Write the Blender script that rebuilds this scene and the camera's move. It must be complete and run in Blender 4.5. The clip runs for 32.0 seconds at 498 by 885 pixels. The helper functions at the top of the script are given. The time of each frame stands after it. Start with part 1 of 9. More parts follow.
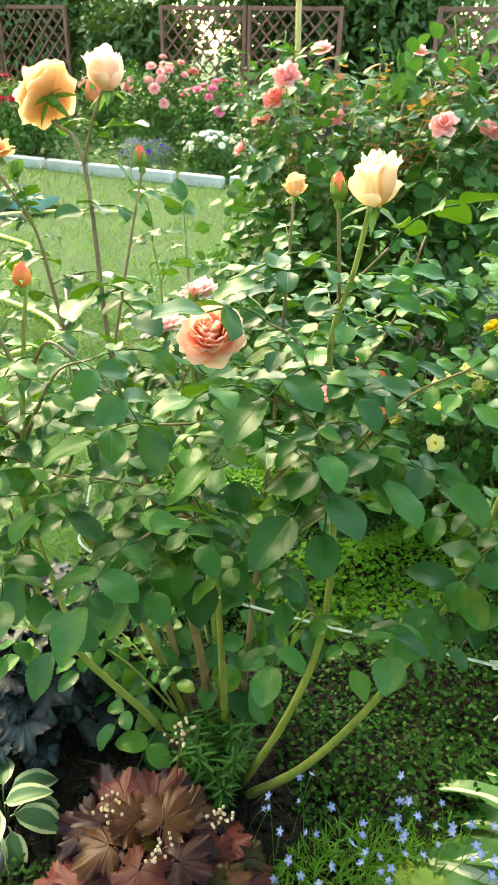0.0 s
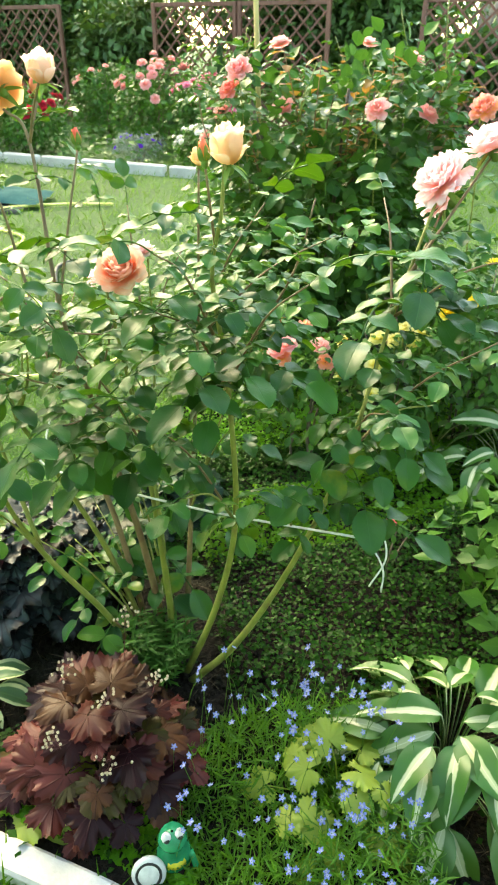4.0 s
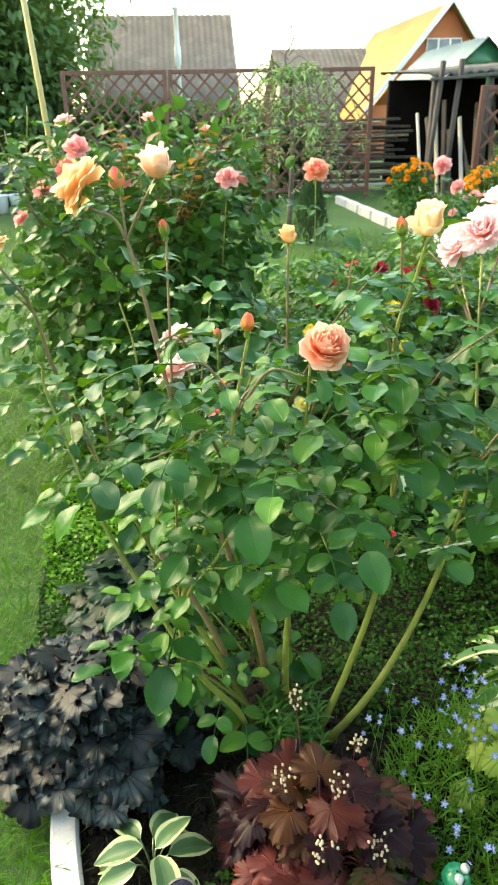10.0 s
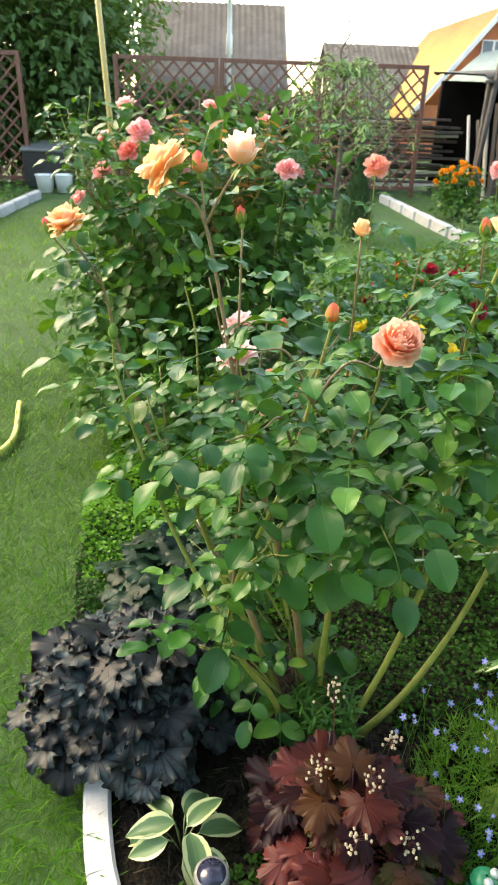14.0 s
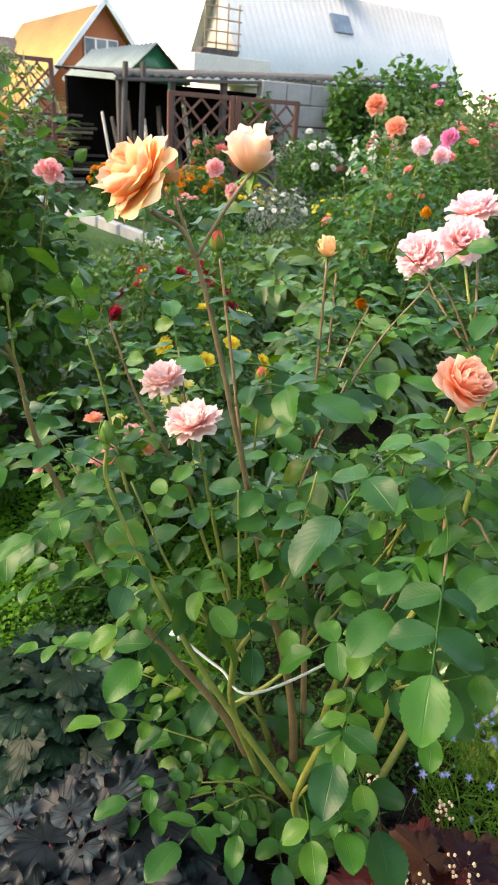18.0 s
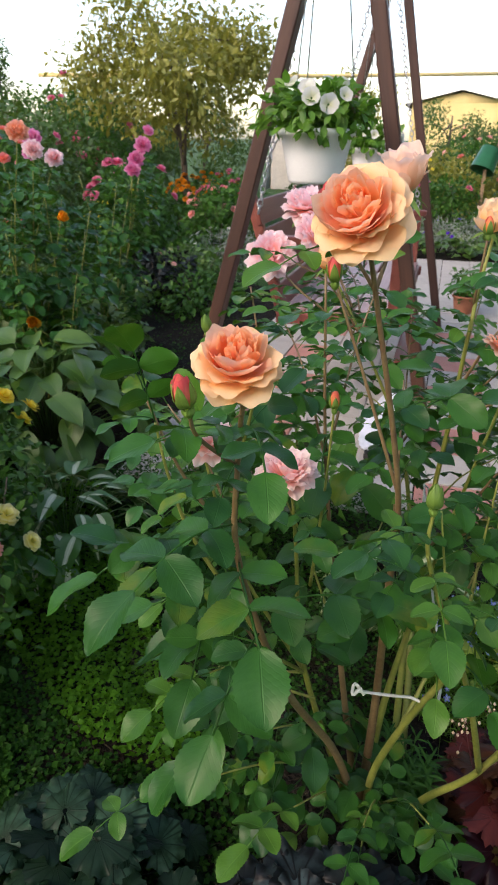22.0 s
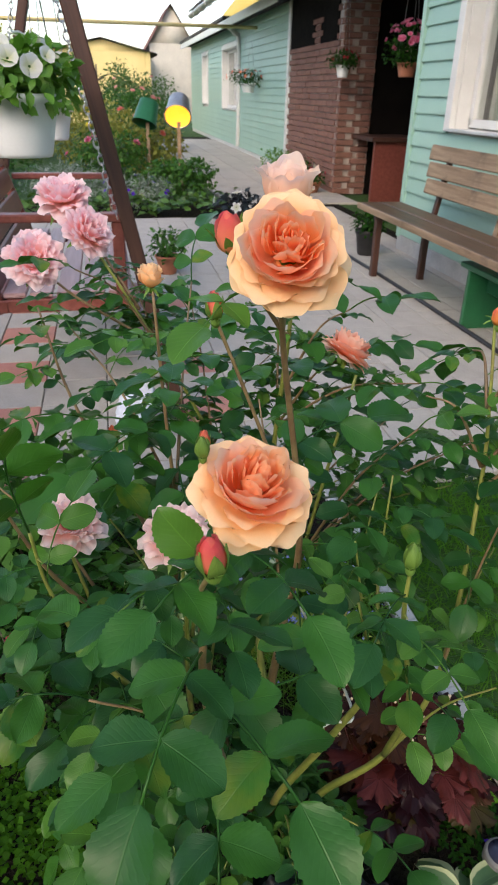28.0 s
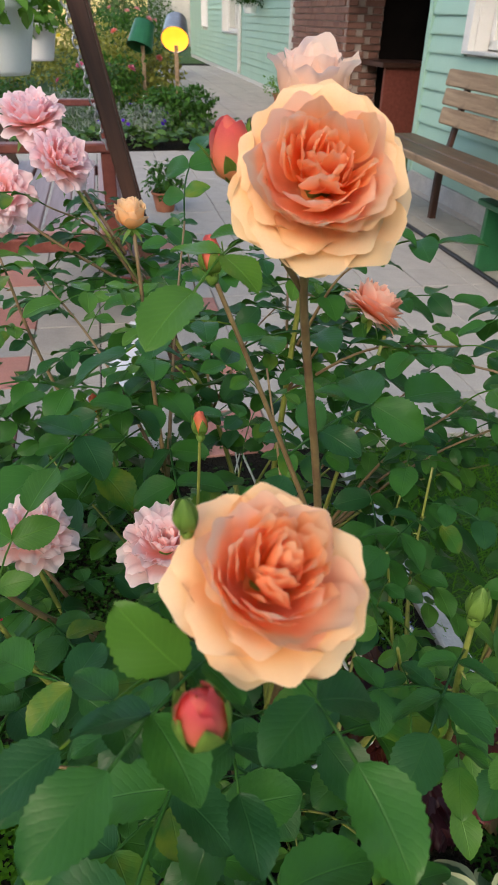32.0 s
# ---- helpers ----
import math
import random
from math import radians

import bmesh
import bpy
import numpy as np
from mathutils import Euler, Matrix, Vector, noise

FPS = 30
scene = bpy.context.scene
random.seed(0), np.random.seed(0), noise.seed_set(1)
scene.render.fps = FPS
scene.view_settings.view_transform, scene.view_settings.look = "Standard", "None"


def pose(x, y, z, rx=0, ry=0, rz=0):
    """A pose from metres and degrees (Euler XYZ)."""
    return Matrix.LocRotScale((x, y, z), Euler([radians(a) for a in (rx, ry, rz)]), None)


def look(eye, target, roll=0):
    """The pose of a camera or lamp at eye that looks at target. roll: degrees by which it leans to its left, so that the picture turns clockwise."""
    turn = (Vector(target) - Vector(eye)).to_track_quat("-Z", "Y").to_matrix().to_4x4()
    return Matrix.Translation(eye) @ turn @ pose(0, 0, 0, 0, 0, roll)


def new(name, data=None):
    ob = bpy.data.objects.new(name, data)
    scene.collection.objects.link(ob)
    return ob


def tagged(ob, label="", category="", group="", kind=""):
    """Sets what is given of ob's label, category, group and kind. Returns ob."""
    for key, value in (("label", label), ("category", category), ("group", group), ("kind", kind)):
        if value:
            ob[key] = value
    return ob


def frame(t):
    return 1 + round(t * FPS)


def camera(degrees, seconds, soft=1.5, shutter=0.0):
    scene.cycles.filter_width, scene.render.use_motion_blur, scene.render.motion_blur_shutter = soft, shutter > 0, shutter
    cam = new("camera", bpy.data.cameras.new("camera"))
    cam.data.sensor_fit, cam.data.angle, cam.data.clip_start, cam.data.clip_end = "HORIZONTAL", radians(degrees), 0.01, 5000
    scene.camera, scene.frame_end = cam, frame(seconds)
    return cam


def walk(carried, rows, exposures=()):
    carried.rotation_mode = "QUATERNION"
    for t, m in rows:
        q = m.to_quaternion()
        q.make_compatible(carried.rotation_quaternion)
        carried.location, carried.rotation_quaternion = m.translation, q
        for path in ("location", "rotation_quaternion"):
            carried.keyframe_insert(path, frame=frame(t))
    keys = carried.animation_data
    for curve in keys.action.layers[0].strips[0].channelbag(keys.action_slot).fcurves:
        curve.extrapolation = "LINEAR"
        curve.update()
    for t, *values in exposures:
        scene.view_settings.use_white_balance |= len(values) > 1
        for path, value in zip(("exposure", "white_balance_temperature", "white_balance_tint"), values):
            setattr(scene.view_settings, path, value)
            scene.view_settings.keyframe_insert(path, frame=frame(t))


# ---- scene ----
cam = camera(41.6, 32.0)
cam.data.dof.use_dof, cam.data.dof.focus_distance, cam.data.dof.aperture_fstop = True, 0.55, cam.data.lens / 1.5
METRES, EYE, TILT, LEAN, TURN = 3.5, 1.15, 2.77, 1.96, 0.0
ROWS = [
    (0.0, 0.0, 0.0, 0.0, 2.29, -33.52, -3.45),
    (0.5, -0.004, -0.0308, 0.0005, 1.48, -32.68, -3.46),
    (1.0, -0.005, -0.0451, 0.0023, 1.99, -32.4, -3.03),
    (1.5, -0.0005, -0.0547, 0.0016, 2.0, -32.43, -3.14),
    (2.0, 0.0062, -0.0578, 0.0038, 2.35, -32.37, -2.78),
    (2.5, 0.0232, -0.0544, 0.0036, 1.86, -34.35, -3.13),
    (3.0, 0.0355, -0.0574, 0.0048, 1.53, -34.67, -2.11),
    (3.5, 0.0435, -0.0627, 0.0063, 1.65, -34.3, -1.99),
    (5.5, 0.0317, -0.0722, 0.0057, 4.91, -33.58, -3.72),
    (6.0, -0.0026, -0.0719, 0.0047, 3.34, -34.38, -3.56),
    (6.5, -0.0275, -0.0715, 0.0024, -0.99, -34.71, -3.6),
    (7.0, -0.0461, -0.0716, 0.0025, -1.92, -32.88, -4.57),
    (7.5, -0.0698, -0.0504, -0.0017, -5.49, -32.92, -3.89),
    (8.0, -0.0956, -0.0323, 0.0001, -11.79, -30.94, -2.62),
    (8.5, -0.1079, -0.0241, -0.0018, -15.85, -31.35, -4.69),
    (9.0, -0.1348, -0.0164, 0.0028, -22.72, -31.04, -5.08),
    (9.5, -0.1548, -0.0165, 0.0036, -26.66, -30.16, -3.85),
    (10.0, -0.1616, -0.0206, 0.0066, -28.34, -28.24, -1.97),
    (10.5, -0.1642, -0.0184, 0.0046, -28.59, -28.49, -4.05),
    (11.0, -0.1605, -0.0032, 0.005, -30.87, -28.46, -3.19),
    (11.5, -0.1617, 0.0066, 0.0076, -30.1, -28.89, -4.01),
    (12.0, -0.1592, -0.0017, 0.0043, -29.13, -28.51, -4.62),
    (12.5, -0.1576, -0.0107, 0.0054, -27.79, -27.86, -3.93),
    (13.0, -0.1589, -0.0182, 0.0069, -26.0, -27.48, -2.98),
    (13.5, -0.1684, -0.0211, 0.0068, -24.36, -28.25, -4.1),
    (15.5, -0.2194, 0.0406, -0.0082, -32.45, -29.55, -7.55),
    (16.0, -0.2445, 0.0562, -0.0057, -40.49, -28.13, -6.52),
    (16.5, -0.263, 0.0648, -0.0113, -47.39, -28.33, -6.21),
    (17.0, -0.2597, 0.0768, -0.0103, -50.92, -27.43, -7.1),
    (17.5, -0.2443, 0.1091, -0.0098, -53.28, -25.84, -6.43),
    (18.0, -0.2304, 0.1329, -0.0128, -55.49, -26.12, -7.07),
    (18.5, -0.2314, 0.1507, -0.012, -59.73, -25.22, -5.71),
    (19.0, -0.252, 0.1745, -0.0096, -67.05, -23.64, -3.2),
    (19.5, -0.2682, 0.1886, -0.0111, -70.78, -24.03, -3.23),
    (20.0, -0.2765, 0.2025, -0.0136, -70.11, -23.47, -4.83),
    (20.5, -0.2616, 0.2294, -0.0167, -73.31, -23.17, -6.09),
    (21.0, -0.2433, 0.2581, -0.0177, -79.47, -22.23, -5.92),
    (21.5, -0.2412, 0.2847, -0.0196, -89.74, -23.97, -5.64),
    (22.0, -0.249, 0.3171, -0.0225, -96.85, -22.6, -3.15),
    (22.5, -0.2335, 0.3281, -0.0226, -104.01, -21.83, -3.72),
    (23.0, -0.2018, 0.3353, -0.0122, -113.45, -22.22, -2.88),
    (23.5, -0.1963, 0.3409, -0.0103, -121.32, -22.66, -2.38),
    (24.0, -0.1974, 0.3487, -0.0085, -126.77, -23.86, -1.98),
    (24.5, -0.1917, 0.3526, -0.0109, -124.85, -25.01, -3.3),
    (25.0, -0.1916, 0.3512, -0.0108, -124.79, -24.85, -3.03),
    (25.5, -0.1915, 0.3519, -0.0107, -124.84, -24.87, -2.65),
    (27.5, -0.1899, 0.3533, -0.0107, -124.44, -25.19, -2.34),
    (28.0, -0.1917, 0.3539, -0.0099, -124.31, -24.9, -2.38),
    (28.5, -0.194, 0.3544, -0.01, -123.98, -24.77, -1.91),
    (29.0, -0.1979, 0.3566, -0.0096, -127.93, -24.76, -1.3),
    (29.5, -0.1967, 0.3692, -0.0106, -129.66, -25.28, -1.21),
    (30.0, -0.1987, 0.3754, -0.0099, -131.17, -23.85, 0.16),
    (30.5, -0.2012, 0.3738, -0.0083, -132.96, -22.42, -0.03),
    (31.0, -0.1856, 0.3587, -0.0064, -130.75, -23.03, 0.83),
    (31.5, -0.1696, 0.3402, -0.0065, -127.57, -25.09, -0.64),
    (32.0, -0.1564, 0.3311, -0.0178, -124.19, -29.87, -2.47),
]
walk(cam, [(t, pose(0, 0, EYE, TILT, LEAN, TURN) @ pose(METRES * x, METRES * y, METRES * z, 90 + pitch, roll, yaw)) for t, x, y, z, yaw, pitch, roll in ROWS],
     [(0.0, 3.25, 9300, -4), (8.0, 3.15, 9200, -3), (13.0, 2.85, 8600, 6), (17.0, 2.7, 8700, 14), (19.0, 2.28, 7900, 17), (21.5, 1.72, 7500, 18), (23.0, 1.22, 7100, 17), (28.0, 1.32, 7000, 14), (32.0, 1.28, 7200, 13)])

# ---- light: low evening sun behind the trees, wide open sky ----
SUN_WAY, SUN_ELEV = math.atan2(-0.55, 0.84), radians(36.0)
world = bpy.data.worlds.new("evening_sky")
scene.world = world
world.use_nodes = True
wn, wl = world.node_tree.nodes, world.node_tree.links
sky = wn.new("ShaderNodeTexSky")
sky.sky_type = "NISHITA"
sky.sun_disc = False
sky.sun_elevation, sky.sun_rotation = SUN_ELEV, SUN_WAY
sky.air_density, sky.dust_density, sky.ozone_density = 1.0, 1.5, 1.0
wl.new(sky.outputs[0], wn["Background"].inputs[0])
wn["Background"].inputs[1].default_value = 0.15
sun = new("sun", bpy.data.lights.new("sun", "SUN"))
sun.data.energy, sun.data.angle, sun.data.color = 0.60, radians(36.0), (1.0, 0.86, 0.68)
sun_from = Vector((math.sin(SUN_WAY) * math.cos(SUN_ELEV), math.cos(SUN_WAY) * math.cos(SUN_ELEV), math.sin(SUN_ELEV)))
sun.matrix_world = look(sun_from * 40, (0, 0, 0))

# ---- the plan: u runs along the house, n out into the garden ----
U, N, CORNER = Vector((0.9207, -0.3903, 0)), Vector((0.3903, 0.9207, 0)), Vector((3.48, -3.22, 0))
HOUSE_TURN = math.degrees(math.atan2(-0.3903, 0.9207))


def plan(s, d, z=0.0):
    """A place from metres along the house wall, out from it, and up."""
    p = CORNER + U * s + N * d
    return Vector((p.x, p.y, z))


def at_plan(s, d, z=0.0, turn=0.0):
    return Matrix.Translation(plan(s, d, z)) @ pose(0, 0, 0, 0, 0, HOUSE_TURN + turn)


class Hard(tuple):
    """A piece (v, f, uv) whose edges stay crisp."""


# ---- meshes from arrays of quads ----
def mesh_of(name, v, f, uv=None, smooth=True):
    v, f = np.asarray(v, np.float32), np.asarray(f, np.int32)
    me = bpy.data.meshes.new(name)
    me.vertices.add(len(v))
    me.vertices.foreach_set("co", v.ravel())
    me.loops.add(f.size)
    me.loops.foreach_set("vertex_index", f.ravel())
    me.polygons.add(len(f))
    me.polygons.foreach_set("loop_start", np.arange(0, f.size, 4, dtype=np.int32))
    me.polygons.foreach_set("use_smooth", np.full(len(f), smooth))
    if uv is not None:
        layer = me.uv_layers.new(name="UVMap")
        layer.data.foreach_set("uv", np.asarray(uv, np.float32)[f.ravel()].ravel())
    me.update(calc_edges=True)
    return me


def join(*pieces):
    """Several (v, f, uv) in one."""
    vs, fs, us, k = [], [], [], 0
    for v, f, uv in pieces:
        vs.append(v), fs.append(np.asarray(f) + k), us.append(uv)
        k += len(v)
    out = np.concatenate(vs), np.concatenate(fs), np.concatenate(us)
    return Hard(out) if all(isinstance(p, Hard) for p in pieces) else out


def moved(piece, m):
    v, f, uv = piece
    a = np.array(m)
    return type(piece)((v @ a[:3, :3].T + a[:3, 3], f, uv))


def spread(piece, ms):
    """One piece at many places, in one (v, f, uv)."""
    v, f, uv = piece
    a = np.asarray(ms, float)
    k = len(a)
    vv = np.einsum("kij,nj->kni", a[:, :3, :3], v) + a[:, None, :3, 3]
    ff = f[None] + (np.arange(k) * len(v))[:, None, None]
    return type(piece)((vv.reshape(-1, 3), ff.reshape(-1, 4), np.tile(uv, (k, 1))))


def frames_of(places, ways, ups, sizes):
    """Poses (k,4,4) whose y axis goes along ways and whose z is near ups."""
    y = ways / np.linalg.norm(ways, axis=1, keepdims=True)
    x = np.cross(y, ups)
    x /= np.maximum(np.linalg.norm(x, axis=1, keepdims=True), 1e-6)
    z = np.cross(x, y)
    m = np.zeros((len(y), 4, 4))
    s = np.asarray(sizes, float).reshape(-1, 1)
    m[:, :3, 0], m[:, :3, 1], m[:, :3, 2], m[:, :3, 3], m[:, 3, 3] = x * s, y * s, z * s, places, 1
    return m


def blade(length, width, rows=7, cols=4, peak=0.42, fold=0.25, droop=0.15, teeth=0.0, wave=0.0, tip=0.03, lobes=0, seed=0, full=0.8):
    """A leaf from its stalk at the origin along y, facing z."""
    rng = np.random.default_rng(abs(seed))
    t = np.linspace(0, 1, rows)
    a = math.log(0.5) / math.log(peak)
    w = np.sin(math.pi * t ** a) ** full * (1 - tip) + tip
    w[0] = 0.06
    if teeth:
        w[1:-1] *= 1 + teeth * np.where(np.arange(rows - 2) % 2, 1, -1)
    if lobes:
        w *= 1 + 0.22 * np.cos(t * math.pi * 2 * lobes)
    c = np.linspace(-1, 1, cols + 1)
    x = c[None] * (w * width / 2)[:, None]
    y = np.repeat((t * length)[:, None], cols + 1, 1) + np.abs(c)[None] * 0.04 * length * np.sin(math.pi * t)[:, None]
    z = fold * np.abs(x) - droop * length * (t ** 2)[:, None]
    z = z + wave * width * np.sin(t[:, None] * 9 + c[None] * 2 + rng.uniform(0, 6)) * np.abs(c)[None]
    v = np.stack([x, y, z], -1).reshape(-1, 3)
    uv = np.stack([np.repeat((c * 0.5 + 0.5)[None], rows, 0), np.repeat(t[:, None], cols + 1, 1)], -1).reshape(-1, 2)
    return v, grid_faces(rows, cols + 1), uv


def grid_faces(rows, cols, wrap=False):
    i = np.arange(rows - 1)[:, None] * cols
    j = np.arange(cols if wrap else cols - 1)[None]
    k = (j + 1) % cols
    return np.stack([i + j, i + k, i + cols + k, i + cols + j], -1).reshape(-1, 4)


def tube(points, radii, sides=6):
    """A round stem along points."""
    p = np.asarray(points, float)
    r = np.broadcast_to(np.asarray(radii, float), (len(p),))
    way = np.gradient(p, axis=0)
    way /= np.maximum(np.linalg.norm(way, axis=1, keepdims=True), 1e-9)
    ref = np.array([0.31, 0.95, 0.05]) if abs(way[:, 2]).mean() > 0.6 else np.array([0.05, 0.1, 1.0])
    a = np.cross(way, ref)
    a /= np.maximum(np.linalg.norm(a, axis=1, keepdims=True), 1e-9)
    b = np.cross(way, a)
    th = np.linspace(0, 2 * math.pi, sides, endpoint=False)
    ring = a[:, None] * np.cos(th)[None, :, None] + b[:, None] * np.sin(th)[None, :, None]
    v = (p[:, None] + ring * r[:, None, None])
    ends = [p[:1, None] + ring[:1] * r[0] * 0.05, v, p[-1:, None] + ring[-1:] * r[-1] * 0.05]
    v = np.concatenate(ends).reshape(-1, 3)
    rows = len(p) + 2
    uv = np.stack([np.tile(np.linspace(0, 1, sides), rows), np.repeat(np.linspace(0, 1, rows), sides)], -1)
    return v, grid_faces(rows, sides, True)[:, ::-1], uv


def lathe(profile, sides=16):
    """A turned body: profile of (radius, height) from below."""
    pr = np.asarray(profile, float)
    th = np.linspace(0, 2 * math.pi, sides, endpoint=False)
    v = np.stack([pr[:, :1] * np.cos(th), pr[:, :1] * np.sin(th), np.repeat(pr[:, 1:], sides, 1)], -1).reshape(-1, 3)
    uv = np.stack([np.tile(np.linspace(0, 1, sides), len(pr)), np.repeat(np.linspace(0, 1, len(pr)), sides)], -1)
    return v, grid_faces(len(pr), sides, True), uv


def slab(x, y, z, edge=0.004, at=(0, 0, 0)):
    """A board with softened edges, as (v, f, uv), its middle at the place given."""
    e = min(edge, x * 0.3, y * 0.3, z * 0.3)
    hx, hy, hz = x / 2, y / 2, z / 2
    rings = [(-hz, e), (-hz + e, 0), (hz - e, 0), (hz, e)]
    v, f = [], []
    for h, k in rings:
        a, b = hx - k, hy - k
        c = e
        v += [(-a + c, -b, h), (a - c, -b, h), (a, -b + c, h), (a, b - c, h), (a - c, b, h), (-a + c, b, h), (-a, b - c, h), (-a, -b + c, h)]
    f = grid_faces(4, 8, True).tolist()
    for k, flip in ((0, True), (24, False)):
        q = [[k + 0, k + 1, k + 2, k + 7], [k + 7, k + 2, k + 3, k + 6], [k + 6, k + 3, k + 4, k + 5]]
        f += [w[::-1] for w in q] if flip else q
    v = np.array(v, float) + np.array(at)
    return Hard((v, np.array(f), v[:, :2] * 1.0))


def smooth_path(points, steps=6):
    """A curve through the points."""
    p = [Vector(q) for q in points]
    p = [p[0] * 2 - p[1]] + p + [p[-1] * 2 - p[-2]]
    out = []
    for i in range(1, len(p) - 2):
        a, b, c, d = p[i - 1:i + 3]
        for k in range(steps):
            t = k / steps
            out.append(0.5 * (2 * b + (c - a) * t + (2 * a - 5 * b + 4 * c - d) * t * t + (3 * b - a - 3 * c + d) * t ** 3))
    out.append(p[-2])
    return np.array([tuple(q) for q in out])


# ---- things and parts ----
PLACE = {}


def thing(name, m, label, category, group="", kind="", data=None, material=None):
    """A top-level thing: an empty at its base, or one mesh."""
    ob = new(name, data)
    ob.matrix_basis = m
    PLACE[ob] = m.copy()
    if material:
        data.materials.clear()
        data.materials.append(material)
    return tagged(ob, label, category, group, kind)


def part(name, data, material, parent, label="", m=None, kind=""):
    """One mesh under a thing or a part; m is its place in the parent's own space."""
    if isinstance(data, tuple):
        data = mesh_of(name, *data, smooth=not isinstance(data, Hard))
    if material and not len(data.materials):
        data.materials.append(material)
    ob = new(name, data)
    ob.parent = parent
    ob.matrix_basis = m if m is not None else Matrix()
    return tagged(ob, label, "", "", kind)


def stuff(name, piece, material, label, category, m=None, kind="stuff"):
    me = mesh_of(name, *piece)
    me.materials.append(material)
    return thing(name, m if m is not None else Matrix(), label, category, kind=kind, data=me)


# ---- materials ----
def graph(name):
    mat = bpy.data.materials.new(name)
    mat.use_nodes = True
    nt = mat.node_tree
    return mat, nt, nt.nodes["Principled BSDF"], nt.nodes["Material Output"]


def math_node(nt, op, a, b=None, clamp=False):
    nd = nt.nodes.new("ShaderNodeMath")
    nd.operation, nd.use_clamp = op, clamp
    for i, x in enumerate((a, b)):
        if x is None:
            continue
        if isinstance(x, (int, float)):
            nd.inputs[i].default_value = x
        else:
            nt.links.new(x, nd.inputs[i])
    return nd.outputs[0]


def mix_col(nt, fac, a, b, blend="MIX"):
    nd = nt.nodes.new("ShaderNodeMix")
    nd.data_type, nd.blend_type = "RGBA", blend
    for k, x in ((0, fac), (6, a), (7, b)):
        if isinstance(x, (int, float)):
            nd.inputs[k].default_value = x
        elif isinstance(x, tuple):
            nd.inputs[k].default_value = (*x, 1)
        else:
            nt.links.new(x, nd.inputs[k])
    return nd.outputs[2]


def ramp_of(nt, x, lo, hi):
    nd = nt.nodes.new("ShaderNodeMapRange")
    nd.inputs[1].default_value, nd.inputs[2].default_value = lo, hi
    nt.links.new(x, nd.inputs[0])
    return nd.outputs[0]


def noise_of(nt, scale, detail=4.0, source="Object", vec=None, rough=0.55):
    tc = nt.nodes.new("ShaderNodeTexCoord")
    nz = nt.nodes.new("ShaderNodeTexNoise")
    nz.inputs["Scale"].default_value, nz.inputs["Detail"].default_value, nz.inputs["Roughness"].default_value = scale, detail, rough
    nt.links.new(vec if vec is not None else tc.outputs[source], nz.inputs["Vector"])
    return nz.outputs["Fac"]


def bumped(nt, bsdf, height, strength, distance=0.01):
    bp = nt.nodes.new("ShaderNodeBump")
    bp.inputs["Strength"].default_value, bp.inputs["Distance"].default_value = strength, distance
    nt.links.new(height, bp.inputs["Height"])
    nt.links.new(bp.outputs[0], bsdf.inputs["Normal"])


def chance(nt):
    """0 to 1, its own for each object and each loose piece of it."""
    a, b = nt.nodes.new("ShaderNodeObjectInfo").outputs["Random"], nt.nodes.new("ShaderNodeNewGeometry").outputs["Random Per Island"]
    return math_node(nt, "FRACT", math_node(nt, "ADD", a, b))


def surface(name, dark, light, scale=8.0, rough=0.6, metal=0.0, bump=0.2, fine=90.0, vary=0.25, spec=0.5, stain=None, stain_scale=2.0, dist=0.004):
    """Paint, stone, metal or earth: two colours mixed by coarse and fine noise, with relief."""
    mat, nt, bsdf, _ = graph(name)
    big, small = noise_of(nt, scale), noise_of(nt, fine, 3.0)
    col = mix_col(nt, ramp_of(nt, big, 0.3, 0.7), dark, light)
    col = mix_col(nt, math_node(nt, "MULTIPLY", ramp_of(nt, small, 0.35, 0.65), vary), col, tuple(c * 0.6 for c in dark))
    rnd = chance(nt)
    col = mix_col(nt, math_node(nt, "MULTIPLY", rnd, vary), col, tuple(min(1, c * 1.25) for c in light))
    if stain:
        st = noise_of(nt, stain_scale, 6.0, rough=0.7)
        col = mix_col(nt, math_node(nt, "MULTIPLY", ramp_of(nt, st, 0.52, 0.72), 0.7), col, stain)
    nt.links.new(col, bsdf.inputs["Base Color"])
    nt.links.new(ramp_of2(nt, small, rough * 0.85, min(1, rough * 1.15)), bsdf.inputs["Roughness"])
    bsdf.inputs["Metallic"].default_value = metal
    bsdf.inputs["Specular IOR Level"].default_value = spec
    bumped(nt, bsdf, math_node(nt, "ADD", small, math_node(nt, "MULTIPLY", big, 0.6)), bump, dist)
    return mat


def ramp_of2(nt, x, lo, hi):
    nd = nt.nodes.new("ShaderNodeMapRange")
    nd.inputs[1].default_value, nd.inputs[2].default_value = 0.3, 0.7
    nd.inputs[3].default_value, nd.inputs[4].default_value = lo, hi
    nt.links.new(x, nd.inputs[0])
    return nd.outputs[0]


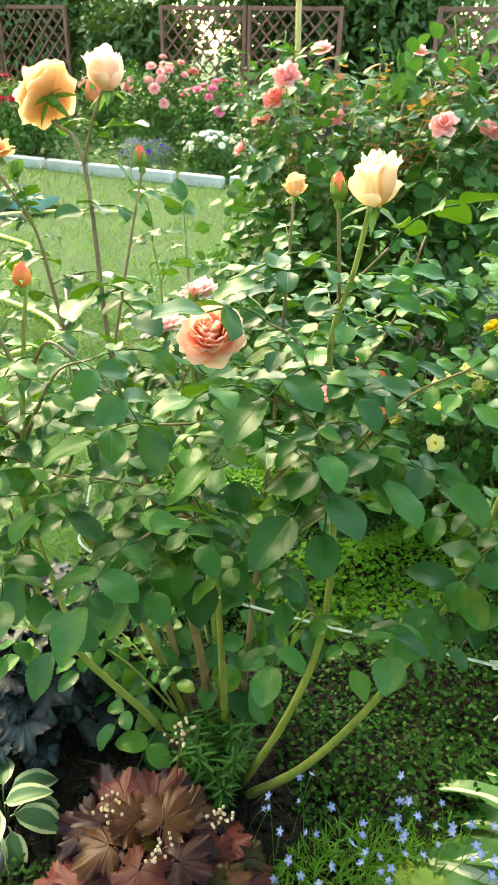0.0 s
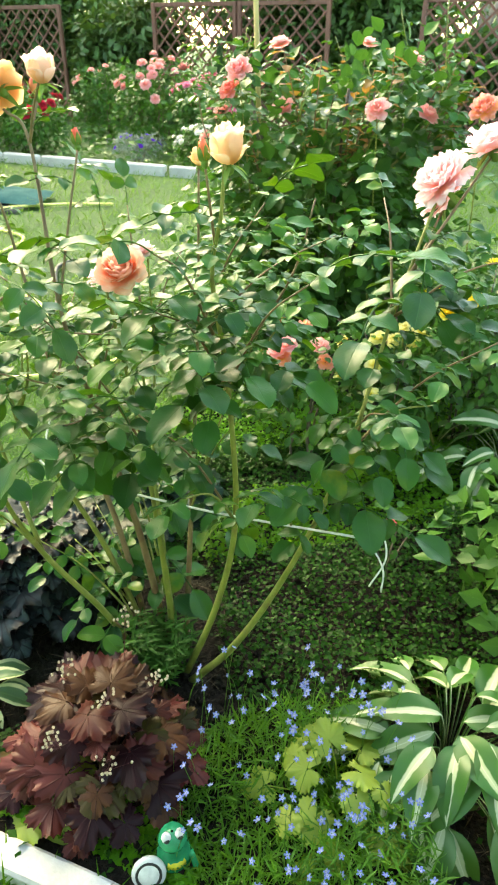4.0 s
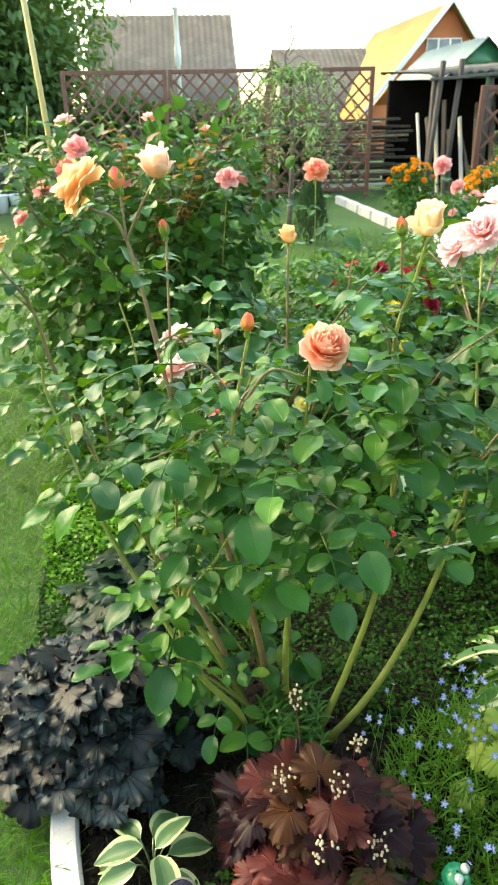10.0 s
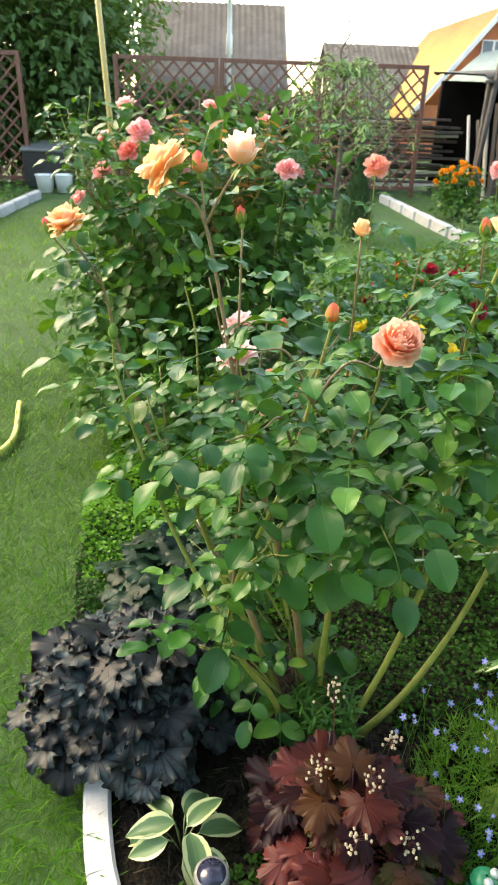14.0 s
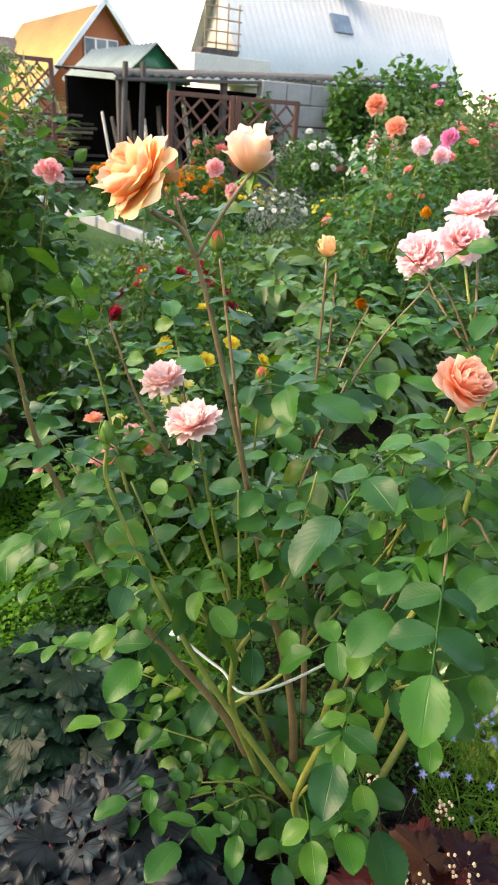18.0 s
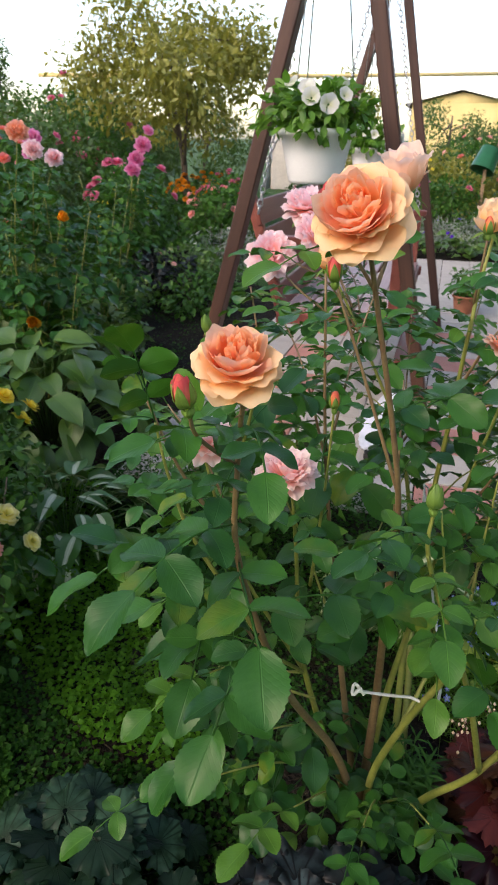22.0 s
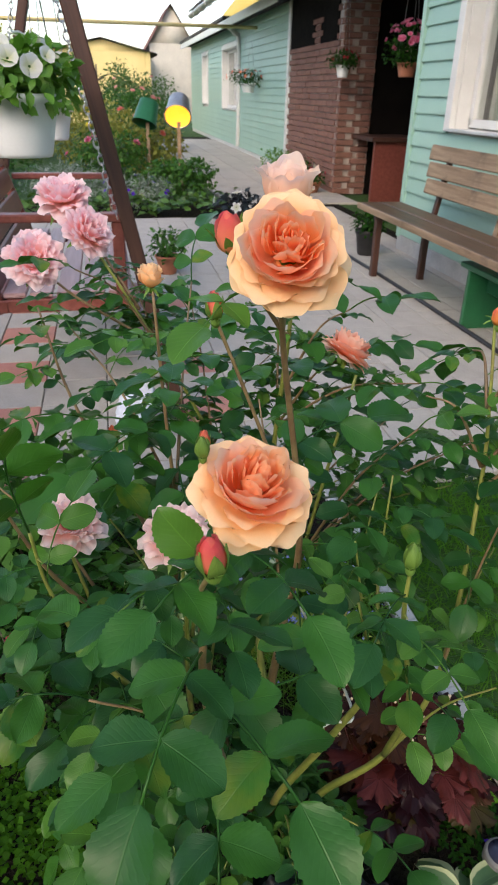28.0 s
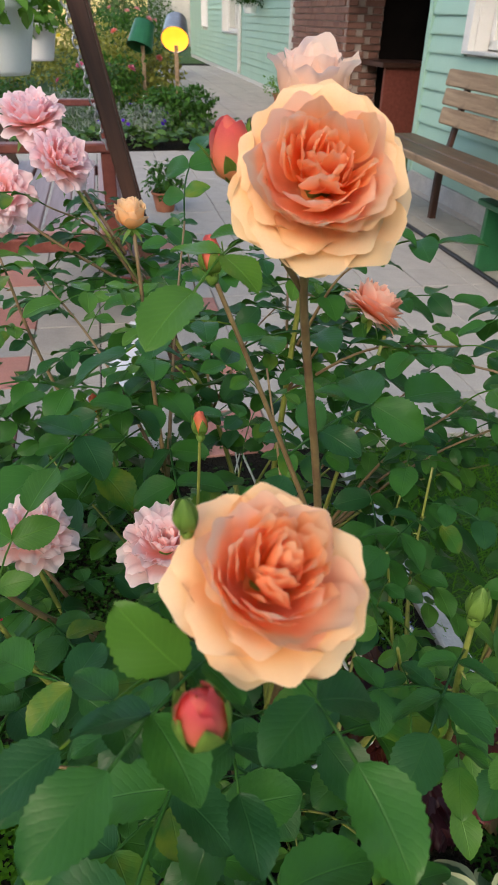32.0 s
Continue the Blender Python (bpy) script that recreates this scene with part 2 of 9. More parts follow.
def leafy(name, dark, light, vein=None, rough=0.42, thin=0.3, veins=7.0, edge=None, edge_at=0.6, spot=None, spec=0.45, glow=None, blotch=14.0, palmate=0, tones=None, silver=None, old=None, relief=0.25):
    """A leaf: midrib and side veins along its own length, paler edge or spots, light coming through."""
    mat, nt, bsdf, out = graph(name)
    uvn = nt.nodes.new("ShaderNodeTexCoord")
    sep = nt.nodes.new("ShaderNodeSeparateXYZ")
    nt.links.new(uvn.outputs["UV"], sep.inputs[0])
    across = math_node(nt, "ABSOLUTE", math_node(nt, "SUBTRACT", math_node(nt, "MULTIPLY", sep.outputs[0], 2.0), 1.0))
    along = sep.outputs[1]
    rnd = chance(nt)
    big = noise_of(nt, blotch * 4, 3.0)
    col = mix_col(nt, math_node(nt, "ADD", math_node(nt, "MULTIPLY", rnd, 0.7), math_node(nt, "MULTIPLY", big, 0.3)), dark, light)
    if tones:
        rp = nt.nodes.new("ShaderNodeValToRGB")
        rp.color_ramp.interpolation = "CONSTANT"
        while len(rp.color_ramp.elements) < len(tones):
            rp.color_ramp.elements.new(0.5)
        for i, tone in enumerate(tones):
            rp.color_ramp.elements[i].position, rp.color_ramp.elements[i].color = i / len(tones), (*tone, 1)
        nt.links.new(rnd, rp.inputs[0])
        col = mix_col(nt, ramp_of(nt, noise_of(nt, blotch * 2, 3.0), 0.35, 0.75), rp.outputs[0], mix_col(nt, 0.5, rp.outputs[0], dark))
    if old:
        sick = math_node(nt, "MULTIPLY", ramp_of(nt, rnd, 0.93, 0.97), ramp_of(nt, noise_of(nt, 45.0, 3.0), 0.4, 0.6))
        col = mix_col(nt, sick, col, old)
    phase = math_node(nt, "MULTIPLY", math_node(nt, "SUBTRACT", along, math_node(nt, "MULTIPLY", across, 0.35)), veins * 6.283)
    if palmate:
        phase = math_node(nt, "MULTIPLY", sep.outputs[0], palmate * 3.1416)
    side = math_node(nt, "POWER", math_node(nt, "ABSOLUTE", math_node(nt, "COSINE", phase)), 50.0 if palmate else 9.0)
    rib = math_node(nt, "SUBTRACT", 1.0, math_node(nt, "MULTIPLY", across, 40.0 if palmate else 20.0), True)
    lines = math_node(nt, "MAXIMUM", rib, math_node(nt, "MULTIPLY", side, 0.8 if palmate else 0.14))
    if silver:
        patch = math_node(nt, "MULTIPLY", ramp_of(nt, along, 0.12, 0.4), math_node(nt, "SUBTRACT", 1.0, math_node(nt, "MULTIPLY", lines, 1.2), True))
        patch = math_node(nt, "MULTIPLY", patch, ramp_of(nt, noise_of(nt, 34.0, 4.0), 0.36, 0.56))
        patch = math_node(nt, "MULTIPLY", patch, math_node(nt, "ADD", 0.12, math_node(nt, "MULTIPLY", math_node(nt, "MULTIPLY", rnd, rnd), 0.88)))
        col = mix_col(nt, patch, col, silver)
    if edge:
        wob = math_node(nt, "ADD", across, math_node(nt, "MULTIPLY", math_node(nt, "SUBTRACT", noise_of(nt, 30.0), 0.5), 0.5))
        col = mix_col(nt, ramp_of(nt, wob, edge_at, edge_at + 0.08), col, edge)
    if spot:
        col = mix_col(nt, ramp_of(nt, noise_of(nt, 60.0, 2.0), 0.62, 0.72), col, spot)
    col = mix_col(nt, math_node(nt, "MULTIPLY", lines, 0.55 if palmate else 0.34), col, vein or tuple(min(1, c * 1.9) for c in light))
    nt.links.new(col, bsdf.inputs["Base Color"])
    bsdf.inputs["Roughness"].default_value = rough
    bsdf.inputs["Specular IOR Level"].default_value = spec
    bumped(nt, bsdf, math_node(nt, "ADD", math_node(nt, "MULTIPLY", lines, -0.6), math_node(nt, "MULTIPLY", big, 0.5)), relief, 0.002)
    tr = nt.nodes.new("ShaderNodeBsdfTranslucent")
    nt.links.new(mix_col(nt, 0.6, col, glow or tuple(min(1, c * 2.2) for c in light)), tr.inputs[0])
    mx = nt.nodes.new("ShaderNodeMixShader")
    mx.inputs[0].default_value = thin
    nt.links.new(bsdf.outputs[0], mx.inputs[1])
    nt.links.new(tr.outputs[0], mx.inputs[2])
    nt.links.new(mx.outputs[0], out.inputs[0])
    return mat


def petal_mat(name, heart, middle, rim, rough=0.55, thin=0.55, vary=0.25):
    """A petal: its colour goes from the heart to the rim, each one a little its own."""
    mat, nt, bsdf, out = graph(name)
    uvn = nt.nodes.new("ShaderNodeTexCoord")
    sep = nt.nodes.new("ShaderNodeSeparateXYZ")
    nt.links.new(uvn.outputs["UV"], sep.inputs[0])
    rnd = chance(nt)
    v = math_node(nt, "ADD", sep.outputs[1], math_node(nt, "MULTIPLY", math_node(nt, "SUBTRACT", rnd, 0.5), vary))
    col = mix_col(nt, ramp_of(nt, v, 0.15, 0.6), heart, middle)
    col = mix_col(nt, ramp_of(nt, v, 0.6, 1.0), col, rim)
    streak = noise_of(nt, 120.0, 2.0)
    col = mix_col(nt, math_node(nt, "MULTIPLY", ramp_of(nt, streak, 0.5, 0.75), 0.18), col, heart)
    nt.links.new(col, bsdf.inputs["Base Color"])
    bsdf.inputs["Roughness"].default_value = rough
    bsdf.inputs["Specular IOR Level"].default_value = 0.25
    bumped(nt, bsdf, streak, 0.15, 0.001)
    tr = nt.nodes.new("ShaderNodeBsdfTranslucent")
    nt.links.new(col, tr.inputs[0])
    mx = nt.nodes.new("ShaderNodeMixShader")
    mx.inputs[0].default_value = thin
    nt.links.new(bsdf.outputs[0], mx.inputs[1])
    nt.links.new(tr.outputs[0], mx.inputs[2])
    nt.links.new(mx.outputs[0], out.inputs[0])
    return mat


def timber(name, dark, light, rough=0.6, axis=0, scale=3.0, worn=None):
    """Planed wood with grain along one axis."""
    mat, nt, bsdf, _ = graph(name)
    tc = nt.nodes.new("ShaderNodeTexCoord")
    mp = nt.nodes.new("ShaderNodeMapping")
    s = [28.0, 28.0, 28.0]
    s[axis] = scale * 0.6
    mp.inputs["Scale"].default_value = s
    nt.links.new(tc.outputs["Object"], mp.inputs[0])
    g = noise_of(nt, 1.0, 5.0, vec=mp.outputs[0], rough=0.65)
    col = mix_col(nt, ramp_of(nt, g, 0.35, 0.68), dark, light)
    col = mix_col(nt, math_node(nt, "MULTIPLY", chance(nt), 0.3), col, tuple(c * 0.55 for c in dark))
    if worn:
        col = mix_col(nt, ramp_of(nt, noise_of(nt, 5.0, 6.0), 0.55, 0.7), col, worn)
    nt.links.new(col, bsdf.inputs["Base Color"])
    bsdf.inputs["Roughness"].default_value = rough
    bumped(nt, bsdf, g, 0.3, 0.003)
    return mat


def glassy(name, tint=(0.9, 0.95, 0.95), rough=0.02):
    mat, nt, bsdf, _ = graph(name)
    bsdf.inputs["Base Color"].default_value = (*tint, 1)
    bsdf.inputs["Transmission Weight"].default_value, bsdf.inputs["Roughness"].default_value = 1.0, rough
    bsdf.inputs["IOR"].default_value = 1.45
    return mat


# roses
ROSE_LEAF = leafy("rose_leaf", (0.006, 0.045, 0.017), (0.034, 0.140, 0.015), vein=(0.05, 0.15, 0.03), rough=0.35, thin=0.18, glow=(0.18, 0.39, 0.010), spec=0.24, veins=4.5, old=(0.10, 0.16, 0.015), relief=0.35)
# pale green: young leaves, and sky light put into the low western ones
ROSE_LEAF_YOUNG_LIT = leafy("rose_leaf_young_lit", (0.022, 0.100, 0.016), (0.075, 0.185, 0.026), rough=0.32, thin=0.2, spec=0.2, veins=4.5, relief=0.35, glow=(0.18, 0.40, 0.025))
CANE = surface("rose_cane", (0.14, 0.18, 0.03), (0.26, 0.28, 0.06), scale=30, rough=0.5, bump=0.15, fine=200, stain=(0.17, 0.11, 0.05), stain_scale=18)
STEM_RED = surface("rose_stem", (0.15, 0.085, 0.045), (0.22, 0.16, 0.07), scale=40, rough=0.5, bump=0.1, fine=220)
SEPAL = leafy("sepal", (0.09, 0.19, 0.03), (0.16, 0.28, 0.05), rough=0.45, thin=0.2)
PEACH = petal_mat("peach_petal", (0.97, 0.46, 0.17), (0.97, 0.59, 0.27), (0.98, 0.73, 0.45), thin=0.42)
PEACH_MID = petal_mat("salmon_orange_petal", (0.98, 0.49, 0.26), (0.98, 0.58, 0.37), (0.98, 0.69, 0.50), thin=0.60)
PEACH_HEART = petal_mat("deep_orange_petal", (0.98, 0.42, 0.14), (0.98, 0.51, 0.25), (0.98, 0.62, 0.38), thin=0.66)
PINKISH = petal_mat("salmon_petal", (0.95, 0.36, 0.16), (0.96, 0.50, 0.34), (0.97, 0.68, 0.54))
BLUSH = petal_mat("pink_petal", (0.97, 0.56, 0.46), (0.97, 0.63, 0.65), (0.98, 0.82, 0.84))
FADED = petal_mat("faded_pink_petal", (0.96, 0.58, 0.50), (0.97, 0.67, 0.64), (0.98, 0.83, 0.81))
CREAM = petal_mat("cream_petal", (0.98, 0.60, 0.22), (0.98, 0.74, 0.44), (0.99, 0.80, 0.60))
BLUSH_PEACH = petal_mat("blush_peach_petal", (0.98, 0.62, 0.36), (0.98, 0.72, 0.54), (0.99, 0.80, 0.70))
BUD_ORANGE = petal_mat("bud_petal", (0.90, 0.34, 0.08), (0.92, 0.38, 0.15), (0.90, 0.26, 0.18))
BUD_RED = petal_mat("red_bud_petal", (0.92, 0.46, 0.22), (0.92, 0.30, 0.20), (0.82, 0.15, 0.16))

# ground, house and garden things
LAWN = surface("lawn_soil", (0.016, 0.058, 0.004), (0.032, 0.100, 0.007), scale=1.5, rough=0.9, bump=0.6, fine=60, stain=(0.055, 0.090, 0.020), stain_scale=0.9, dist=0.02)
GRASS = leafy("grass_blade", (0.014, 0.082, 0.003), (0.046, 0.170, 0.005), spec=0.12, rough=0.5, thin=0.4, veins=0.5, glow=(0.3, 0.5, 0.05))
SOIL = surface("bed_soil", (0.006, 0.005, 0.004), (0.018, 0.014, 0.010), scale=12, rough=0.95, bump=1.0, fine=80, dist=0.02, stain=(0.016, 0.022, 0.009), stain_scale=4, spec=0.12)
EDGING = surface("white_edging", (0.37, 0.38, 0.385), (0.48, 0.48, 0.475), scale=9, rough=0.7, bump=0.3, fine=120, spec=0.25, stain=(0.22, 0.23, 0.19), stain_scale=3)
CONCRETE = surface("concrete_edging", (0.34, 0.34, 0.33), (0.5, 0.5, 0.48), scale=6, rough=0.85, bump=0.4, fine=90)
PAVER = surface("grey_paver", (0.33, 0.315, 0.285), (0.44, 0.42, 0.38), scale=5, rough=0.75, bump=0.3, fine=150, stain=(0.30, 0.285, 0.25), stain_scale=2.5, vary=0.2)
PAVER_RED = surface("red_paver", (0.38, 0.16, 0.13), (0.48, 0.23, 0.18), scale=6, rough=0.75, bump=0.3, fine=150, stain=(0.30, 0.16, 0.14))
SIDING = surface("mint_siding", (0.25, 0.43, 0.355), (0.30, 0.48, 0.40), scale=1.2, rough=0.45, bump=0.08, fine=220, vary=0.08)
SIDING_PALE = surface("pale_siding", (0.55, 0.58, 0.48), (0.62, 0.64, 0.53), scale=1.0, rough=0.5, bump=0.08, fine=200, vary=0.08)
WHITE = surface("white_plastic", (0.58, 0.585, 0.57), (0.66, 0.665, 0.65), scale=4, rough=0.35, bump=0.04, fine=120, vary=0.08)
WHITE_POT = surface("white_pot", (0.74, 0.76, 0.76), (0.80, 0.81, 0.81), scale=9, rough=0.38, bump=0.03, fine=160, vary=0.06)
GREY_METAL = surface("grey_gutter", (0.42, 0.44, 0.46), (0.55, 0.57, 0.58), scale=5, rough=0.35, metal=0.3, bump=0.05, fine=90)
ZINC = surface("zinc", (0.38, 0.39, 0.4), (0.55, 0.55, 0.55), scale=14, rough=0.4, metal=0.8, bump=0.08, fine=120)
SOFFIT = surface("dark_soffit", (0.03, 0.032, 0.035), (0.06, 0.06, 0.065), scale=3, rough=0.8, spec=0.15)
BRICK = surface("brick", (0.15, 0.066, 0.048), (0.24, 0.120, 0.088), scale=9, rough=0.85, bump=0.5, fine=120, vary=0.4, stain=(0.2, 0.1, 0.09), stain_scale=5)
RECESS_BLACK = surface("soot_and_recess_dark", (0.005, 0.004, 0.004), (0.011, 0.009, 0.008), scale=9, rough=0.95, spec=0.05, bump=0.4)
MORTAR = surface("mortar", (0.32, 0.26, 0.23), (0.42, 0.36, 0.32), scale=10, rough=0.95, bump=0.5, fine=140)
DARK_WOOD = timber("dark_brown_wood", (0.045, 0.018, 0.012), (0.09, 0.038, 0.024), rough=0.5, axis=2)
BENCH_WOOD = timber("bench_board", (0.20, 0.13, 0.075), (0.42, 0.30, 0.19), rough=0.6, axis=0, worn=(0.10, 0.065, 0.04))
SEAT_WOOD = timber("bench_seat_board", (0.07, 0.045, 0.028), (0.16, 0.10, 0.058), rough=0.45, axis=0, worn=(0.06, 0.04, 0.025))
SWING_RED = timber("swing_red_board", (0.17, 0.045, 0.035), (0.26, 0.08, 0.06), rough=0.4, axis=0)
SWING_SLAT = timber("swing_slat", (0.30, 0.17, 0.16), (0.45, 0.28, 0.27), rough=0.4, axis=0)
LATTICE = timber("brown_lattice", (0.12, 0.045, 0.03), (0.20, 0.085, 0.055), rough=0.6, axis=2)
GREEN_PAINT = surface("green_paint", (0.015, 0.10, 0.045), (0.02, 0.15, 0.06), scale=8, rough=0.35, bump=0.05)
CHAIN = surface("chain_steel", (0.35, 0.36, 0.38), (0.6, 0.61, 0.62), scale=30, rough=0.3, metal=0.9, bump=0.05)
BLACK_PLASTIC = surface("black_plastic", (0.012, 0.012, 0.013), (0.03, 0.03, 0.03), scale=12, rough=0.45, bump=0.05)
TERRACOTTA = surface("terracotta", (0.32, 0.11, 0.06), (0.45, 0.18, 0.10), scale=10, rough=0.75, bump=0.2)
HOSE = surface("yellow_hose", (0.62, 0.60, 0.12), (0.75, 0.72, 0.22), scale=20, rough=0.4, bump=0.05, fine=300)
STRING = surface("white_string", (0.62, 0.66, 0.6), (0.78, 0.8, 0.75), scale=60, rough=0.8, bump=0.5, fine=900)
ROOF_GREY = surface("grey_sheet_roof", (0.065, 0.063, 0.058), (0.11, 0.105, 0.095), scale=1.5, spec=0.15, rough=0.85, bump=0.2, fine=30, stain=(0.18, 0.17, 0.15))
ROOF_WHITE = surface("pale_sheet_roof", (0.36, 0.39, 0.38), (0.44, 0.47, 0.46), scale=1.2, spec=0.2, rough=0.7, bump=0.1, fine=30)
ROOF_YELLOW = surface("yellow_sheet_roof", (0.46, 0.24, 0.045), (0.56, 0.31, 0.065), scale=1.0, rough=0.6, bump=0.1, fine=30, spec=0.25)
ROOF_JADE = surface("pale_green_sheet_roof", (0.17, 0.22, 0.20), (0.24, 0.30, 0.27), scale=1.5, rough=0.7, bump=0.15, fine=30, spec=0.2)
WALL_ORANGE = surface("orange_wall", (0.40, 0.12, 0.05), (0.5, 0.17, 0.07), scale=2, rough=0.8)
WALL_WHITE = surface("whitewashed_wall", (0.50, 0.47, 0.41), (0.62, 0.585, 0.51), scale=2.5, rough=0.9, bump=0.3, fine=25, stain=(0.45, 0.44, 0.4))
# low sunlight on the far house is put into this bright yellow
WALL_SAND_SUNLIT = surface("sunlit_sand_wall", (0.72, 0.56, 0.24), (0.80, 0.64, 0.30), scale=2, rough=0.9)
BLOCK = surface("white_block", (0.24, 0.23, 0.21), (0.38, 0.365, 0.34), scale=5, rough=0.9, bump=0.4, fine=60, vary=0.3)
DARK_TIMBER = timber("weathered_timber", (0.05, 0.04, 0.035), (0.13, 0.11, 0.095), rough=0.8, axis=2)
BARK = surface("bark", (0.07, 0.055, 0.04), (0.16, 0.13, 0.10), scale=14, rough=0.9, bump=0.9, fine=70, dist=0.01)
GLASS = glassy("window_glass")
CURTAIN = surface("net_curtain", (0.30, 0.31, 0.29), (0.42, 0.43, 0.40), scale=6, rough=0.9)
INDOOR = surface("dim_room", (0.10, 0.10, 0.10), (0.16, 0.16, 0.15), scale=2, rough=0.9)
# near-black: shade of the porch and shed recesses is put into the colour
ALCOVE = surface("shaded_recess_boards", (0.005, 0.004, 0.004), (0.011, 0.009, 0.008), scale=4, rough=0.9, spec=0.05)

# ---- ground: one sheet out to the horizon ----
def sheet(name, outline, z, material, label, category, kind="structure", rough_by=0.0, cells=1):
    """A flat filled outline."""
    bm = bmesh.new()
    bm.faces.new([bm.verts.new((x, y, z)) for x, y in outline])
    bmesh.ops.recalc_face_normals(bm, faces=bm.faces)
    for f in bm.faces:
        f.normal_update()
        if f.normal.z < 0:
            f.normal_flip()
    me = bpy.data.meshes.new(name)
    bm.to_mesh(me)
    bm.free()
    return thing(name, Matrix(), label, category, kind=kind, data=me, material=material)


def ground_sheet():
    """Fine near the bed, coarse further out, gently uneven."""
    a = np.concatenate([[-2500, -600, -150, -60, -30], np.linspace(-16, 24, 60), [40, 80, 200, 700, 2500]])
    x, y = np.meshgrid(a, a)
    z = 0.012 * np.sin(x * 1.7 + 0.4 * y) * np.sin(y * 1.3) * (np.hypot(x, y) < 20) - 0.008
    v = np.stack([x, y, z], -1).reshape(-1, 3)
    return v, grid_faces(len(a), len(a)), v[:, :2]


stuff("ground", ground_sheet(), LAWN, "green lawn with short mown grass", "lawn", kind="structure")

RIM = smooth_path([(-0.50, 0.84, 0), (-0.532, 0.71, 0), (-0.546, 0.60, 0), (-0.534, 0.51, 0), (-0.495, 0.435, 0), (-0.44, 0.392, 0), (-0.37, 0.362, 0), (-0.275, 0.328, 0), (-0.19, 0.30, 0), (-0.09, 0.266, 0), (0.1, 0.193, 0), (0.4, 0.072, 0), (0.78, -0.085, 0)], 8)
bed_outline = [(p[0], p[1]) for p in RIM] + [(0.98, 0.15), (1.22, 0.72), (1.42, 1.22), (3.3, 0.62), (4.6, 0.25), (6.2, 1.2), (5.0, 4.2), (2.6, 4.6), (1.7, 3.6), (1.1, 3.3), (0.2, 3.1), (-0.15, 2.6), (-0.12, 2.1), (-0.3, 1.75), (-0.42, 1.45), (-0.5, 1.05)]
sheet("bed", bed_outline, 0.012, SOIL, "dark loose soil of the flower bed", "flower bed")


def edging():
    """White edging stones, end to end along the bed's rim."""
    e = thing("bed_edging", Matrix.Translation((-0.4, 0.4, 0)), "white curved edging stones round the flower bed", "edging", kind="structure")
    gap = np.linalg.norm(np.diff(RIM, axis=0), axis=1)
    run = np.concatenate([[0], np.cumsum(gap)])
    sec = [(-0.027, -0.04), (-0.027, 0.026), (-0.022, 0.032), (0.018, 0.034), (0.024, 0.028), (0.024, -0.04)]
    at = 0.0
    while at < run[-1] - 0.05:
        ts = np.linspace(at, min(at + 0.2175, run[-1]), 7)
        p = np.stack([np.interp(ts, run, RIM[:, k]) for k in range(3)], -1) - np.array([-0.4, 0.4, 0])
        way = np.gradient(p, axis=0)
        way /= np.linalg.norm(way, axis=1, keepdims=True)
        side = np.stack([-way[:, 1], way[:, 0], 0 * way[:, 0]], -1)
        v = np.stack([p + side * a + np.array([0, 0, h]) for a, h in sec], 1)
        mid = v.mean(1, keepdims=True)
        v = np.concatenate([mid[:1].repeat(6, 1), v[:1] * 0.985 + mid[:1] * 0.015, v, v[-1:] * 0.985 + mid[-1:] * 0.015, mid[-1:].repeat(6, 1)])
        part("edging_stone", Hard((v.reshape(-1, 3), grid_faces(len(v), 6, True), v.reshape(-1, 3)[:, :2])), EDGING, e)
        at += 0.219
    return e


edging()


def patio():
    """Square pavers: grey with red ones in two rows."""
    pv = thing("patio", at_plan(0, 0), "grey concrete pavers with a few red ones", "paving", kind="structure")
    base = part("bedding", slab(6.6, 3.9, 0.03, 0.003, (-0.45, 1.65, -0.013)), SOIL, pv, "dark sand in the joints")
    path = part("path_bedding", slab(13.0, 1.5, 0.03, 0.003, (9.36, 0.22, -0.014)), SOIL, pv)
    step = 0.27
    grey, red = [mesh_of("paver", *slab(step - 0.005, step - 0.005, 0.03, 0.002), smooth=False) for _ in range(2)]
    grey.materials.append(PAVER), red.materials.append(PAVER_RED)
    rng = random.Random(3)
    for i in range(24):
        for j in range(12):
            s, d = -3.62 + i * step, 0.26 + j * step
            if s > 1.6 and d > 1.0:
                continue
            is_red = j in (7, 10) and i % 2 == 0 and i < 10
            part("paver", red if is_red else grey, None, pv, "red paver" if is_red else "", pose(s, d, 0.006 + rng.uniform(-0.0015, 0.0015), rng.uniform(-0.3, 0.3), rng.uniform(-0.3, 0.3), 0))
    ms = [np.array(pose(2.86 + i * 0.5, -0.36 + j * 0.42, 0.006 + rng.uniform(-0.0015, 0.0015))) for i in range(24) for j in range(4)]
    part("path_pavers", spread(slab(0.49, 0.41, 0.03, 0.003), ms), PAVER, pv, "grey path pavers along the house", kind="stuff")
    ms = [np.array(pose(-4.4 + i * 0.5, -0.02, 0.0)) for i in range(14)]
    part("wall_strip", spread(slab(0.49, 0.24, 0.03, 0.003), ms), PAVER, pv, kind="stuff")


patio()

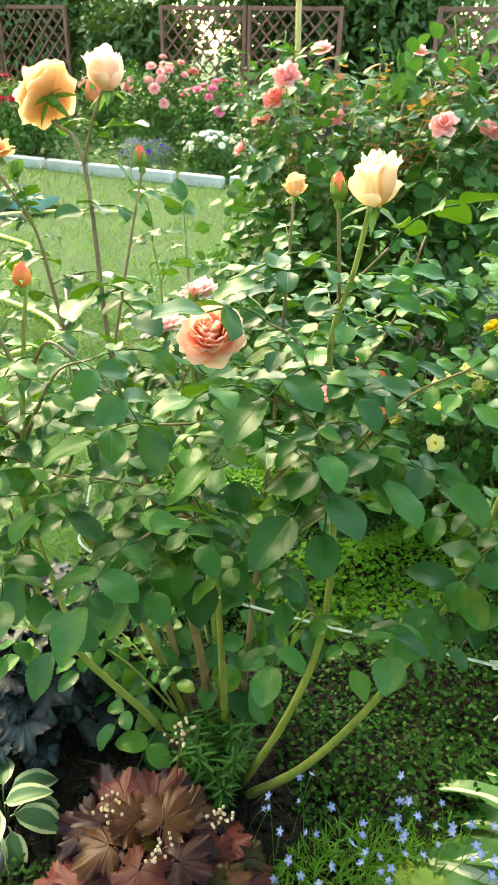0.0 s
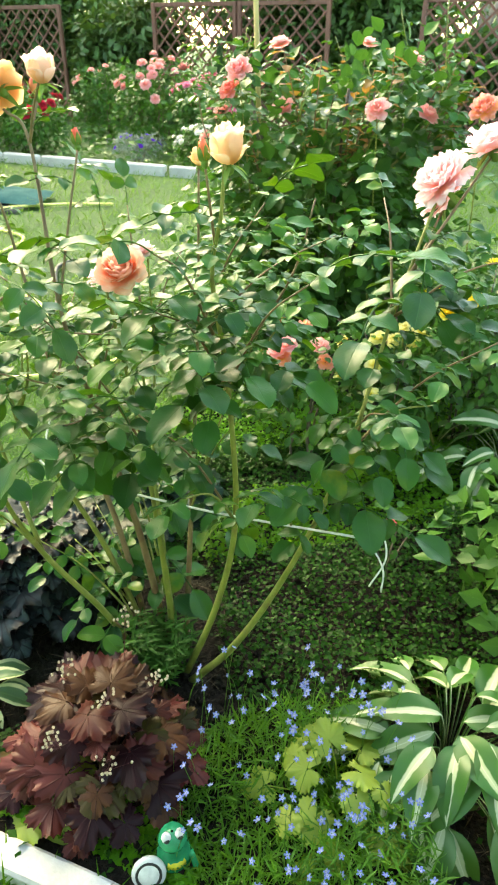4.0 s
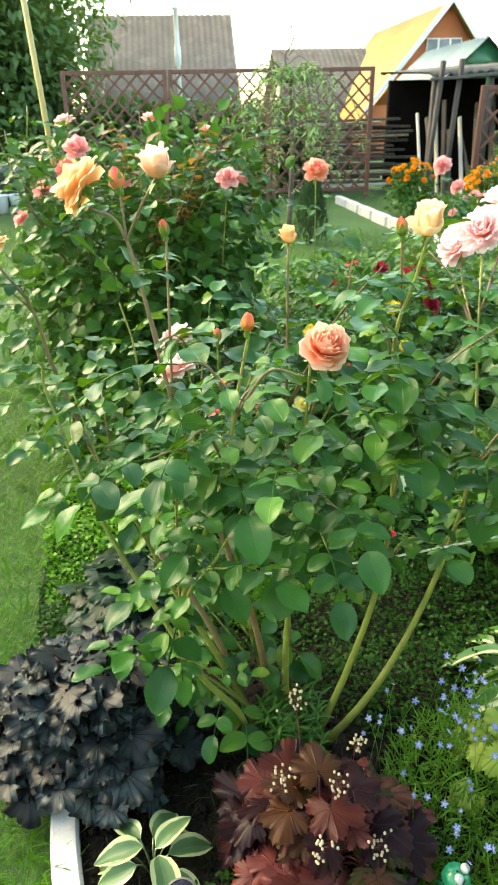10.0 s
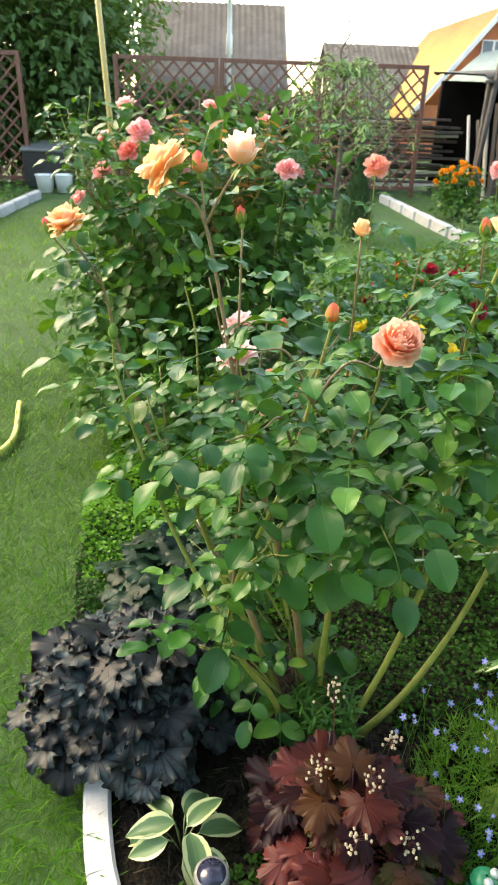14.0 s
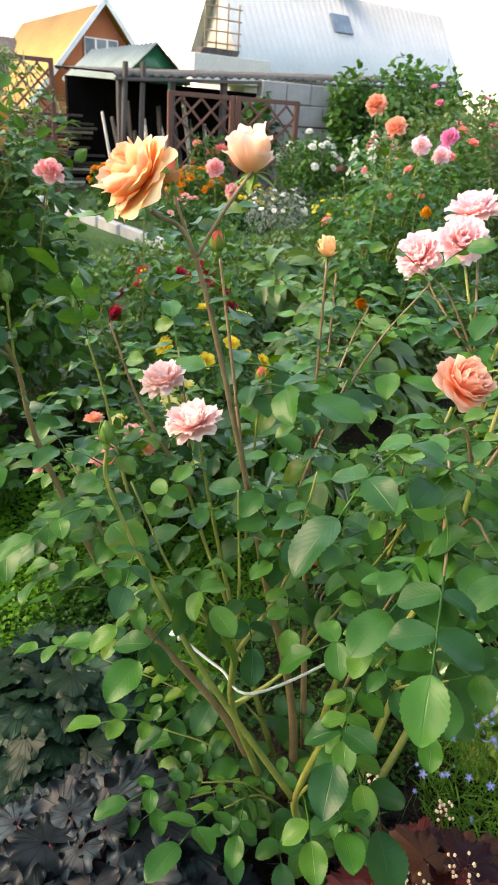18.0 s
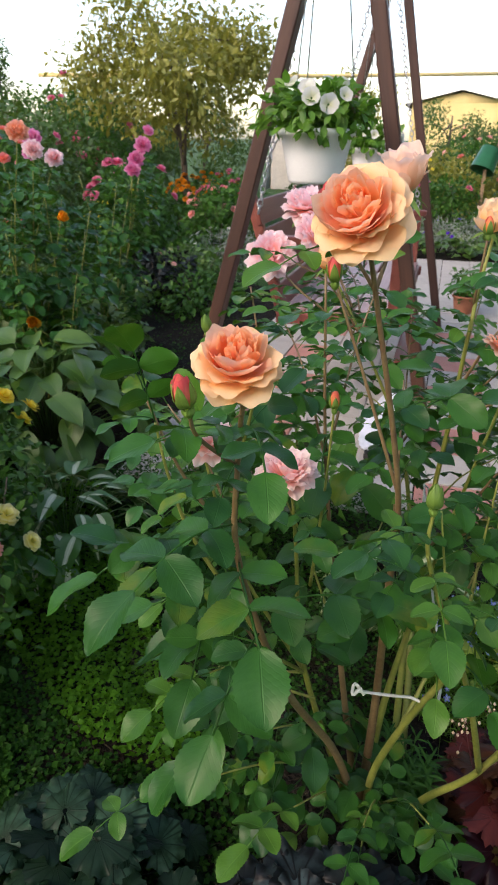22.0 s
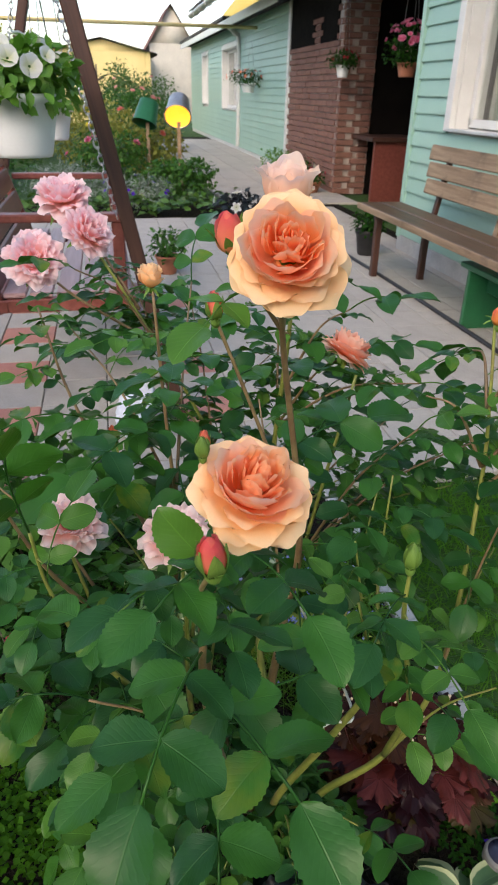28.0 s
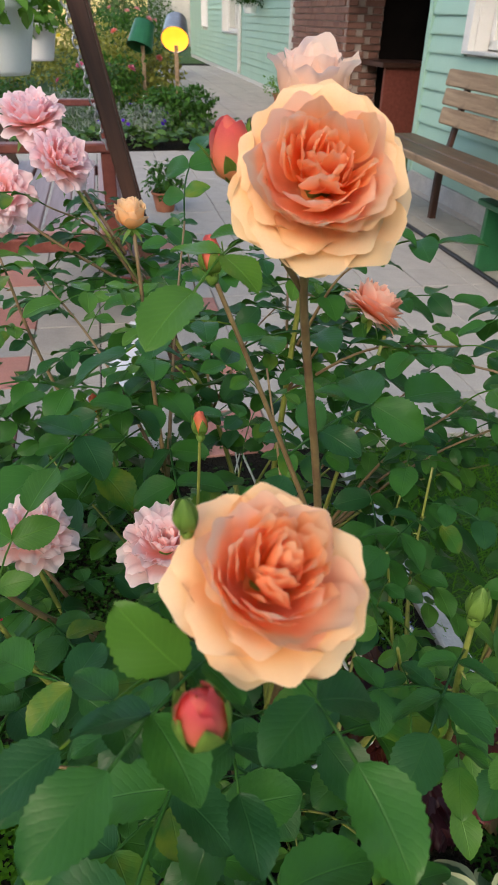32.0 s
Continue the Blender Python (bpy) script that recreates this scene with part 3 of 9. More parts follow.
# ---- the mint green house ----
def planks(s0, s1, z0, z1, holes=(), rise=0.118, thick=0.014, stagger=3.2):
    """Lap boards between s0 and s1, cut round openings (s0, s1, z0, z1): middles and lengths."""
    out = []
    z, row = z0, 0
    while z < z1 - 0.02:
        h = min(rise, z1 - z)
        spans = [(s0, s1)]
        for a, b, lo, hi in holes:
            if z + h > lo + 0.01 and z < hi - 0.01:
                spans = [q for x, y in spans for q in ((x, min(y, a)), (max(x, b), y)) if q[1] - q[0] > 0.01]
        for x, y in spans:
            out.append(((x + y) / 2, y - x, z, h))
        z += rise
        row += 1
    return out


def lap_board(length, h, thick=0.016):
    """One siding board: its lower edge stands proud of the upper."""
    sec = [(0.0, 0.0), (0.0, h), (0.004, h), (thick + 0.006, 0.012), (thick + 0.006, 0.0)]
    v = np.array([[x, d, z] for x in (-length / 2, length / 2) for d, z in sec])
    f = grid_faces(2, 5, True)
    f = np.concatenate([f, [[0, 1, 2, 3], [8, 7, 6, 5], [0, 3, 4, 0][:4], [5, 9, 8, 5][:4]]])
    f = f[[len(set(q)) == 4 for q in f.tolist()]]
    return v, f[:, ::-1], v[:, ::2]


def boards_on(parent, rows, material, d=0.0):
    for mid, length, z, h in rows:
        part("siding_board", mesh_of("siding_board", *lap_board(length, h), smooth=False), material, parent, m=pose(mid, d, z))


def wall_block(name, s0, s1, d0, d1, z0, z1, material, label, category="wall", holes=()):
    """A wall from the plan with real thickness; holes (s0, s1, z0, z1) go through it."""
    pieces = []
    cuts = sorted({s0, s1, *[h[0] for h in holes], *[h[1] for h in holes]})
    for a, b in zip(cuts, cuts[1:]):
        zs = [(z0, z1)]
        for h in holes:
            if h[0] <= a and b <= h[1]:
                zs = [(z0, h[2]), (h[3], z1)]
        for lo, hi in zs:
            if hi - lo > 0.01:
                pieces.append(slab(b - a, abs(d1 - d0), hi - lo, 0.0005, ((a + b) / 2, (d0 + d1) / 2, (lo + hi) / 2)))
    me = mesh_of(name, *join(*pieces), smooth=False)
    return thing(name, at_plan(0, 0), label, category, kind="structure", data=me, material=material)


WIN = (-2.14, -0.70, 1.0, 2.12)
w1 = wall_block("wall_garden", -5.6, 0.0, -0.22, 0.0, 0.0, 2.75, WHITE, "house wall clad in mint green siding", holes=[WIN])
boards_on(w1, planks(-5.6, -0.03, 0.14, 2.74, [(WIN[0] - 0.07, WIN[1] + 0.07, WIN[2] - 0.03, WIN[3] + 0.08)]), SIDING, 0.002)
part("corner_trim", slab(0.06, 0.05, 2.6, 0.004, (-0.02, 0.012, 1.42)), SIDING, w1, "pale mint corner trim")
part("plinth", slab(5.6, 0.03, 0.13, 0.004, (-2.8, 0.012, 0.07)), CONCRETE, w1, "grey concrete plinth")


def window(s0, s1, z0, z1, d, name, panes=2, deep=0.12):
    """A white window set back in its reveal, with a sill and casing."""
    w, h = s1 - s0, z1 - z0
    win = thing(name, at_plan((s0 + s1) / 2, d, z0), "white framed window with two panes and a grey sill", "window", kind="structure")
    c = 0.09
    for x in (-w / 2 - c / 2 + 0.01, w / 2 + c / 2 - 0.01):
        part("casing", slab(c, 0.045, h + 0.06, 0.004, (x, 0.022, h / 2 + 0.01)), WHITE, win)
    part("casing", slab(w + 2 * c, 0.045, c, 0.004, (0, 0.022, h + c / 2)), WHITE, win)
    for x in (-w / 2 + 0.008, w / 2 - 0.008):
        part("reveal", slab(0.016, deep, h, 0.002, (x, -deep / 2, h / 2)), WHITE, win)
    part("reveal", slab(w, deep, 0.016, 0.002, (0, -deep / 2, h - 0.008)), WHITE, win)
    part("window_sill", slab(w + 0.06, deep + 0.06, 0.02, 0.004, (0, -deep / 2 + 0.03, -0.012)), GREY_METAL, win, "grey metal sill", pose(0, 0, 0, 4, 0, 0))
    fr = 0.055
    pieces = [slab(w - 0.04, 0.05, fr, 0.004, (0, -deep, fr / 2 + 0.01)), slab(w - 0.04, 0.05, fr, 0.004, (0, -deep, h - fr / 2 - 0.02))]
    pieces += [slab(fr, 0.05, h - 0.04, 0.004, (x, -deep, h / 2)) for x in (-w / 2 + fr / 2 + 0.02, w / 2 - fr / 2 - 0.02)]
    for k in range(1, panes):
        pieces.append(slab(fr * 1.5, 0.052, h - 0.06, 0.004, (-w / 2 + w * k / panes, -deep, h / 2)))
    fm = part("window_frame", join(*pieces), WHITE, win)
    for k in range(panes):
        pw = w / panes - 0.1
        p = part("pane", slab(pw, 0.006, h - 0.12, 0.001, (-w / 2 + w * (k + 0.5) / panes, -deep - 0.005, h / 2)), GLASS, win)
        p.visible_shadow = False
    for x in (-0.25, 0.25):
        part("curtain", slab(w * 0.47, 0.02, h - 0.08, 0.004, (w * x, -deep - 0.14, h / 2)), CURTAIN, win, "grey net curtain")
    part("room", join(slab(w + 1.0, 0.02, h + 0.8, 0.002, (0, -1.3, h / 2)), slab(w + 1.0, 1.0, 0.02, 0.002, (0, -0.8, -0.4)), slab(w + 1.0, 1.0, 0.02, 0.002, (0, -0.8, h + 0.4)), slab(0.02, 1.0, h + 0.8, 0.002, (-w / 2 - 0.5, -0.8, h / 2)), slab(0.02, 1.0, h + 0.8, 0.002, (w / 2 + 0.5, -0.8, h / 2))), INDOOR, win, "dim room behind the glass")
    return win


window(*WIN, 0.002, "window_1")

# porch: shade put into near-black recess walls; a brick oven wall beside it
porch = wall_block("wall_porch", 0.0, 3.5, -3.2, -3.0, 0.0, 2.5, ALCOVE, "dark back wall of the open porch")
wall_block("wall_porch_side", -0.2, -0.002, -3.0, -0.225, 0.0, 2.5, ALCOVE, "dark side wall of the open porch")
wall_block("wall_porch_end", 3.56, 3.76, -3.0, -0.96, 0.0, 2.5, ALCOVE, "near-black end wall of the open porch")
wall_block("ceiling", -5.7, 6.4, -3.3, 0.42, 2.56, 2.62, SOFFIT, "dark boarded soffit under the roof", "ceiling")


SOOTY_RECESSES = ((4.79, 6.1, 1.8), (4.5, 5.28, 2.1), (3.75, 4.5, 1.78))


def brick_wall():
    w = wall_block("wall_brick", 3.52, 6.15, -0.95, -0.52, 0.0, 2.55, MORTAR, "red brick oven wall with a corner pillar")
    rng = random.Random(5)
    one = mesh_of("brick", *slab(0.24, 0.06, 0.064, 0.004), smooth=False)
    one.materials.append(BRICK)
    half = mesh_of("brick", *slab(0.115, 0.06, 0.064, 0.004), smooth=False)
    half.materials.append(BRICK)
    # flat black slabs: soot and the recesses' darkness are put into their colour
    for a, b, lo in SOOTY_RECESSES:
        part("flue_opening", slab(b - a, 0.02, 2.54 - lo, 0.002, ((a + b) / 2, -0.518 + 0.002 * a, (lo + 2.54) / 2)), RECESS_BLACK, w, "flat black slab for a sooty recess")
    rest = []
    for r in range(33):
        for c in range(12):
            s = 3.64 + c * 0.25 + (0.125 if r % 2 else 0)
            z = 0.04 + r * 0.0755
            if s > 6.1 or any(a < s < b and z > lo for a, b, lo in SOOTY_RECESSES):
                continue
            m = pose(s, -0.525 + rng.uniform(-0.003, 0.003), 0.04 + r * 0.0755, rng.uniform(-0.8, 0.8), 0, rng.uniform(-0.5, 0.5))
            if s < 4.4:
                part("brick", one, None, w, m=m)
            else:
                rest.append(np.array(m))
    part("brickwork", spread(slab(0.24, 0.06, 0.064, 0.004), rest), BRICK, w, "rows of red bricks", kind="stuff")
    for r in range(33):
        for k in range(2):
            part("brick", half if (k + r) % 2 else one, None, w, m=pose(3.522, (-0.83 if r % 2 else -0.62) if not (k + r) % 2 else (-0.56 if r % 2 else -0.87), 0.04 + r * 0.0755, 0, 0, 90))


brick_wall()
wall_block("counter", 2.75, 3.48, -1.4, -0.72, 0.70, 0.75, DARK_WOOD, "dark red wooden shelf beside the oven", "shelf")
wall_block("counter_support", 2.8, 2.86, -1.35, -0.78, 0.0, 0.70, SWING_RED, "red painted shelf support", "shelf support")

# the far wing
w2 = wall_block("wall_wing", 6.15, 19.5, -0.9, -0.55, 0.0, 2.5, WHITE, "far wing of the house in mint siding", holes=[(10.9, 12.9, 0.85, 2.1), (15.6, 16.6, 0.9, 2.1)])
boards_on(w2, planks(6.2, 19.5, 0.1, 2.48, [(10.8, 13.0, 0.8, 2.2), (15.5, 16.7, 0.85, 2.2)]), SIDING, -0.548)
part("corner_trim", slab(0.14, 0.04, 2.45, 0.004, (6.27, -0.52, 1.24)), WHITE, w2, "white corner trim")
window(10.9, 12.9, 0.85, 2.1, -0.55, "window_2")
window(15.6, 16.6, 0.9, 2.1, -0.55, "window_3", panes=1)


def gutter(name, s0, s1, d, z, r=0.07):
    th = np.linspace(math.pi, 2 * math.pi, 9)
    sec = [(math.cos(t) * r, math.sin(t) * r) for t in th] + [(math.cos(t) * (r - 0.006), math.sin(t) * (r - 0.006)) for t in th[::-1]]
    v = np.array([[s, d + a, z + b] for s in (s0, s1) for a, b in sec])
    g = thing(name, at_plan(0, 0), "grey half round rain gutter along the eaves", "gutter", kind="structure")
    part("channel", (v, grid_faces(2, len(sec), True), v[:, :2]), GREY_METAL, g)
    s = s0 + 0.3
    while s < s1:
        part("bracket", slab(0.03, 2 * r + 0.02, 0.012, 0.002, (s, d, z + 0.004)), WHITE, g)
        part("joint", tube([(s + 0.02, d + math.cos(t) * (r + 0.004), z + math.sin(t) * (r + 0.004)) for t in th], 0.012, 5), GREY_METAL, g)
        s += 0.9
    return g


gutter("gutter", -5.6, 10.8, 0.50, 2.62)
wall_block("fascia", -5.7, 6.4, 0.42, 0.44, 2.56, 2.74, WHITE, "white fascia board under the roof edge", "fascia")
wall_block("fascia_wing", 6.0, 19.8, -0.25, -0.22, 2.42, 2.56, WHITE, "white fascia board of the far wing", "fascia")
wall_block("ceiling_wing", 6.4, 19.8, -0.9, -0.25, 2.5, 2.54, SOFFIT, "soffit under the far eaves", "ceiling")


def downpipe(s, d):
    p = thing("downpipe", at_plan(s, d), "white round rain downpipe on the house wall", "downpipe", kind="structure")
    pts = smooth_path([(0, 0.06, 0.12), (0, 0.05, 0.3), (0, 0.05, 2.1), (-0.05, 0.15, 2.3), (-0.1, 0.34, 2.45)], 5)
    part("pipe", tube(pts, 0.045, 10), WHITE, p)
    for z in (0.7, 1.7):
        part("clip", lathe([(0.05, z), (0.052, z + 0.005), (0.052, z + 0.03), (0.05, z + 0.035)], 10), GREY_METAL, p, m=pose(0, 0.05, 0))


downpipe(10.6, -0.55)


def roof_slope(name, s0, s1, d0, z0, d1, z1, material, label, wave=0.09, amp=0.012):
    """A corrugated roof sheet from the eave (d0, z0) to the ridge (d1, z1), ribs running up the slope."""
    n = int((s1 - s0) / wave * 4)
    s = np.linspace(s0, s1, n)
    lift = amp * np.sin(s / wave * 2 * math.pi)
    row = lambda d, z: np.stack([s, np.full(n, d), z + lift], -1)
    v = np.concatenate([row(d0, z0 - 0.02), row(d0, z0), row(d1, z1), row(d1, z1 - 0.02)])
    me = mesh_of(name, v, grid_faces(4, n), v[:, :2])
    return thing(name, at_plan(0, 0), label, "roof", kind="structure", data=me, material=material)


roof_slope("roof", -5.8, 10.8, 0.55, 2.68, -3.5, 4.2, ROOF_GREY, "grey corrugated roof of the house")
wall_block("wall_upper", 7.4, 10.6, -1.2, -1.0, 2.7, 5.2, SIDING_PALE, "pale upper storey wall")
wall_block("roof_wing", 10.9, 19.9, -1.6, -0.2, 2.58, 2.64, ROOF_GREY, "low roof of the far wing", "roof")


def bench():
    """Long garden bench: plank seat, three back boards, dark legs."""
    b = thing("garden_bench", at_plan(-1.95, 0.42), "long wooden garden bench with three back boards against the wall", "bench")
    part("seat_board", slab(2.5, 0.16, 0.035, 0.006, (0, 0.0, 0.485)), SEAT_WOOD, b, "dark worn seat board")
    part("seat_board", slab(2.5, 0.16, 0.035, 0.006, (0, 0.165, 0.485)), SEAT_WOOD, b, "dark worn seat board")
    part("seat_edge", slab(2.5, 0.016, 0.042, 0.004, (0, 0.254, 0.482)), BENCH_WOOD, b, "paler front edge of the seat")
    for k, z in enumerate((0.645, 0.752, 0.859)):
        part("back_board", slab(2.0 + 0.03 * k, 0.028, 0.098, 0.006), BENCH_WOOD, b, "pale weathered back board", pose(0.015 * k, -0.15 - 0.018 * k, z, 10, 0, 0))
    for s in (-0.98, 0.98):
        part("leg", slab(0.05, 0.045, 0.465, 0.005, (s, 0.19, 0.2325)), DARK_WOOD, b)
        part("leg", slab(0.045, 0.045, 0.465, 0.005, (s * 0.86, -0.12, 0.2325)), DARK_WOOD, b)
        part("back_post", slab(0.045, 0.03, 0.46, 0.004), DARK_WOOD, b, m=pose(s * 0.86, -0.195, 0.66, 10, 0, 0))
        part("rail", slab(0.045, 0.34, 0.05, 0.004, (s, 0.05, 0.44)), DARK_WOOD, b)
    part("back_post", slab(0.05, 0.03, 0.46, 0.004), BENCH_WOOD, b, "pale wooden prop", pose(0, -0.185, 0.66, 10, 0, 0))


bench()


def stool(s, d):
    st = thing("stool", at_plan(s, d), "low green painted wooden stool under the bench", "stool")
    part("top", slab(0.66, 0.30, 0.03, 0.005, (0, 0, 0.375)), GREEN_PAINT, st)
    for x in (-0.26, 0.26):
        part("side_panel", slab(0.03, 0.26, 0.36, 0.004, (x, 0, 0.18)), GREEN_PAINT, st)
    part("stretcher", slab(0.49, 0.025, 0.12, 0.004, (0, 0, 0.29)), GREEN_PAINT, st)


stool(-2.47, 0.42)

# ---- rose flowers ----
def petal(r0, h, w, tilt, bend, cup, ruffle, roll, rng, rows=6, cols=6):
    """A petal that leaves the heart at r0 along +x, leaning tilt degrees from upright, in flower space (z up)."""
    t, c = np.linspace(0, 1, rows), np.linspace(-1, 1, cols + 1)
    ang = np.radians(tilt + bend * (0.45 - t) + roll * np.maximum(0, t - 0.75) * 4)
    step = h / (rows - 1)
    out = r0 + np.concatenate([[0], np.cumsum(np.sin(ang[1:]) * step)])
    up = np.concatenate([[0], np.cumsum(np.cos(ang[1:]) * step)])
    wid = w * (0.28 + 0.72 * np.sin(math.pi / 2 * np.minimum(1, t * 1.25)) ** 0.9)
    wid = wid * np.where(t > 0.66, 1 - 0.24 * ((t - 0.66) / 0.34) ** 2, 1.0)
    ph = rng.uniform(0, 6.3, 3)
    y = c[None] * wid[:, None] / 2
    inward = cup * (c[None] ** 2) * wid[:, None] * (1 - 0.35 * t[:, None])
    wav = ruffle * w * (np.sin(c * 5 + ph[0]) + 0.6 * np.sin(c * 9 + ph[1]))[None] * (t[:, None] ** 2.2)
    short = 0.20 * h * (np.abs(c)[None] ** 2.6) * (t[:, None] ** 3) + 0.035 * h * np.sin(c * 5 + ph[2])[None] * (t[:, None] ** 4)
    sn, cs = np.sin(ang)[:, None], np.cos(ang)[:, None]
    x = out[:, None] - inward * cs + wav * cs - short * sn
    z = up[:, None] + inward * sn * 0.8 - wav * sn - short * cs
    v = np.stack([x, y + 0 * x, z], -1).reshape(-1, 3)
    uv = np.stack([np.repeat((c * 0.5 + 0.5)[None], rows, 0), np.repeat(t[:, None], cols + 1, 1)], -1).reshape(-1, 2)
    return v, grid_faces(rows, cols + 1), uv


# rings of a flower one unit across: petals, start radius, height, width, lean, bend, cup, ruffle, roll
FORMS = {
    "full": [(5, 0.05, 0.52, 0.56, 96, 10, 0.04, 0.022, 40, 1), (6, 0.06, 0.52, 0.54, 82, 26, 0.06, 0.022, 50, 1), (6, 0.06, 0.50, 0.50, 68, 44, 0.10, 0.02, 55, 1),
             (6, 0.07, 0.48, 0.46, 55, 52, 0.14, 0.02, 45, 1), (6, 0.08, 0.50, 0.42, 44, 55, 0.16, 0.02, 30, 1), (6, 0.09, 0.50, 0.40, 34, 50, 0.16, 0.02, 20, 2),
             (6, 0.08, 0.48, 0.34, 26, 48, 0.18, 0.02, 15, 2), (9, 0.12, 0.40, 0.27, 22, 40, 0.12, 0.035, 12, 3), (9, 0.085, 0.41, 0.24, 16, 34, 0.10, 0.04, 8, 3), (8, 0.05, 0.41, 0.20, 9, 26, 0.12, 0.04, 4, 3), (6, 0.02, 0.40, 0.16, 3, 14, 0.2, 0.04, 0, 3), (5, 0.005, 0.40, 0.24, 24, 40, 0.1, 0.03, 0, 1)],
    "goblet": [(3, 0.05, 0.50, 0.50, 48, 70, 0.2, 0.03, 60, 1), (5, 0.06, 0.66, 0.56, 22, 85, 0.3, 0.05, 70, 1), (5, 0.06, 0.70, 0.5, 13, 75, 0.32, 0.05, 40, 1),
               (5, 0.05, 0.70, 0.42, 8, 60, 0.34, 0.03, 0, 1), (4, 0.03, 0.68, 0.3, 4, 40, 0.36, 0.03, -5, 1), (3, 0.01, 0.66, 0.22, 0, 20, 0.4, 0.03, 0, 1)],
    "pompon": [(9, 0.05, 0.48, 0.34, 88, 30, 0.05, 0.07, 50, 1), (10, 0.05, 0.47, 0.32, 68, 40, 0.08, 0.07, 50, 1), (10, 0.05, 0.45, 0.30, 50, 40, 0.1, 0.08, 40, 1),
               (10, 0.05, 0.43, 0.28, 36, 40, 0.12, 0.08, 30, 1), (9, 0.04, 0.40, 0.24, 22, 30, 0.18, 0.08, 20, 1), (7, 0.02, 0.36, 0.2, 8, 20, 0.25, 0.08, 20, 1)],
    "loose": [(5, 0.05, 0.5, 0.46, 92, 10, 0.06, 0.07, 40, 1), (6, 0.05, 0.47, 0.42, 68, 40, 0.1, 0.07, 40, 1), (7, 0.05, 0.42, 0.34, 46, 40, 0.16, 0.07, 30, 1), (6, 0.05, 0.38, 0.28, 26, 40, 0.3, 0.07, 10, 0), (5, 0.02, 0.34, 0.2, 8, 20, 0.4, 0.07, 0, 0)],
}
PETALS = {}


def petal_meshes(form, mats):
    key = form, mats[0].name
    if key not in PETALS:
        rng = np.random.default_rng(len(PETALS) + 5)
        PETALS[key] = [[mesh_of("petal", *petal(*ring[1:9], rng, 9, 10)) for _ in range(3)] for ring in FORMS[form]]
        for k, ring in enumerate(PETALS[key]):
            for me in ring:
                me.materials.append(mats[min(len(mats) - 1, (0 if k < 4 else 1 if k < 7 else 2) if len(mats) > 1 else 0)])
    return PETALS[key]


def sepals(n=5, length=0.5, lean=100, seed=3):
    rng = np.random.default_rng(seed)
    leaf = blade(length, length * 0.26, 5, 2, 0.3, 0.2, 0.25)
    out = []
    for i in range(n):
        out.append(moved(leaf, pose(0, 0, 0, 0, 0, i * 360 / n) @ pose(0, 0, 0, 90 - lean + rng.uniform(-15, 15), 0, 0)))
    return join(*out)


HIP = mesh_of("bloom", *lathe([(0.02, -0.2), (0.07, -0.17), (0.10, -0.09), (0.08, -0.01), (0.10, 0.015), (0.02, 0.03)], 8))
HIP.materials.append(SEPAL)
CALYX = mesh_of("sepal", *sepals())
CALYX.materials.append(SEPAL)


def facing(place, axis, size, spin=0.0):
    q = Vector(axis).normalized().to_track_quat("Z", "Y").to_matrix().to_4x4()
    return Matrix.Translation(place) @ q @ pose(0, 0, 0, 0, 0, spin) @ Matrix.Scale(size, 4)


def turned(place, axis, side, size):
    """Like facing, with the flower's x axis towards side."""
    z = Vector(axis).normalized()
    x = (Vector(side) - z * Vector(side).dot(z)).normalized()
    m = Matrix((x, z.cross(x), z)).transposed().to_4x4()
    return Matrix.Translation(place) @ m @ Matrix.Scale(size, 4)


def bloom(parent, place, axis, size, form, mat, label, rng):
    """A rose flower on its hip, each petal its own piece."""
    hip = part("bloom", HIP, None, parent, label, turned(place, axis, (-0.3, -0.4, 0.8), size) if form == "full" else facing(place, axis, size, rng.uniform(0, 360)))
    part("calyx", CALYX, None, hip)
    for k, (ring, meshes) in enumerate(zip(FORMS[form], petal_meshes(form, mat if isinstance(mat, tuple) else (mat,)))):
        n = ring[0]
        for i in range(n):
            turn = (i + 0.5 * (k % 2) * ring[9] + rng.uniform(-0.2, 0.2) * (1 if ring[9] else 0.6)) * 360 / n
            grow = rng.uniform(0.88, 1.1)
            shift = pose(0, 0, 0)
            spin = rng.uniform(-6, 6)
            if form == "full" and ring[9] == 2:
                # broad sheets folded one behind another on one side of the heart
                turn = 180 + (i - (n - 1) / 2) * 36 + rng.uniform(-8, 8)
                shift = pose(-0.01 - 0.025 * (i % 3), 0, 0.03 + 0.008 * i)
            elif ring[9] == 3:
                # the heart: narrow sheets on edge, running outwards from the middle
                shift, spin = pose(0.045, 0.015, 0.10), rng.choice((-1, 1)) * rng.uniform(45, 80)
            elif ring[9] == 0:
                spin = rng.uniform(-28, 28)
            part("petal", meshes[rng.integers(3)], None, hip, m=shift @ pose(0, 0, 0, 0, 0, turn) @ pose(ring[1] * 0.5, 0, 0, rng.uniform(-7, 7), rng.uniform(-7, 7), spin) @ Matrix.Scale(grow, 4))
    return hip


BUD_Z = np.array([0, 0.08, 0.2, 0.34, 0.5, 0.66, 0.8, 0.92, 1.0])
BUD_R = np.array([0.06, 0.17, 0.24, 0.265, 0.25, 0.205, 0.15, 0.085, 0.02])


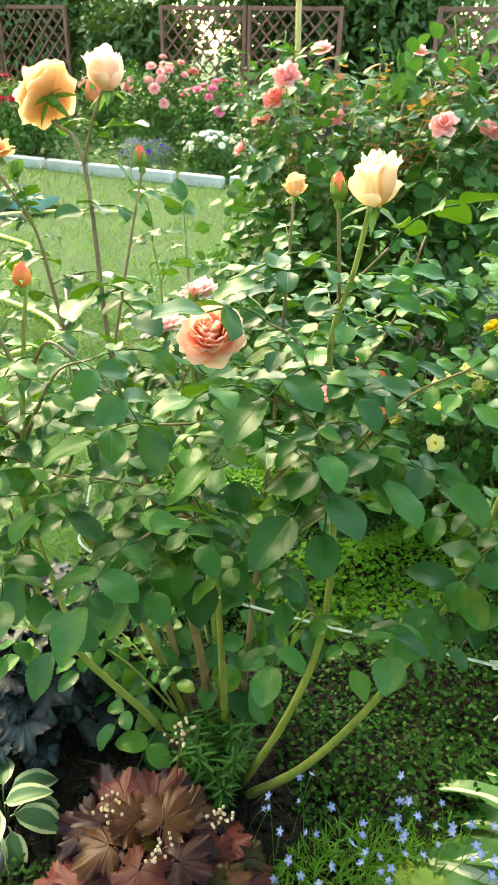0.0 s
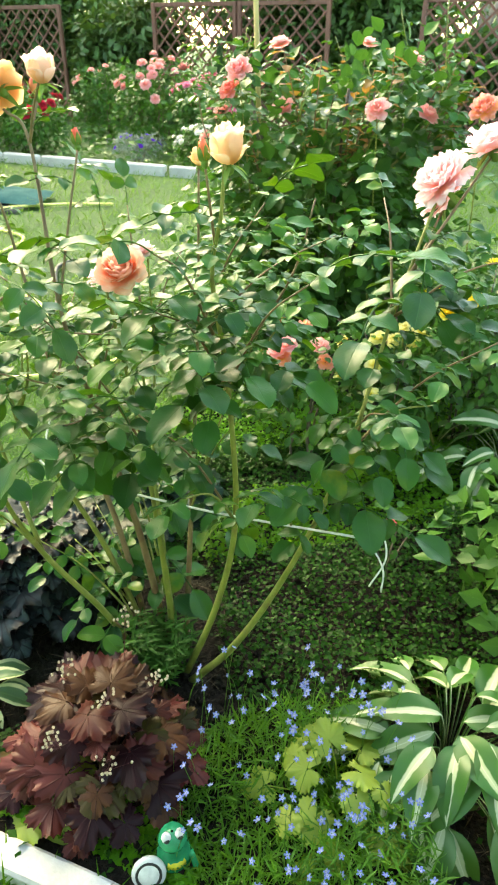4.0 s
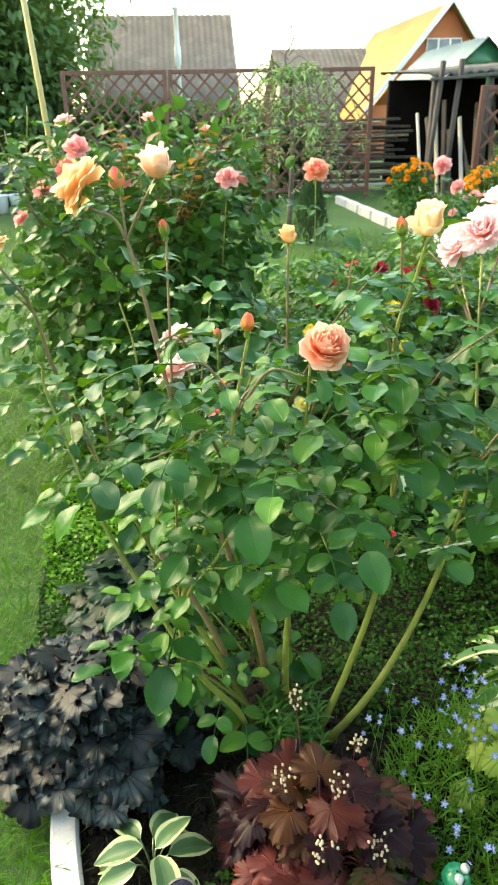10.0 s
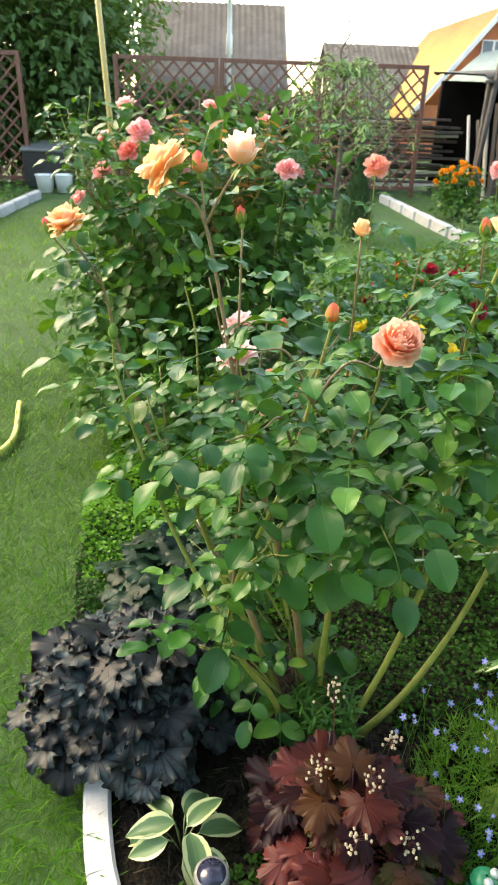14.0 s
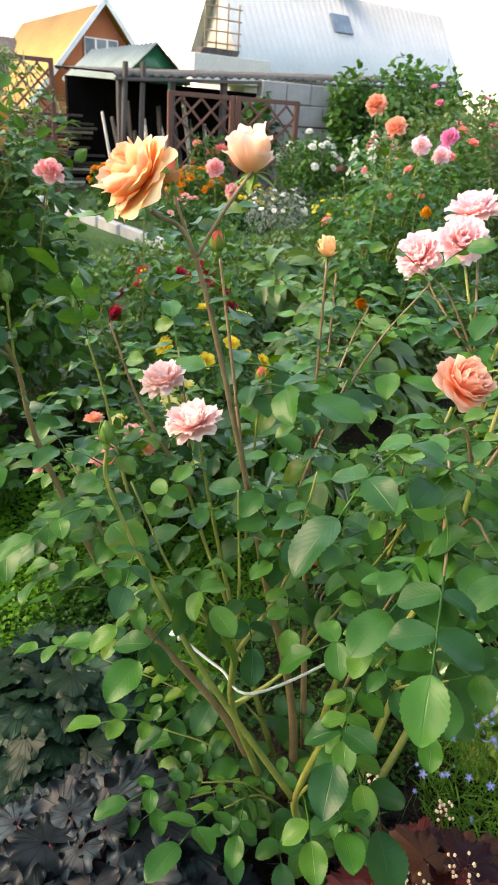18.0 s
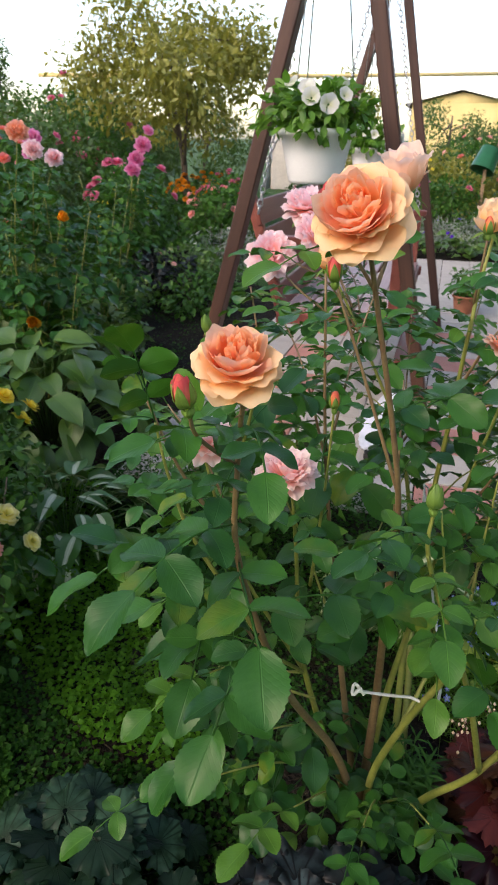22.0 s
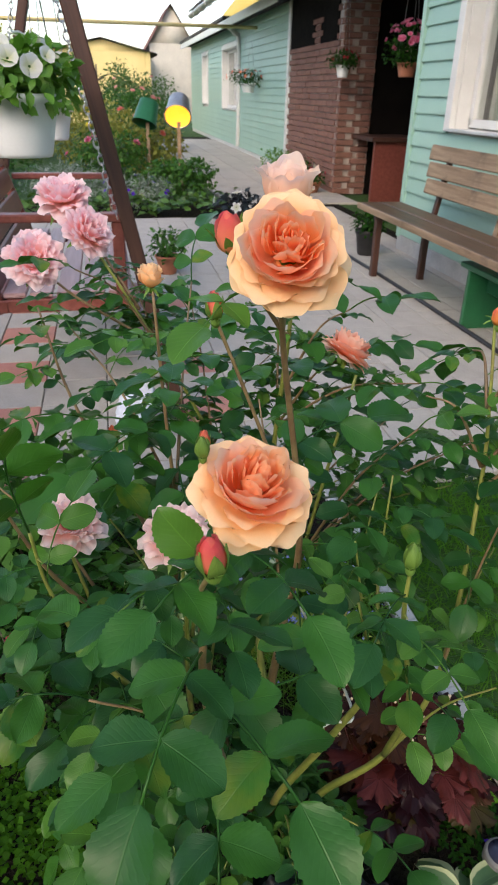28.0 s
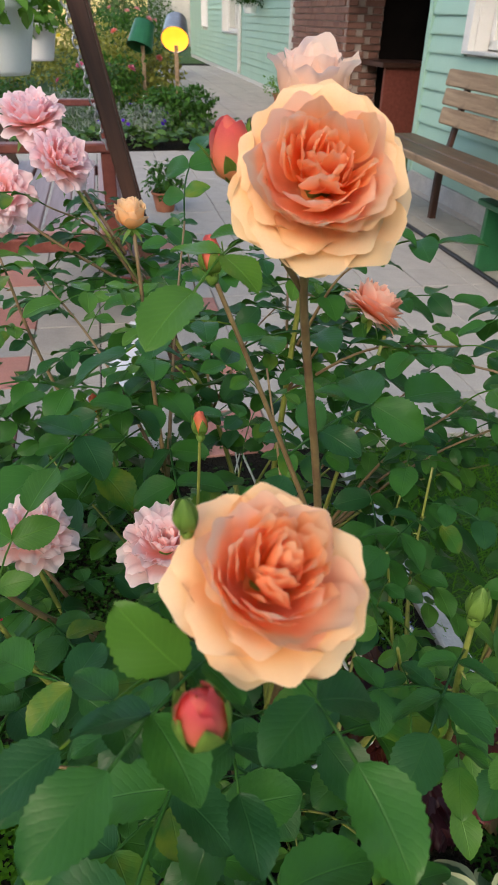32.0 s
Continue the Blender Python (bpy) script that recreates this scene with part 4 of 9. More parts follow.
def bud_petal(start, span, top, puff, lift):
    """A petal wrapped round the bud, its free edge slanting to a soft point."""
    rows, cols = 9, 12
    t, c = np.linspace(0, 1, rows), np.linspace(0, 1, cols)
    z = t[:, None] * (top - 0.10 * np.abs(c * 2 - 1) ** 2)[None]
    r = np.interp(z, BUD_Z, BUD_R) * (puff + 0.10 * c[None]) + lift * np.maximum(0, t[:, None] - 0.7) * (c[None] > 0.75)
    a = start + span * c[None]
    v = np.stack([r * np.cos(a), r * np.sin(a), z], -1).reshape(-1, 3)
    uv = np.stack([np.repeat(c[None], rows, 0), np.repeat(t[:, None], cols, 1)], -1).reshape(-1, 2)
    return v, grid_faces(rows, cols), uv


def bud_sepals(length, spread_out):
    """Five sepals lying on the bud, their tips standing off."""
    rng = np.random.default_rng(int(spread_out) + 3)
    out = []
    for i in range(5):
        t, c = np.linspace(0, 1, 8), np.linspace(-1, 1, 5)
        reach = length * rng.uniform(0.85, 1.1)
        ang = np.radians(spread_out * rng.uniform(0.7, 1.3)) * np.maximum(0, t - 0.15)
        z = reach * t * np.cos(ang)
        r = np.interp(np.clip(z, 0, 1), BUD_Z, BUD_R) * (1.12 if spread_out < 70 else 0.6) + reach * t * np.sin(ang)
        w = (0.19 if spread_out < 20 else 0.14) * np.sin(math.pi * np.clip(t * 0.72 + 0.28, 0, 1)) ** 0.9 + 0.008
        a = i * 1.2566 + 0.2
        x = r[:, None] * math.cos(a) - c[None] * w[:, None] * math.sin(a)
        y = r[:, None] * math.sin(a) + c[None] * w[:, None] * math.cos(a)
        zz = z[:, None] - 0.04 * np.abs(c)[None]
        k = 1 - 0.10 * c[None] ** 2
        v = np.stack([x * k, y * k, zz + 0 * x], -1).reshape(-1, 3)
        uv = np.stack([np.repeat((c * 0.5 + 0.5)[None], 8, 0), np.repeat(t[:, None], 5, 1)], -1).reshape(-1, 2)
        out.append((v, grid_faces(8, 5), uv))
    return join(*out)


def bud(parent, place, axis, size, mat, label, spread_out=15):
    """A pointed bud of size metres, wrapped in its sepals."""
    puff = 1.25 if spread_out >= 30 else 1.0
    body = part("bud", lathe(np.stack([BUD_R * 0.92 * puff, BUD_Z], -1), 12), mat, parent, label, facing(place, axis, size))
    for i in range(4):
        part("petal", bud_petal(i * 2.3, 3.4, 1.0 - 0.05 * i, puff * (0.95 + 0.035 * i), 0.25), mat, body)
    part("calyx", bud_sepals(0.95 if mat is SEPAL else 0.8, spread_out), SEPAL, body, "green sepals")
    part("receptacle", lathe([(0.06, -0.35), (0.15, -0.25), (0.19, -0.1), (0.13, 0.0), (0.16, 0.08)], 10), SEPAL, body)
    return body


# ---- rose foliage ----
def leaflet(length, seed, width=0.72):
    return blade(length, length * width, 24, 4, 0.46, 0.24, 0.12 + 0.09 * (seed % 3), teeth=0.04, wave=0.045, tip=0.01, seed=seed, full=0.64)


def compound(seed, pairs=2, size=0.046):
    """A rose leaf: leaflets in pairs on a stalk and one at its end, along y, facing up."""
    rng = np.random.default_rng(seed)
    stalk = size * (0.9 + 0.75 * pairs)
    n = 8
    t = np.linspace(0, 1, n)
    p = np.stack([0 * t, t * stalk, 0.12 * stalk * np.sin(t * 3) - 0.10 * stalk * t ** 2], -1)
    out = [tube(p, 0.0012, 4)]
    out.append(moved(leaflet(size * rng.uniform(1.15, 1.35), seed), Matrix.Translation(p[-1]) @ pose(0, 0, 0, rng.uniform(-28, -5), rng.uniform(-8, 8), rng.uniform(-8, 8))))
    for k in range(pairs):
        at = p[n - 3 - 3 * k if n - 3 - 3 * k > 0 else 1]
        for side in (-1, 1):
            s = size * (1.0 - 0.16 * k) * rng.uniform(0.9, 1.1)
            out.append(moved(leaflet(s, seed + 7 * k + side), Matrix.Translation(at) @ pose(0, 0, 0, 0, 0, -side * rng.uniform(62, 82)) @ pose(0, 0, 0, rng.uniform(-22, 6), side * rng.uniform(-12, 22), 0)))
    return join(*out)


LEAF_KINDS = [compound(k, pairs) for k, pairs in enumerate((2, 2, 2, 1, 2, 3, 2, 1))]
LEAF_MESHES, YOUNG_LIT_MESHES = [], []
for kind_of in LEAF_KINDS:
    LEAF_MESHES.append(mesh_of("leaf", *kind_of))
    LEAF_MESHES[-1].materials.append(ROSE_LEAF)
    YOUNG_LIT_MESHES.append(mesh_of("leaf", *kind_of))
    YOUNG_LIT_MESHES[-1].materials.append(ROSE_LEAF_YOUNG_LIT)


def thorns(path, rng, gap=0.035, length=0.007):
    out = []
    for i in range(2, len(path) - 2):
        if rng.uniform() < 0.5:
            a = rng.uniform(0, 6.28)
            p = Vector(path[i])
            out.append(tube(np.array([p, p + Vector((math.cos(a) * length, math.sin(a) * length, -0.002))]), [0.0018, 0.0002], 4))
    return out


def rose_bush(name, label, base, canes, shoots, flowers, buds, seed, leaf_step=0.037, leaf_from=0.40, leaf_size=1.0, singles=300, heart=None, bare=None):
    """A rose bush: canes through given places, leaves spiralling up them, flowers and buds at their ends."""
    rng = np.random.default_rng(seed)
    bush = thing(name, Matrix.Translation(base), label, "rose bush")
    off = Vector(base)
    heart = Vector(heart or base)
    spots = []
    for pts, r0, r1, mat in canes + shoots:
        path = smooth_path([Vector(p) - off for p in pts], 7)
        radii = r1 + (r0 - r1) * (1 - np.linspace(0, 1, len(path))) ** 1.7
        pieces = [tube(path, radii, 7)] + (thorns(path, rng) if r0 > 0.003 else [])
        part("cane", join(*pieces), mat, bush)
        gap = np.linalg.norm(np.diff(path, axis=0), axis=1)
        run = np.concatenate([[0], np.cumsum(gap)])
        total = run[-1]
        turn = rng.uniform(0, 6.28)
        at = rng.uniform(0, leaf_step)
        while at < total - 0.025:
            p = np.array([np.interp(at, run, path[:, k]) for k in range(3)])
            high = p[2] + off.z
            if high > (0.12 if (pts, r0, r1, mat) in shoots else leaf_from + 0.06 * (p[1] + off.y < 0.7)):
                turn += 2.4
                away = np.array([math.cos(turn), math.sin(turn), 0.0])
                mid = p + np.array(off) - np.array(heart)
                away += 0.8 * np.array([mid[0], mid[1], 0]) / (np.hypot(mid[0], mid[1]) + 0.05)
                near_end = at > total - 0.16
                away[2] = (rng.uniform(-0.2, 0.2) if high > 0.7 else rng.uniform(-0.55, 0.1)) + (0.15 if near_end else 0)
                # low western leaves often take the pale green to show sky light on them
                spots.append((p, away, rng.uniform(0.75, 1.2) * (0.62 if near_end else 1.0) * leaf_size, rng.uniform() < (0.25 if near_end else 0.45 if high < 0.5 and p[0] + off.x < -0.12 else 0.0)))
            here = p + np.array(off)
            if spots and high < 0.62 and rng.uniform() < (0.55 if here[0] < -0.18 or here[1] < 0.66 else 0.3) and len(canes) > 9:
                spots.pop()
            at += leaf_step * rng.uniform(0.7, 1.3) * (0.62 if at > total - 0.22 else 1.0)
        if (pts, r0, r1, mat) in shoots or r1 == 0.0016 and r0 == 0.004:
            end_way = path[-1] - path[-3]
            spots.append((path[-1], end_way / np.linalg.norm(end_way) + np.array([0, 0, -0.2]), rng.uniform(0.7, 0.95) * leaf_size, rng.uniform() < 0.3))
    hearts = np.array([Vector(f[0]) - off for f in flowers] + [(9.0, 9.0, 9.0)])
    spots = [s for s in spots if min(np.linalg.norm(hearts - s[0] - k * s[1], axis=1).min() for k in (0.0, 0.04, 0.08)) > 0.058]
    if bare:
        spots = [s for s in spots if not bare(Vector(s[0] + 0.05 * s[1]) + off, rng.uniform())]
    order = sorted(rng.permutation(len(spots)), key=lambda i: not spots[i][3])
    rest = []
    for count, i in enumerate(order):
        p, away, size, young = spots[i]
        up = np.array([rng.uniform(-0.25, 0.25), rng.uniform(-0.25, 0.25), 1.0])
        m = frames_of(p[None], away[None], up[None], [size])[0]
        k = rng.integers(len(LEAF_KINDS))
        if count < singles:
            part("leaf", (YOUNG_LIT_MESHES if young else LEAF_MESHES)[k], None, bush, m=Matrix(m.tolist()))
        else:
            rest.append((k, m))
    if rest:
        groups = [spread(LEAF_KINDS[k], [m for j, m in rest if j == k]) for k in sorted({j for j, _ in rest})]
        part("foliage", join(*groups), ROSE_LEAF, bush, "dense dark green rose leaves", kind="stuff")
    for place, axis, size, form, mat, words in flowers:
        bloom(bush, Vector(place) - off, axis, size, form, mat, words, rng)
    for place, axis, size, mat, words, lean in buds:
        bud(bush, Vector(place) - off, axis, size, mat, words, lean)
    return bush


# ---- the peach rose in the middle of the bed ----
BASE = (-0.04, 0.74, 0.0)
G, R = CANE, STEM_RED
FORK = (-0.303, 0.789, 0.577)
main_canes = [
    ([(-0.09, 0.92, 0.55), (-0.10, 0.91, 0.72), (-0.105, 0.906, 0.845)], 0.003, 0.0015, G),
    ([(0.0, 0.69, 0.0), (0.10, 0.655, 0.16), (0.20, 0.64, 0.38), (0.28, 0.66, 0.60), (0.34, 0.74, 0.80), (0.405, 0.822, 0.975)], 0.009, 0.0025, G),
    ([(-0.01, 0.71, 0.0), (0.06, 0.69, 0.22), (0.10, 0.67, 0.45), (0.09, 0.655, 0.72), (0.07, 0.655, 0.88), (0.084, 0.641, 0.967), (0.091, 0.628, 1.035)], 0.008, 0.0025, G),
    ([(-0.04, 0.78, 0.0), (-0.05, 0.76, 0.28), (-0.06, 0.71, 0.58), (-0.08, 0.655, 0.87)], 0.010, 0.0022, G),
    ([(-0.06, 0.79, 0.0), (-0.10, 0.80, 0.30), (-0.17, 0.83, 0.58), (-0.215, 0.85, 0.77), (-0.245, 0.911, 1.02), (-0.288, 0.935, 1.068)], 0.009, 0.0024, R),
    ([(-0.245, 0.911, 1.02), (-0.225, 0.89, 1.07), (-0.204, 0.872, 1.11)], 0.0024, 0.002, R),
    ([(-0.13, 0.77, 0.0), (-0.175, 0.73, 0.16), (-0.265, 0.70, 0.34), (-0.30, 0.66, 0.52), (-0.255, 0.59, 0.76), (-0.235, 0.58, 0.88), (-0.218, 0.575, 0.965)], 0.008, 0.002, G),
    ([(-0.10, 0.80, 0.0), (-0.17, 0.88, 0.28), (-0.29, 0.99, 0.55), (-0.352, 1.055, 0.78), (-0.374, 1.06, 0.9), (-0.42, 1.06, 0.985)], 0.008, 0.0022, R),
    ([(-0.374, 1.06, 0.9), (-0.42, 1.095, 0.95), (-0.445, 1.102, 0.985)], 0.002, 0.0016, R),
    ([(-0.02, 0.79, 0.0), (0.0, 0.84, 0.35), (0.02, 0.88, 0.70), (0.03, 0.896, 0.995)], 0.008, 0.002, R),
    ([(-0.215, 0.85, 0.77), (-0.19, 0.90, 0.92), (-0.173, 0.933, 1.015)], 0.0025, 0.0018, R),
    ([(0.34, 0.74, 0.80), (0.40, 0.85, 0.88), (0.435, 0.905, 0.935)], 0.003, 0.002, R),
    ([(0.36, 0.76, 0.86), (0.43, 0.80, 0.96), (0.476, 0.835, 1.02)], 0.003, 0.002, R),
    ([(-0.05, 0.81, 0.0), (-0.09, 0.92, 0.38), (-0.14, 0.955, 0.65), (-0.158, 0.970, 0.775)], 0.007, 0.002, G),
    ([(-0.09, 0.92, 0.38), (-0.09, 1.03, 0.60), (-0.098, 1.078, 0.79)], 0.004, 0.002, G),
    ([(-0.265, 0.70, 0.34), (-0.36, 0.80, 0.60), (-0.40, 0.885, 0.80), (-0.402, 0.891, 0.865)], 0.005, 0.0018, G),
    ([(0.075, 0.652, 0.93), (0.064, 0.651, 1.03)], 0.0022, 0.0018, R),
    ([(-0.374, 1.06, 0.9), (-0.387, 1.045, 0.978)], 0.0018, 0.0014, G),
    ([(-0.245, 0.911, 1.02), (-0.235, 0.954, 1.085)], 0.0022, 0.0018, R),
    ([(-0.10, 1.02, 0.62), (-0.13, 1.10, 0.76), (-0.145, 1.145, 0.88)], 0.004, 0.0016, R),
    ([(-0.22, 1.0, 0.55), (-0.19, 1.09, 0.70), (-0.185, 1.12, 0.79), (-0.20, 1.133, 0.87)], 0.004, 0.0016, G),
    ([(0.02, 0.88, 0.55), (0.18, 0.95, 0.78), (0.226, 0.976, 0.93)], 0.004, 0.0016, R),
    ([(0.02, 0.88, 0.55), (0.12, 0.90, 0.65), (0.17, 0.903, 0.725)], 0.003, 0.0016, G),
    ([(-0.10, 0.79, 0.0), (-0.17, 0.82, 0.22), (-0.25, 0.82, 0.42), FORK], 0.0078, 0.0045, G),
    ([FORK, (-0.33, 0.83, 0.65), (-0.347, 0.859, 0.705), (-0.36, 0.90, 0.80)], 0.0045, 0.0012, G),
    ([FORK, (-0.285, 0.80, 0.65), (-0.271, 0.82, 0.78)], 0.004, 0.0012, G),
    ([FORK, (-0.27, 0.765, 0.64), (-0.25, 0.752, 0.70), (-0.24, 0.74, 0.82)], 0.0045, 0.0012, G),
    ([(-0.25, 0.82, 0.42), (-0.20, 0.76, 0.50), (-0.15, 0.66, 0.74)], 0.0045, 0.0014, G),
]
def bare_heart(p, luck):
    """The bush is bare low down where its canes fork, and keeps no leaf far outside its crown."""
    for x, y, z in ((-0.156, 0.972, 0.785), (-0.115, 1.07, 0.81)):
        # the two pink blooms stand free on their open side
        v = p - Vector((x, y, z))
        ahead = v.dot(Vector((-0.80, -0.40, 0.44)))
        if 0 < ahead < 0.34 and (v - ahead * Vector((-0.80, -0.40, 0.44))).length < 0.06 + 0.12 * ahead:
            return True
    if math.hypot(p.x + 0.03, p.y - 0.80) > 0.47 and p.z < 0.75:
        return True
    if math.hypot(p.x - 0.02, p.y - 0.80) < 0.25 and 0.32 < p.z < 0.72 and luck < 0.66:
        return True
    return -0.50 < p.x < -0.06 and 0.66 < p.y < 1.0 and 0.36 < p.z < 0.66 and luck < 0.9


# leafy side shoots: where they leave a cane, and where they end
tips = [((-0.265, 0.70, 0.34), (-0.44, 0.66, 0.40)), ((-0.30, 0.66, 0.52), (-0.40, 0.70, 0.64)), ((-0.255, 0.59, 0.76), (-0.36, 0.56, 0.84)),
        ((-0.06, 0.71, 0.58), (-0.12, 0.52, 0.72)), ((0.10, 0.67, 0.45), (0.04, 0.50, 0.62)), ((0.20, 0.64, 0.45), (0.16, 0.52, 0.62)),
((0.28, 0.66, 0.60), (0.30, 0.50, 0.76)), ((0.28, 0.66, 0.60), (0.46, 0.60, 0.82)), ((0.34, 0.74, 0.80), (0.55, 0.72, 0.90)),
        ((0.09, 0.655, 0.72), (0.20, 0.58, 0.90)), ((0.09, 0.655, 0.72), (0.0, 0.58, 0.86)), ((0.02, 0.88, 0.70), (0.14, 0.78, 0.96)), ((0.02, 0.88, 0.70), (0.26, 0.92, 0.88)),
        ((0.0, 0.84, 0.35), (0.14, 0.98, 0.70)), ((-0.10, 1.02, 0.62), (-0.02, 1.12, 0.82)), ((-0.29, 0.99, 0.55), (-0.44, 1.06, 0.66)),
        ((-0.29, 0.99, 0.55), (-0.26, 1.12, 0.72)), ((-0.17, 0.83, 0.58), (-0.34, 0.86, 0.80)), ((-0.215, 0.85, 0.77), (-0.32, 0.80, 0.93)),
        ((-0.15, 0.955, 0.65), (-0.24, 1.04, 0.86)), ((-0.06, 0.71, 0.58), (-0.20, 0.66, 0.84)), ((0.34, 0.74, 0.80), (0.33, 0.88, 0.95)),
        ((-0.10, 0.80, 0.30), (-0.30, 0.84, 0.46)), ((-0.09, 0.92, 0.38), (-0.22, 1.08, 0.52)), ((0.0, 0.84, 0.35), (0.10, 0.72, 0.62)),
        ((-0.17, 0.83, 0.58), (-0.06, 0.80, 0.86)), ((-0.13, 0.78, 0.10), (-0.26, 0.86, 0.24)), ((-0.13, 0.77, 0.12), (-0.30, 0.93, 0.36)), ((0.28, 0.66, 0.60), (0.42, 0.72, 0.66)),
        ((-0.06, 0.71, 0.58), (-0.20, 0.53, 0.79)), ((0.09, 0.655, 0.72), (-0.10, 0.55, 0.84)), ((-0.30, 0.66, 0.52), (-0.31, 0.61, 0.77)), ((-0.30, 0.66, 0.52), (-0.27, 0.55, 0.66)),
        ((-0.06, 0.71, 0.58), (-0.15, 0.50, 0.68)), ((0.10, 0.67, 0.45), (-0.02, 0.52, 0.74)), ((0.07, 0.655, 0.80), (0.0, 0.60, 0.93)), ((-0.265, 0.70, 0.34), (-0.36, 0.62, 0.52)),
        ((-0.09, 0.92, 0.38), (-0.12, 1.10, 0.355)), ((-0.08, 0.86, 0.20), (-0.158, 1.01, 0.33)), ((-0.08, 0.84, 0.14), (-0.199, 1.13, 0.28)), ((-0.12, 0.82, 0.10), (-0.234, 0.96, 0.26)),
        ((-0.12, 0.80, 0.08), (-0.278, 0.866, 0.22)), ((-0.09, 0.92, 0.38), (-0.106, 1.06, 0.42)), ((-0.13, 0.78, 0.10), (-0.308, 0.785, 0.30)), ((-0.09, 0.90, 0.32), (-0.05, 1.08, 0.30)),
        ((-0.235, 0.58, 0.86), (-0.30, 0.60, 0.93)), ((-0.235, 0.58, 0.86), (-0.17, 0.54, 0.91)), ((-0.25, 0.59, 0.79), (-0.32, 0.54, 0.86)), ((-0.25, 0.59, 0.79), (-0.18, 0.63, 0.87))]
side_shoots = []
for a, b in tips:
    if bare_heart(Vector(b), 0.7):
        continue
    mid = (Vector(a) + Vector(b)) / 2 + Vector((0, 0, 0.03))
    side_shoots.append(([a, tuple(mid), b], 0.0028, 0.0012, R if b[2] > 0.7 else G))
ROSE_TONES = (PEACH, PEACH_MID, PEACH_HEART)
main_flowers = [
    ((0.031, 0.897, 0.993), (0.0, 0.0, 1.0), 0.038, "goblet", PEACH, "plump apricot bloom just opening"),
    ((-0.290, 0.944, 1.094), (-0.62, 0.42, 0.50), 0.075, "full", ROSE_TONES, "wide open peach rose bloom with ruffled petals"),
    ((-0.422, 1.065, 1.004), (-0.45, 0.05, 0.80), 0.056, "full", ROSE_TONES, "open apricot rose bloom with a folded heart"),
    ((-0.199, 0.877, 1.107), (-0.1, 0.1, 1.0), 0.064, "goblet", BLUSH_PEACH, "half open blush and apricot bloom"),
    ((0.096, 0.637, 1.032), (-0.05, -0.05, 1.0), 0.066, "goblet", CREAM, "half open pale yellow bloom"),
    ((-0.055, 0.657, 0.888), (-0.12, -0.48, 0.65), 0.064, "full", PINKISH, "salmon pink bloom among the leaves"),
    ((0.408, 0.826, 0.985), (-0.6, -0.25, 0.6), 0.088, "pompon", BLUSH, "full pale pink bloom"),
    ((0.439, 0.909, 0.945), (-0.7, 0.25, 0.55), 0.094, "pompon", BLUSH, "full pale pink bloom"),
    ((0.478, 0.836, 1.03), (-0.3, 0.1, 0.9), 0.094, "pompon", BLUSH, "full pale pink bloom"),
    ((-0.160, 0.974, 0.775), (-0.25, 0.15, 0.95), 0.076, "pompon", FADED, "fading pink bloom with loose petals"),
    ((-0.112, 1.070, 0.800), (-0.3, 0.1, 0.95), 0.066, "pompon", FADED, "fading pink bloom with loose petals"),
]
main_buds = [
    ((-0.105, 0.906, 0.840), (0.05, 0.0, 1.0), 0.024, BUD_ORANGE, "small orange bud low among the leaves", 12),
    ((-0.408, 1.086, 1.028), (-0.1, 0.1, 1.0), 0.013, SEPAL, "small green bud behind the open bloom", 8),
    ((-0.222, 0.574, 0.963), (0.1, 0.1, 1.0), 0.023, BUD_ORANGE, "orange bud about to open", 75),
    ((-0.174, 0.934, 1.016), (-0.1, 0.1, 1.0), 0.027, BUD_RED, "red rose bud with green sepals", 14),
    ((-0.402, 0.891, 0.865), (0.0, 0.0, 1.0), 0.024, SEPAL, "small closed green bud", 8),
    ((-0.446, 1.103, 0.985), (-0.2, 0.2, 1.0), 0.027, BUD_RED, "red bud wrapped in sepals", 10),
    ((0.176, 0.90, 0.722), (0.0, 0.1, 1.0), 0.028, BUD_ORANGE, "small orange bud", 25),
    ((0.064, 0.651, 1.033), (-0.1, 0.1, 1.0), 0.026, BUD_ORANGE, "pink tipped bud in its sepals", 8),
    ((-0.387, 1.045, 0.98), (0.1, 0.1, 1.0), 0.024, SEPAL, "small closed green bud", 8),
    ((-0.235, 0.954, 1.088), (-0.1, 0.3, 1.0), 0.034, BUD_RED, "salmon bud behind the open bloom", 30),
]


main_bush = rose_bush("rose_bush", "tall peach rose bush with glossy leaves, tied with white string", BASE, main_canes, side_shoots, main_flowers, main_buds, 11, heart=(-0.03, 0.78, 0), bare=bare_heart)

# one broad young leaf beside the lower bloom
m = frames_of(np.array([[-0.412, 1.092, 0.968]]) - np.array([BASE]), np.array([[0.25, 0.35, 0.55]]), np.array([[-0.8, 0.55, 0.25]]), [1.0])[0]
part("leaf", leaflet(0.036, 3, 0.74), ROSE_LEAF_YOUNG_LIT, main_bush, "broad yellow green young leaf", Matrix(m.tolist()))

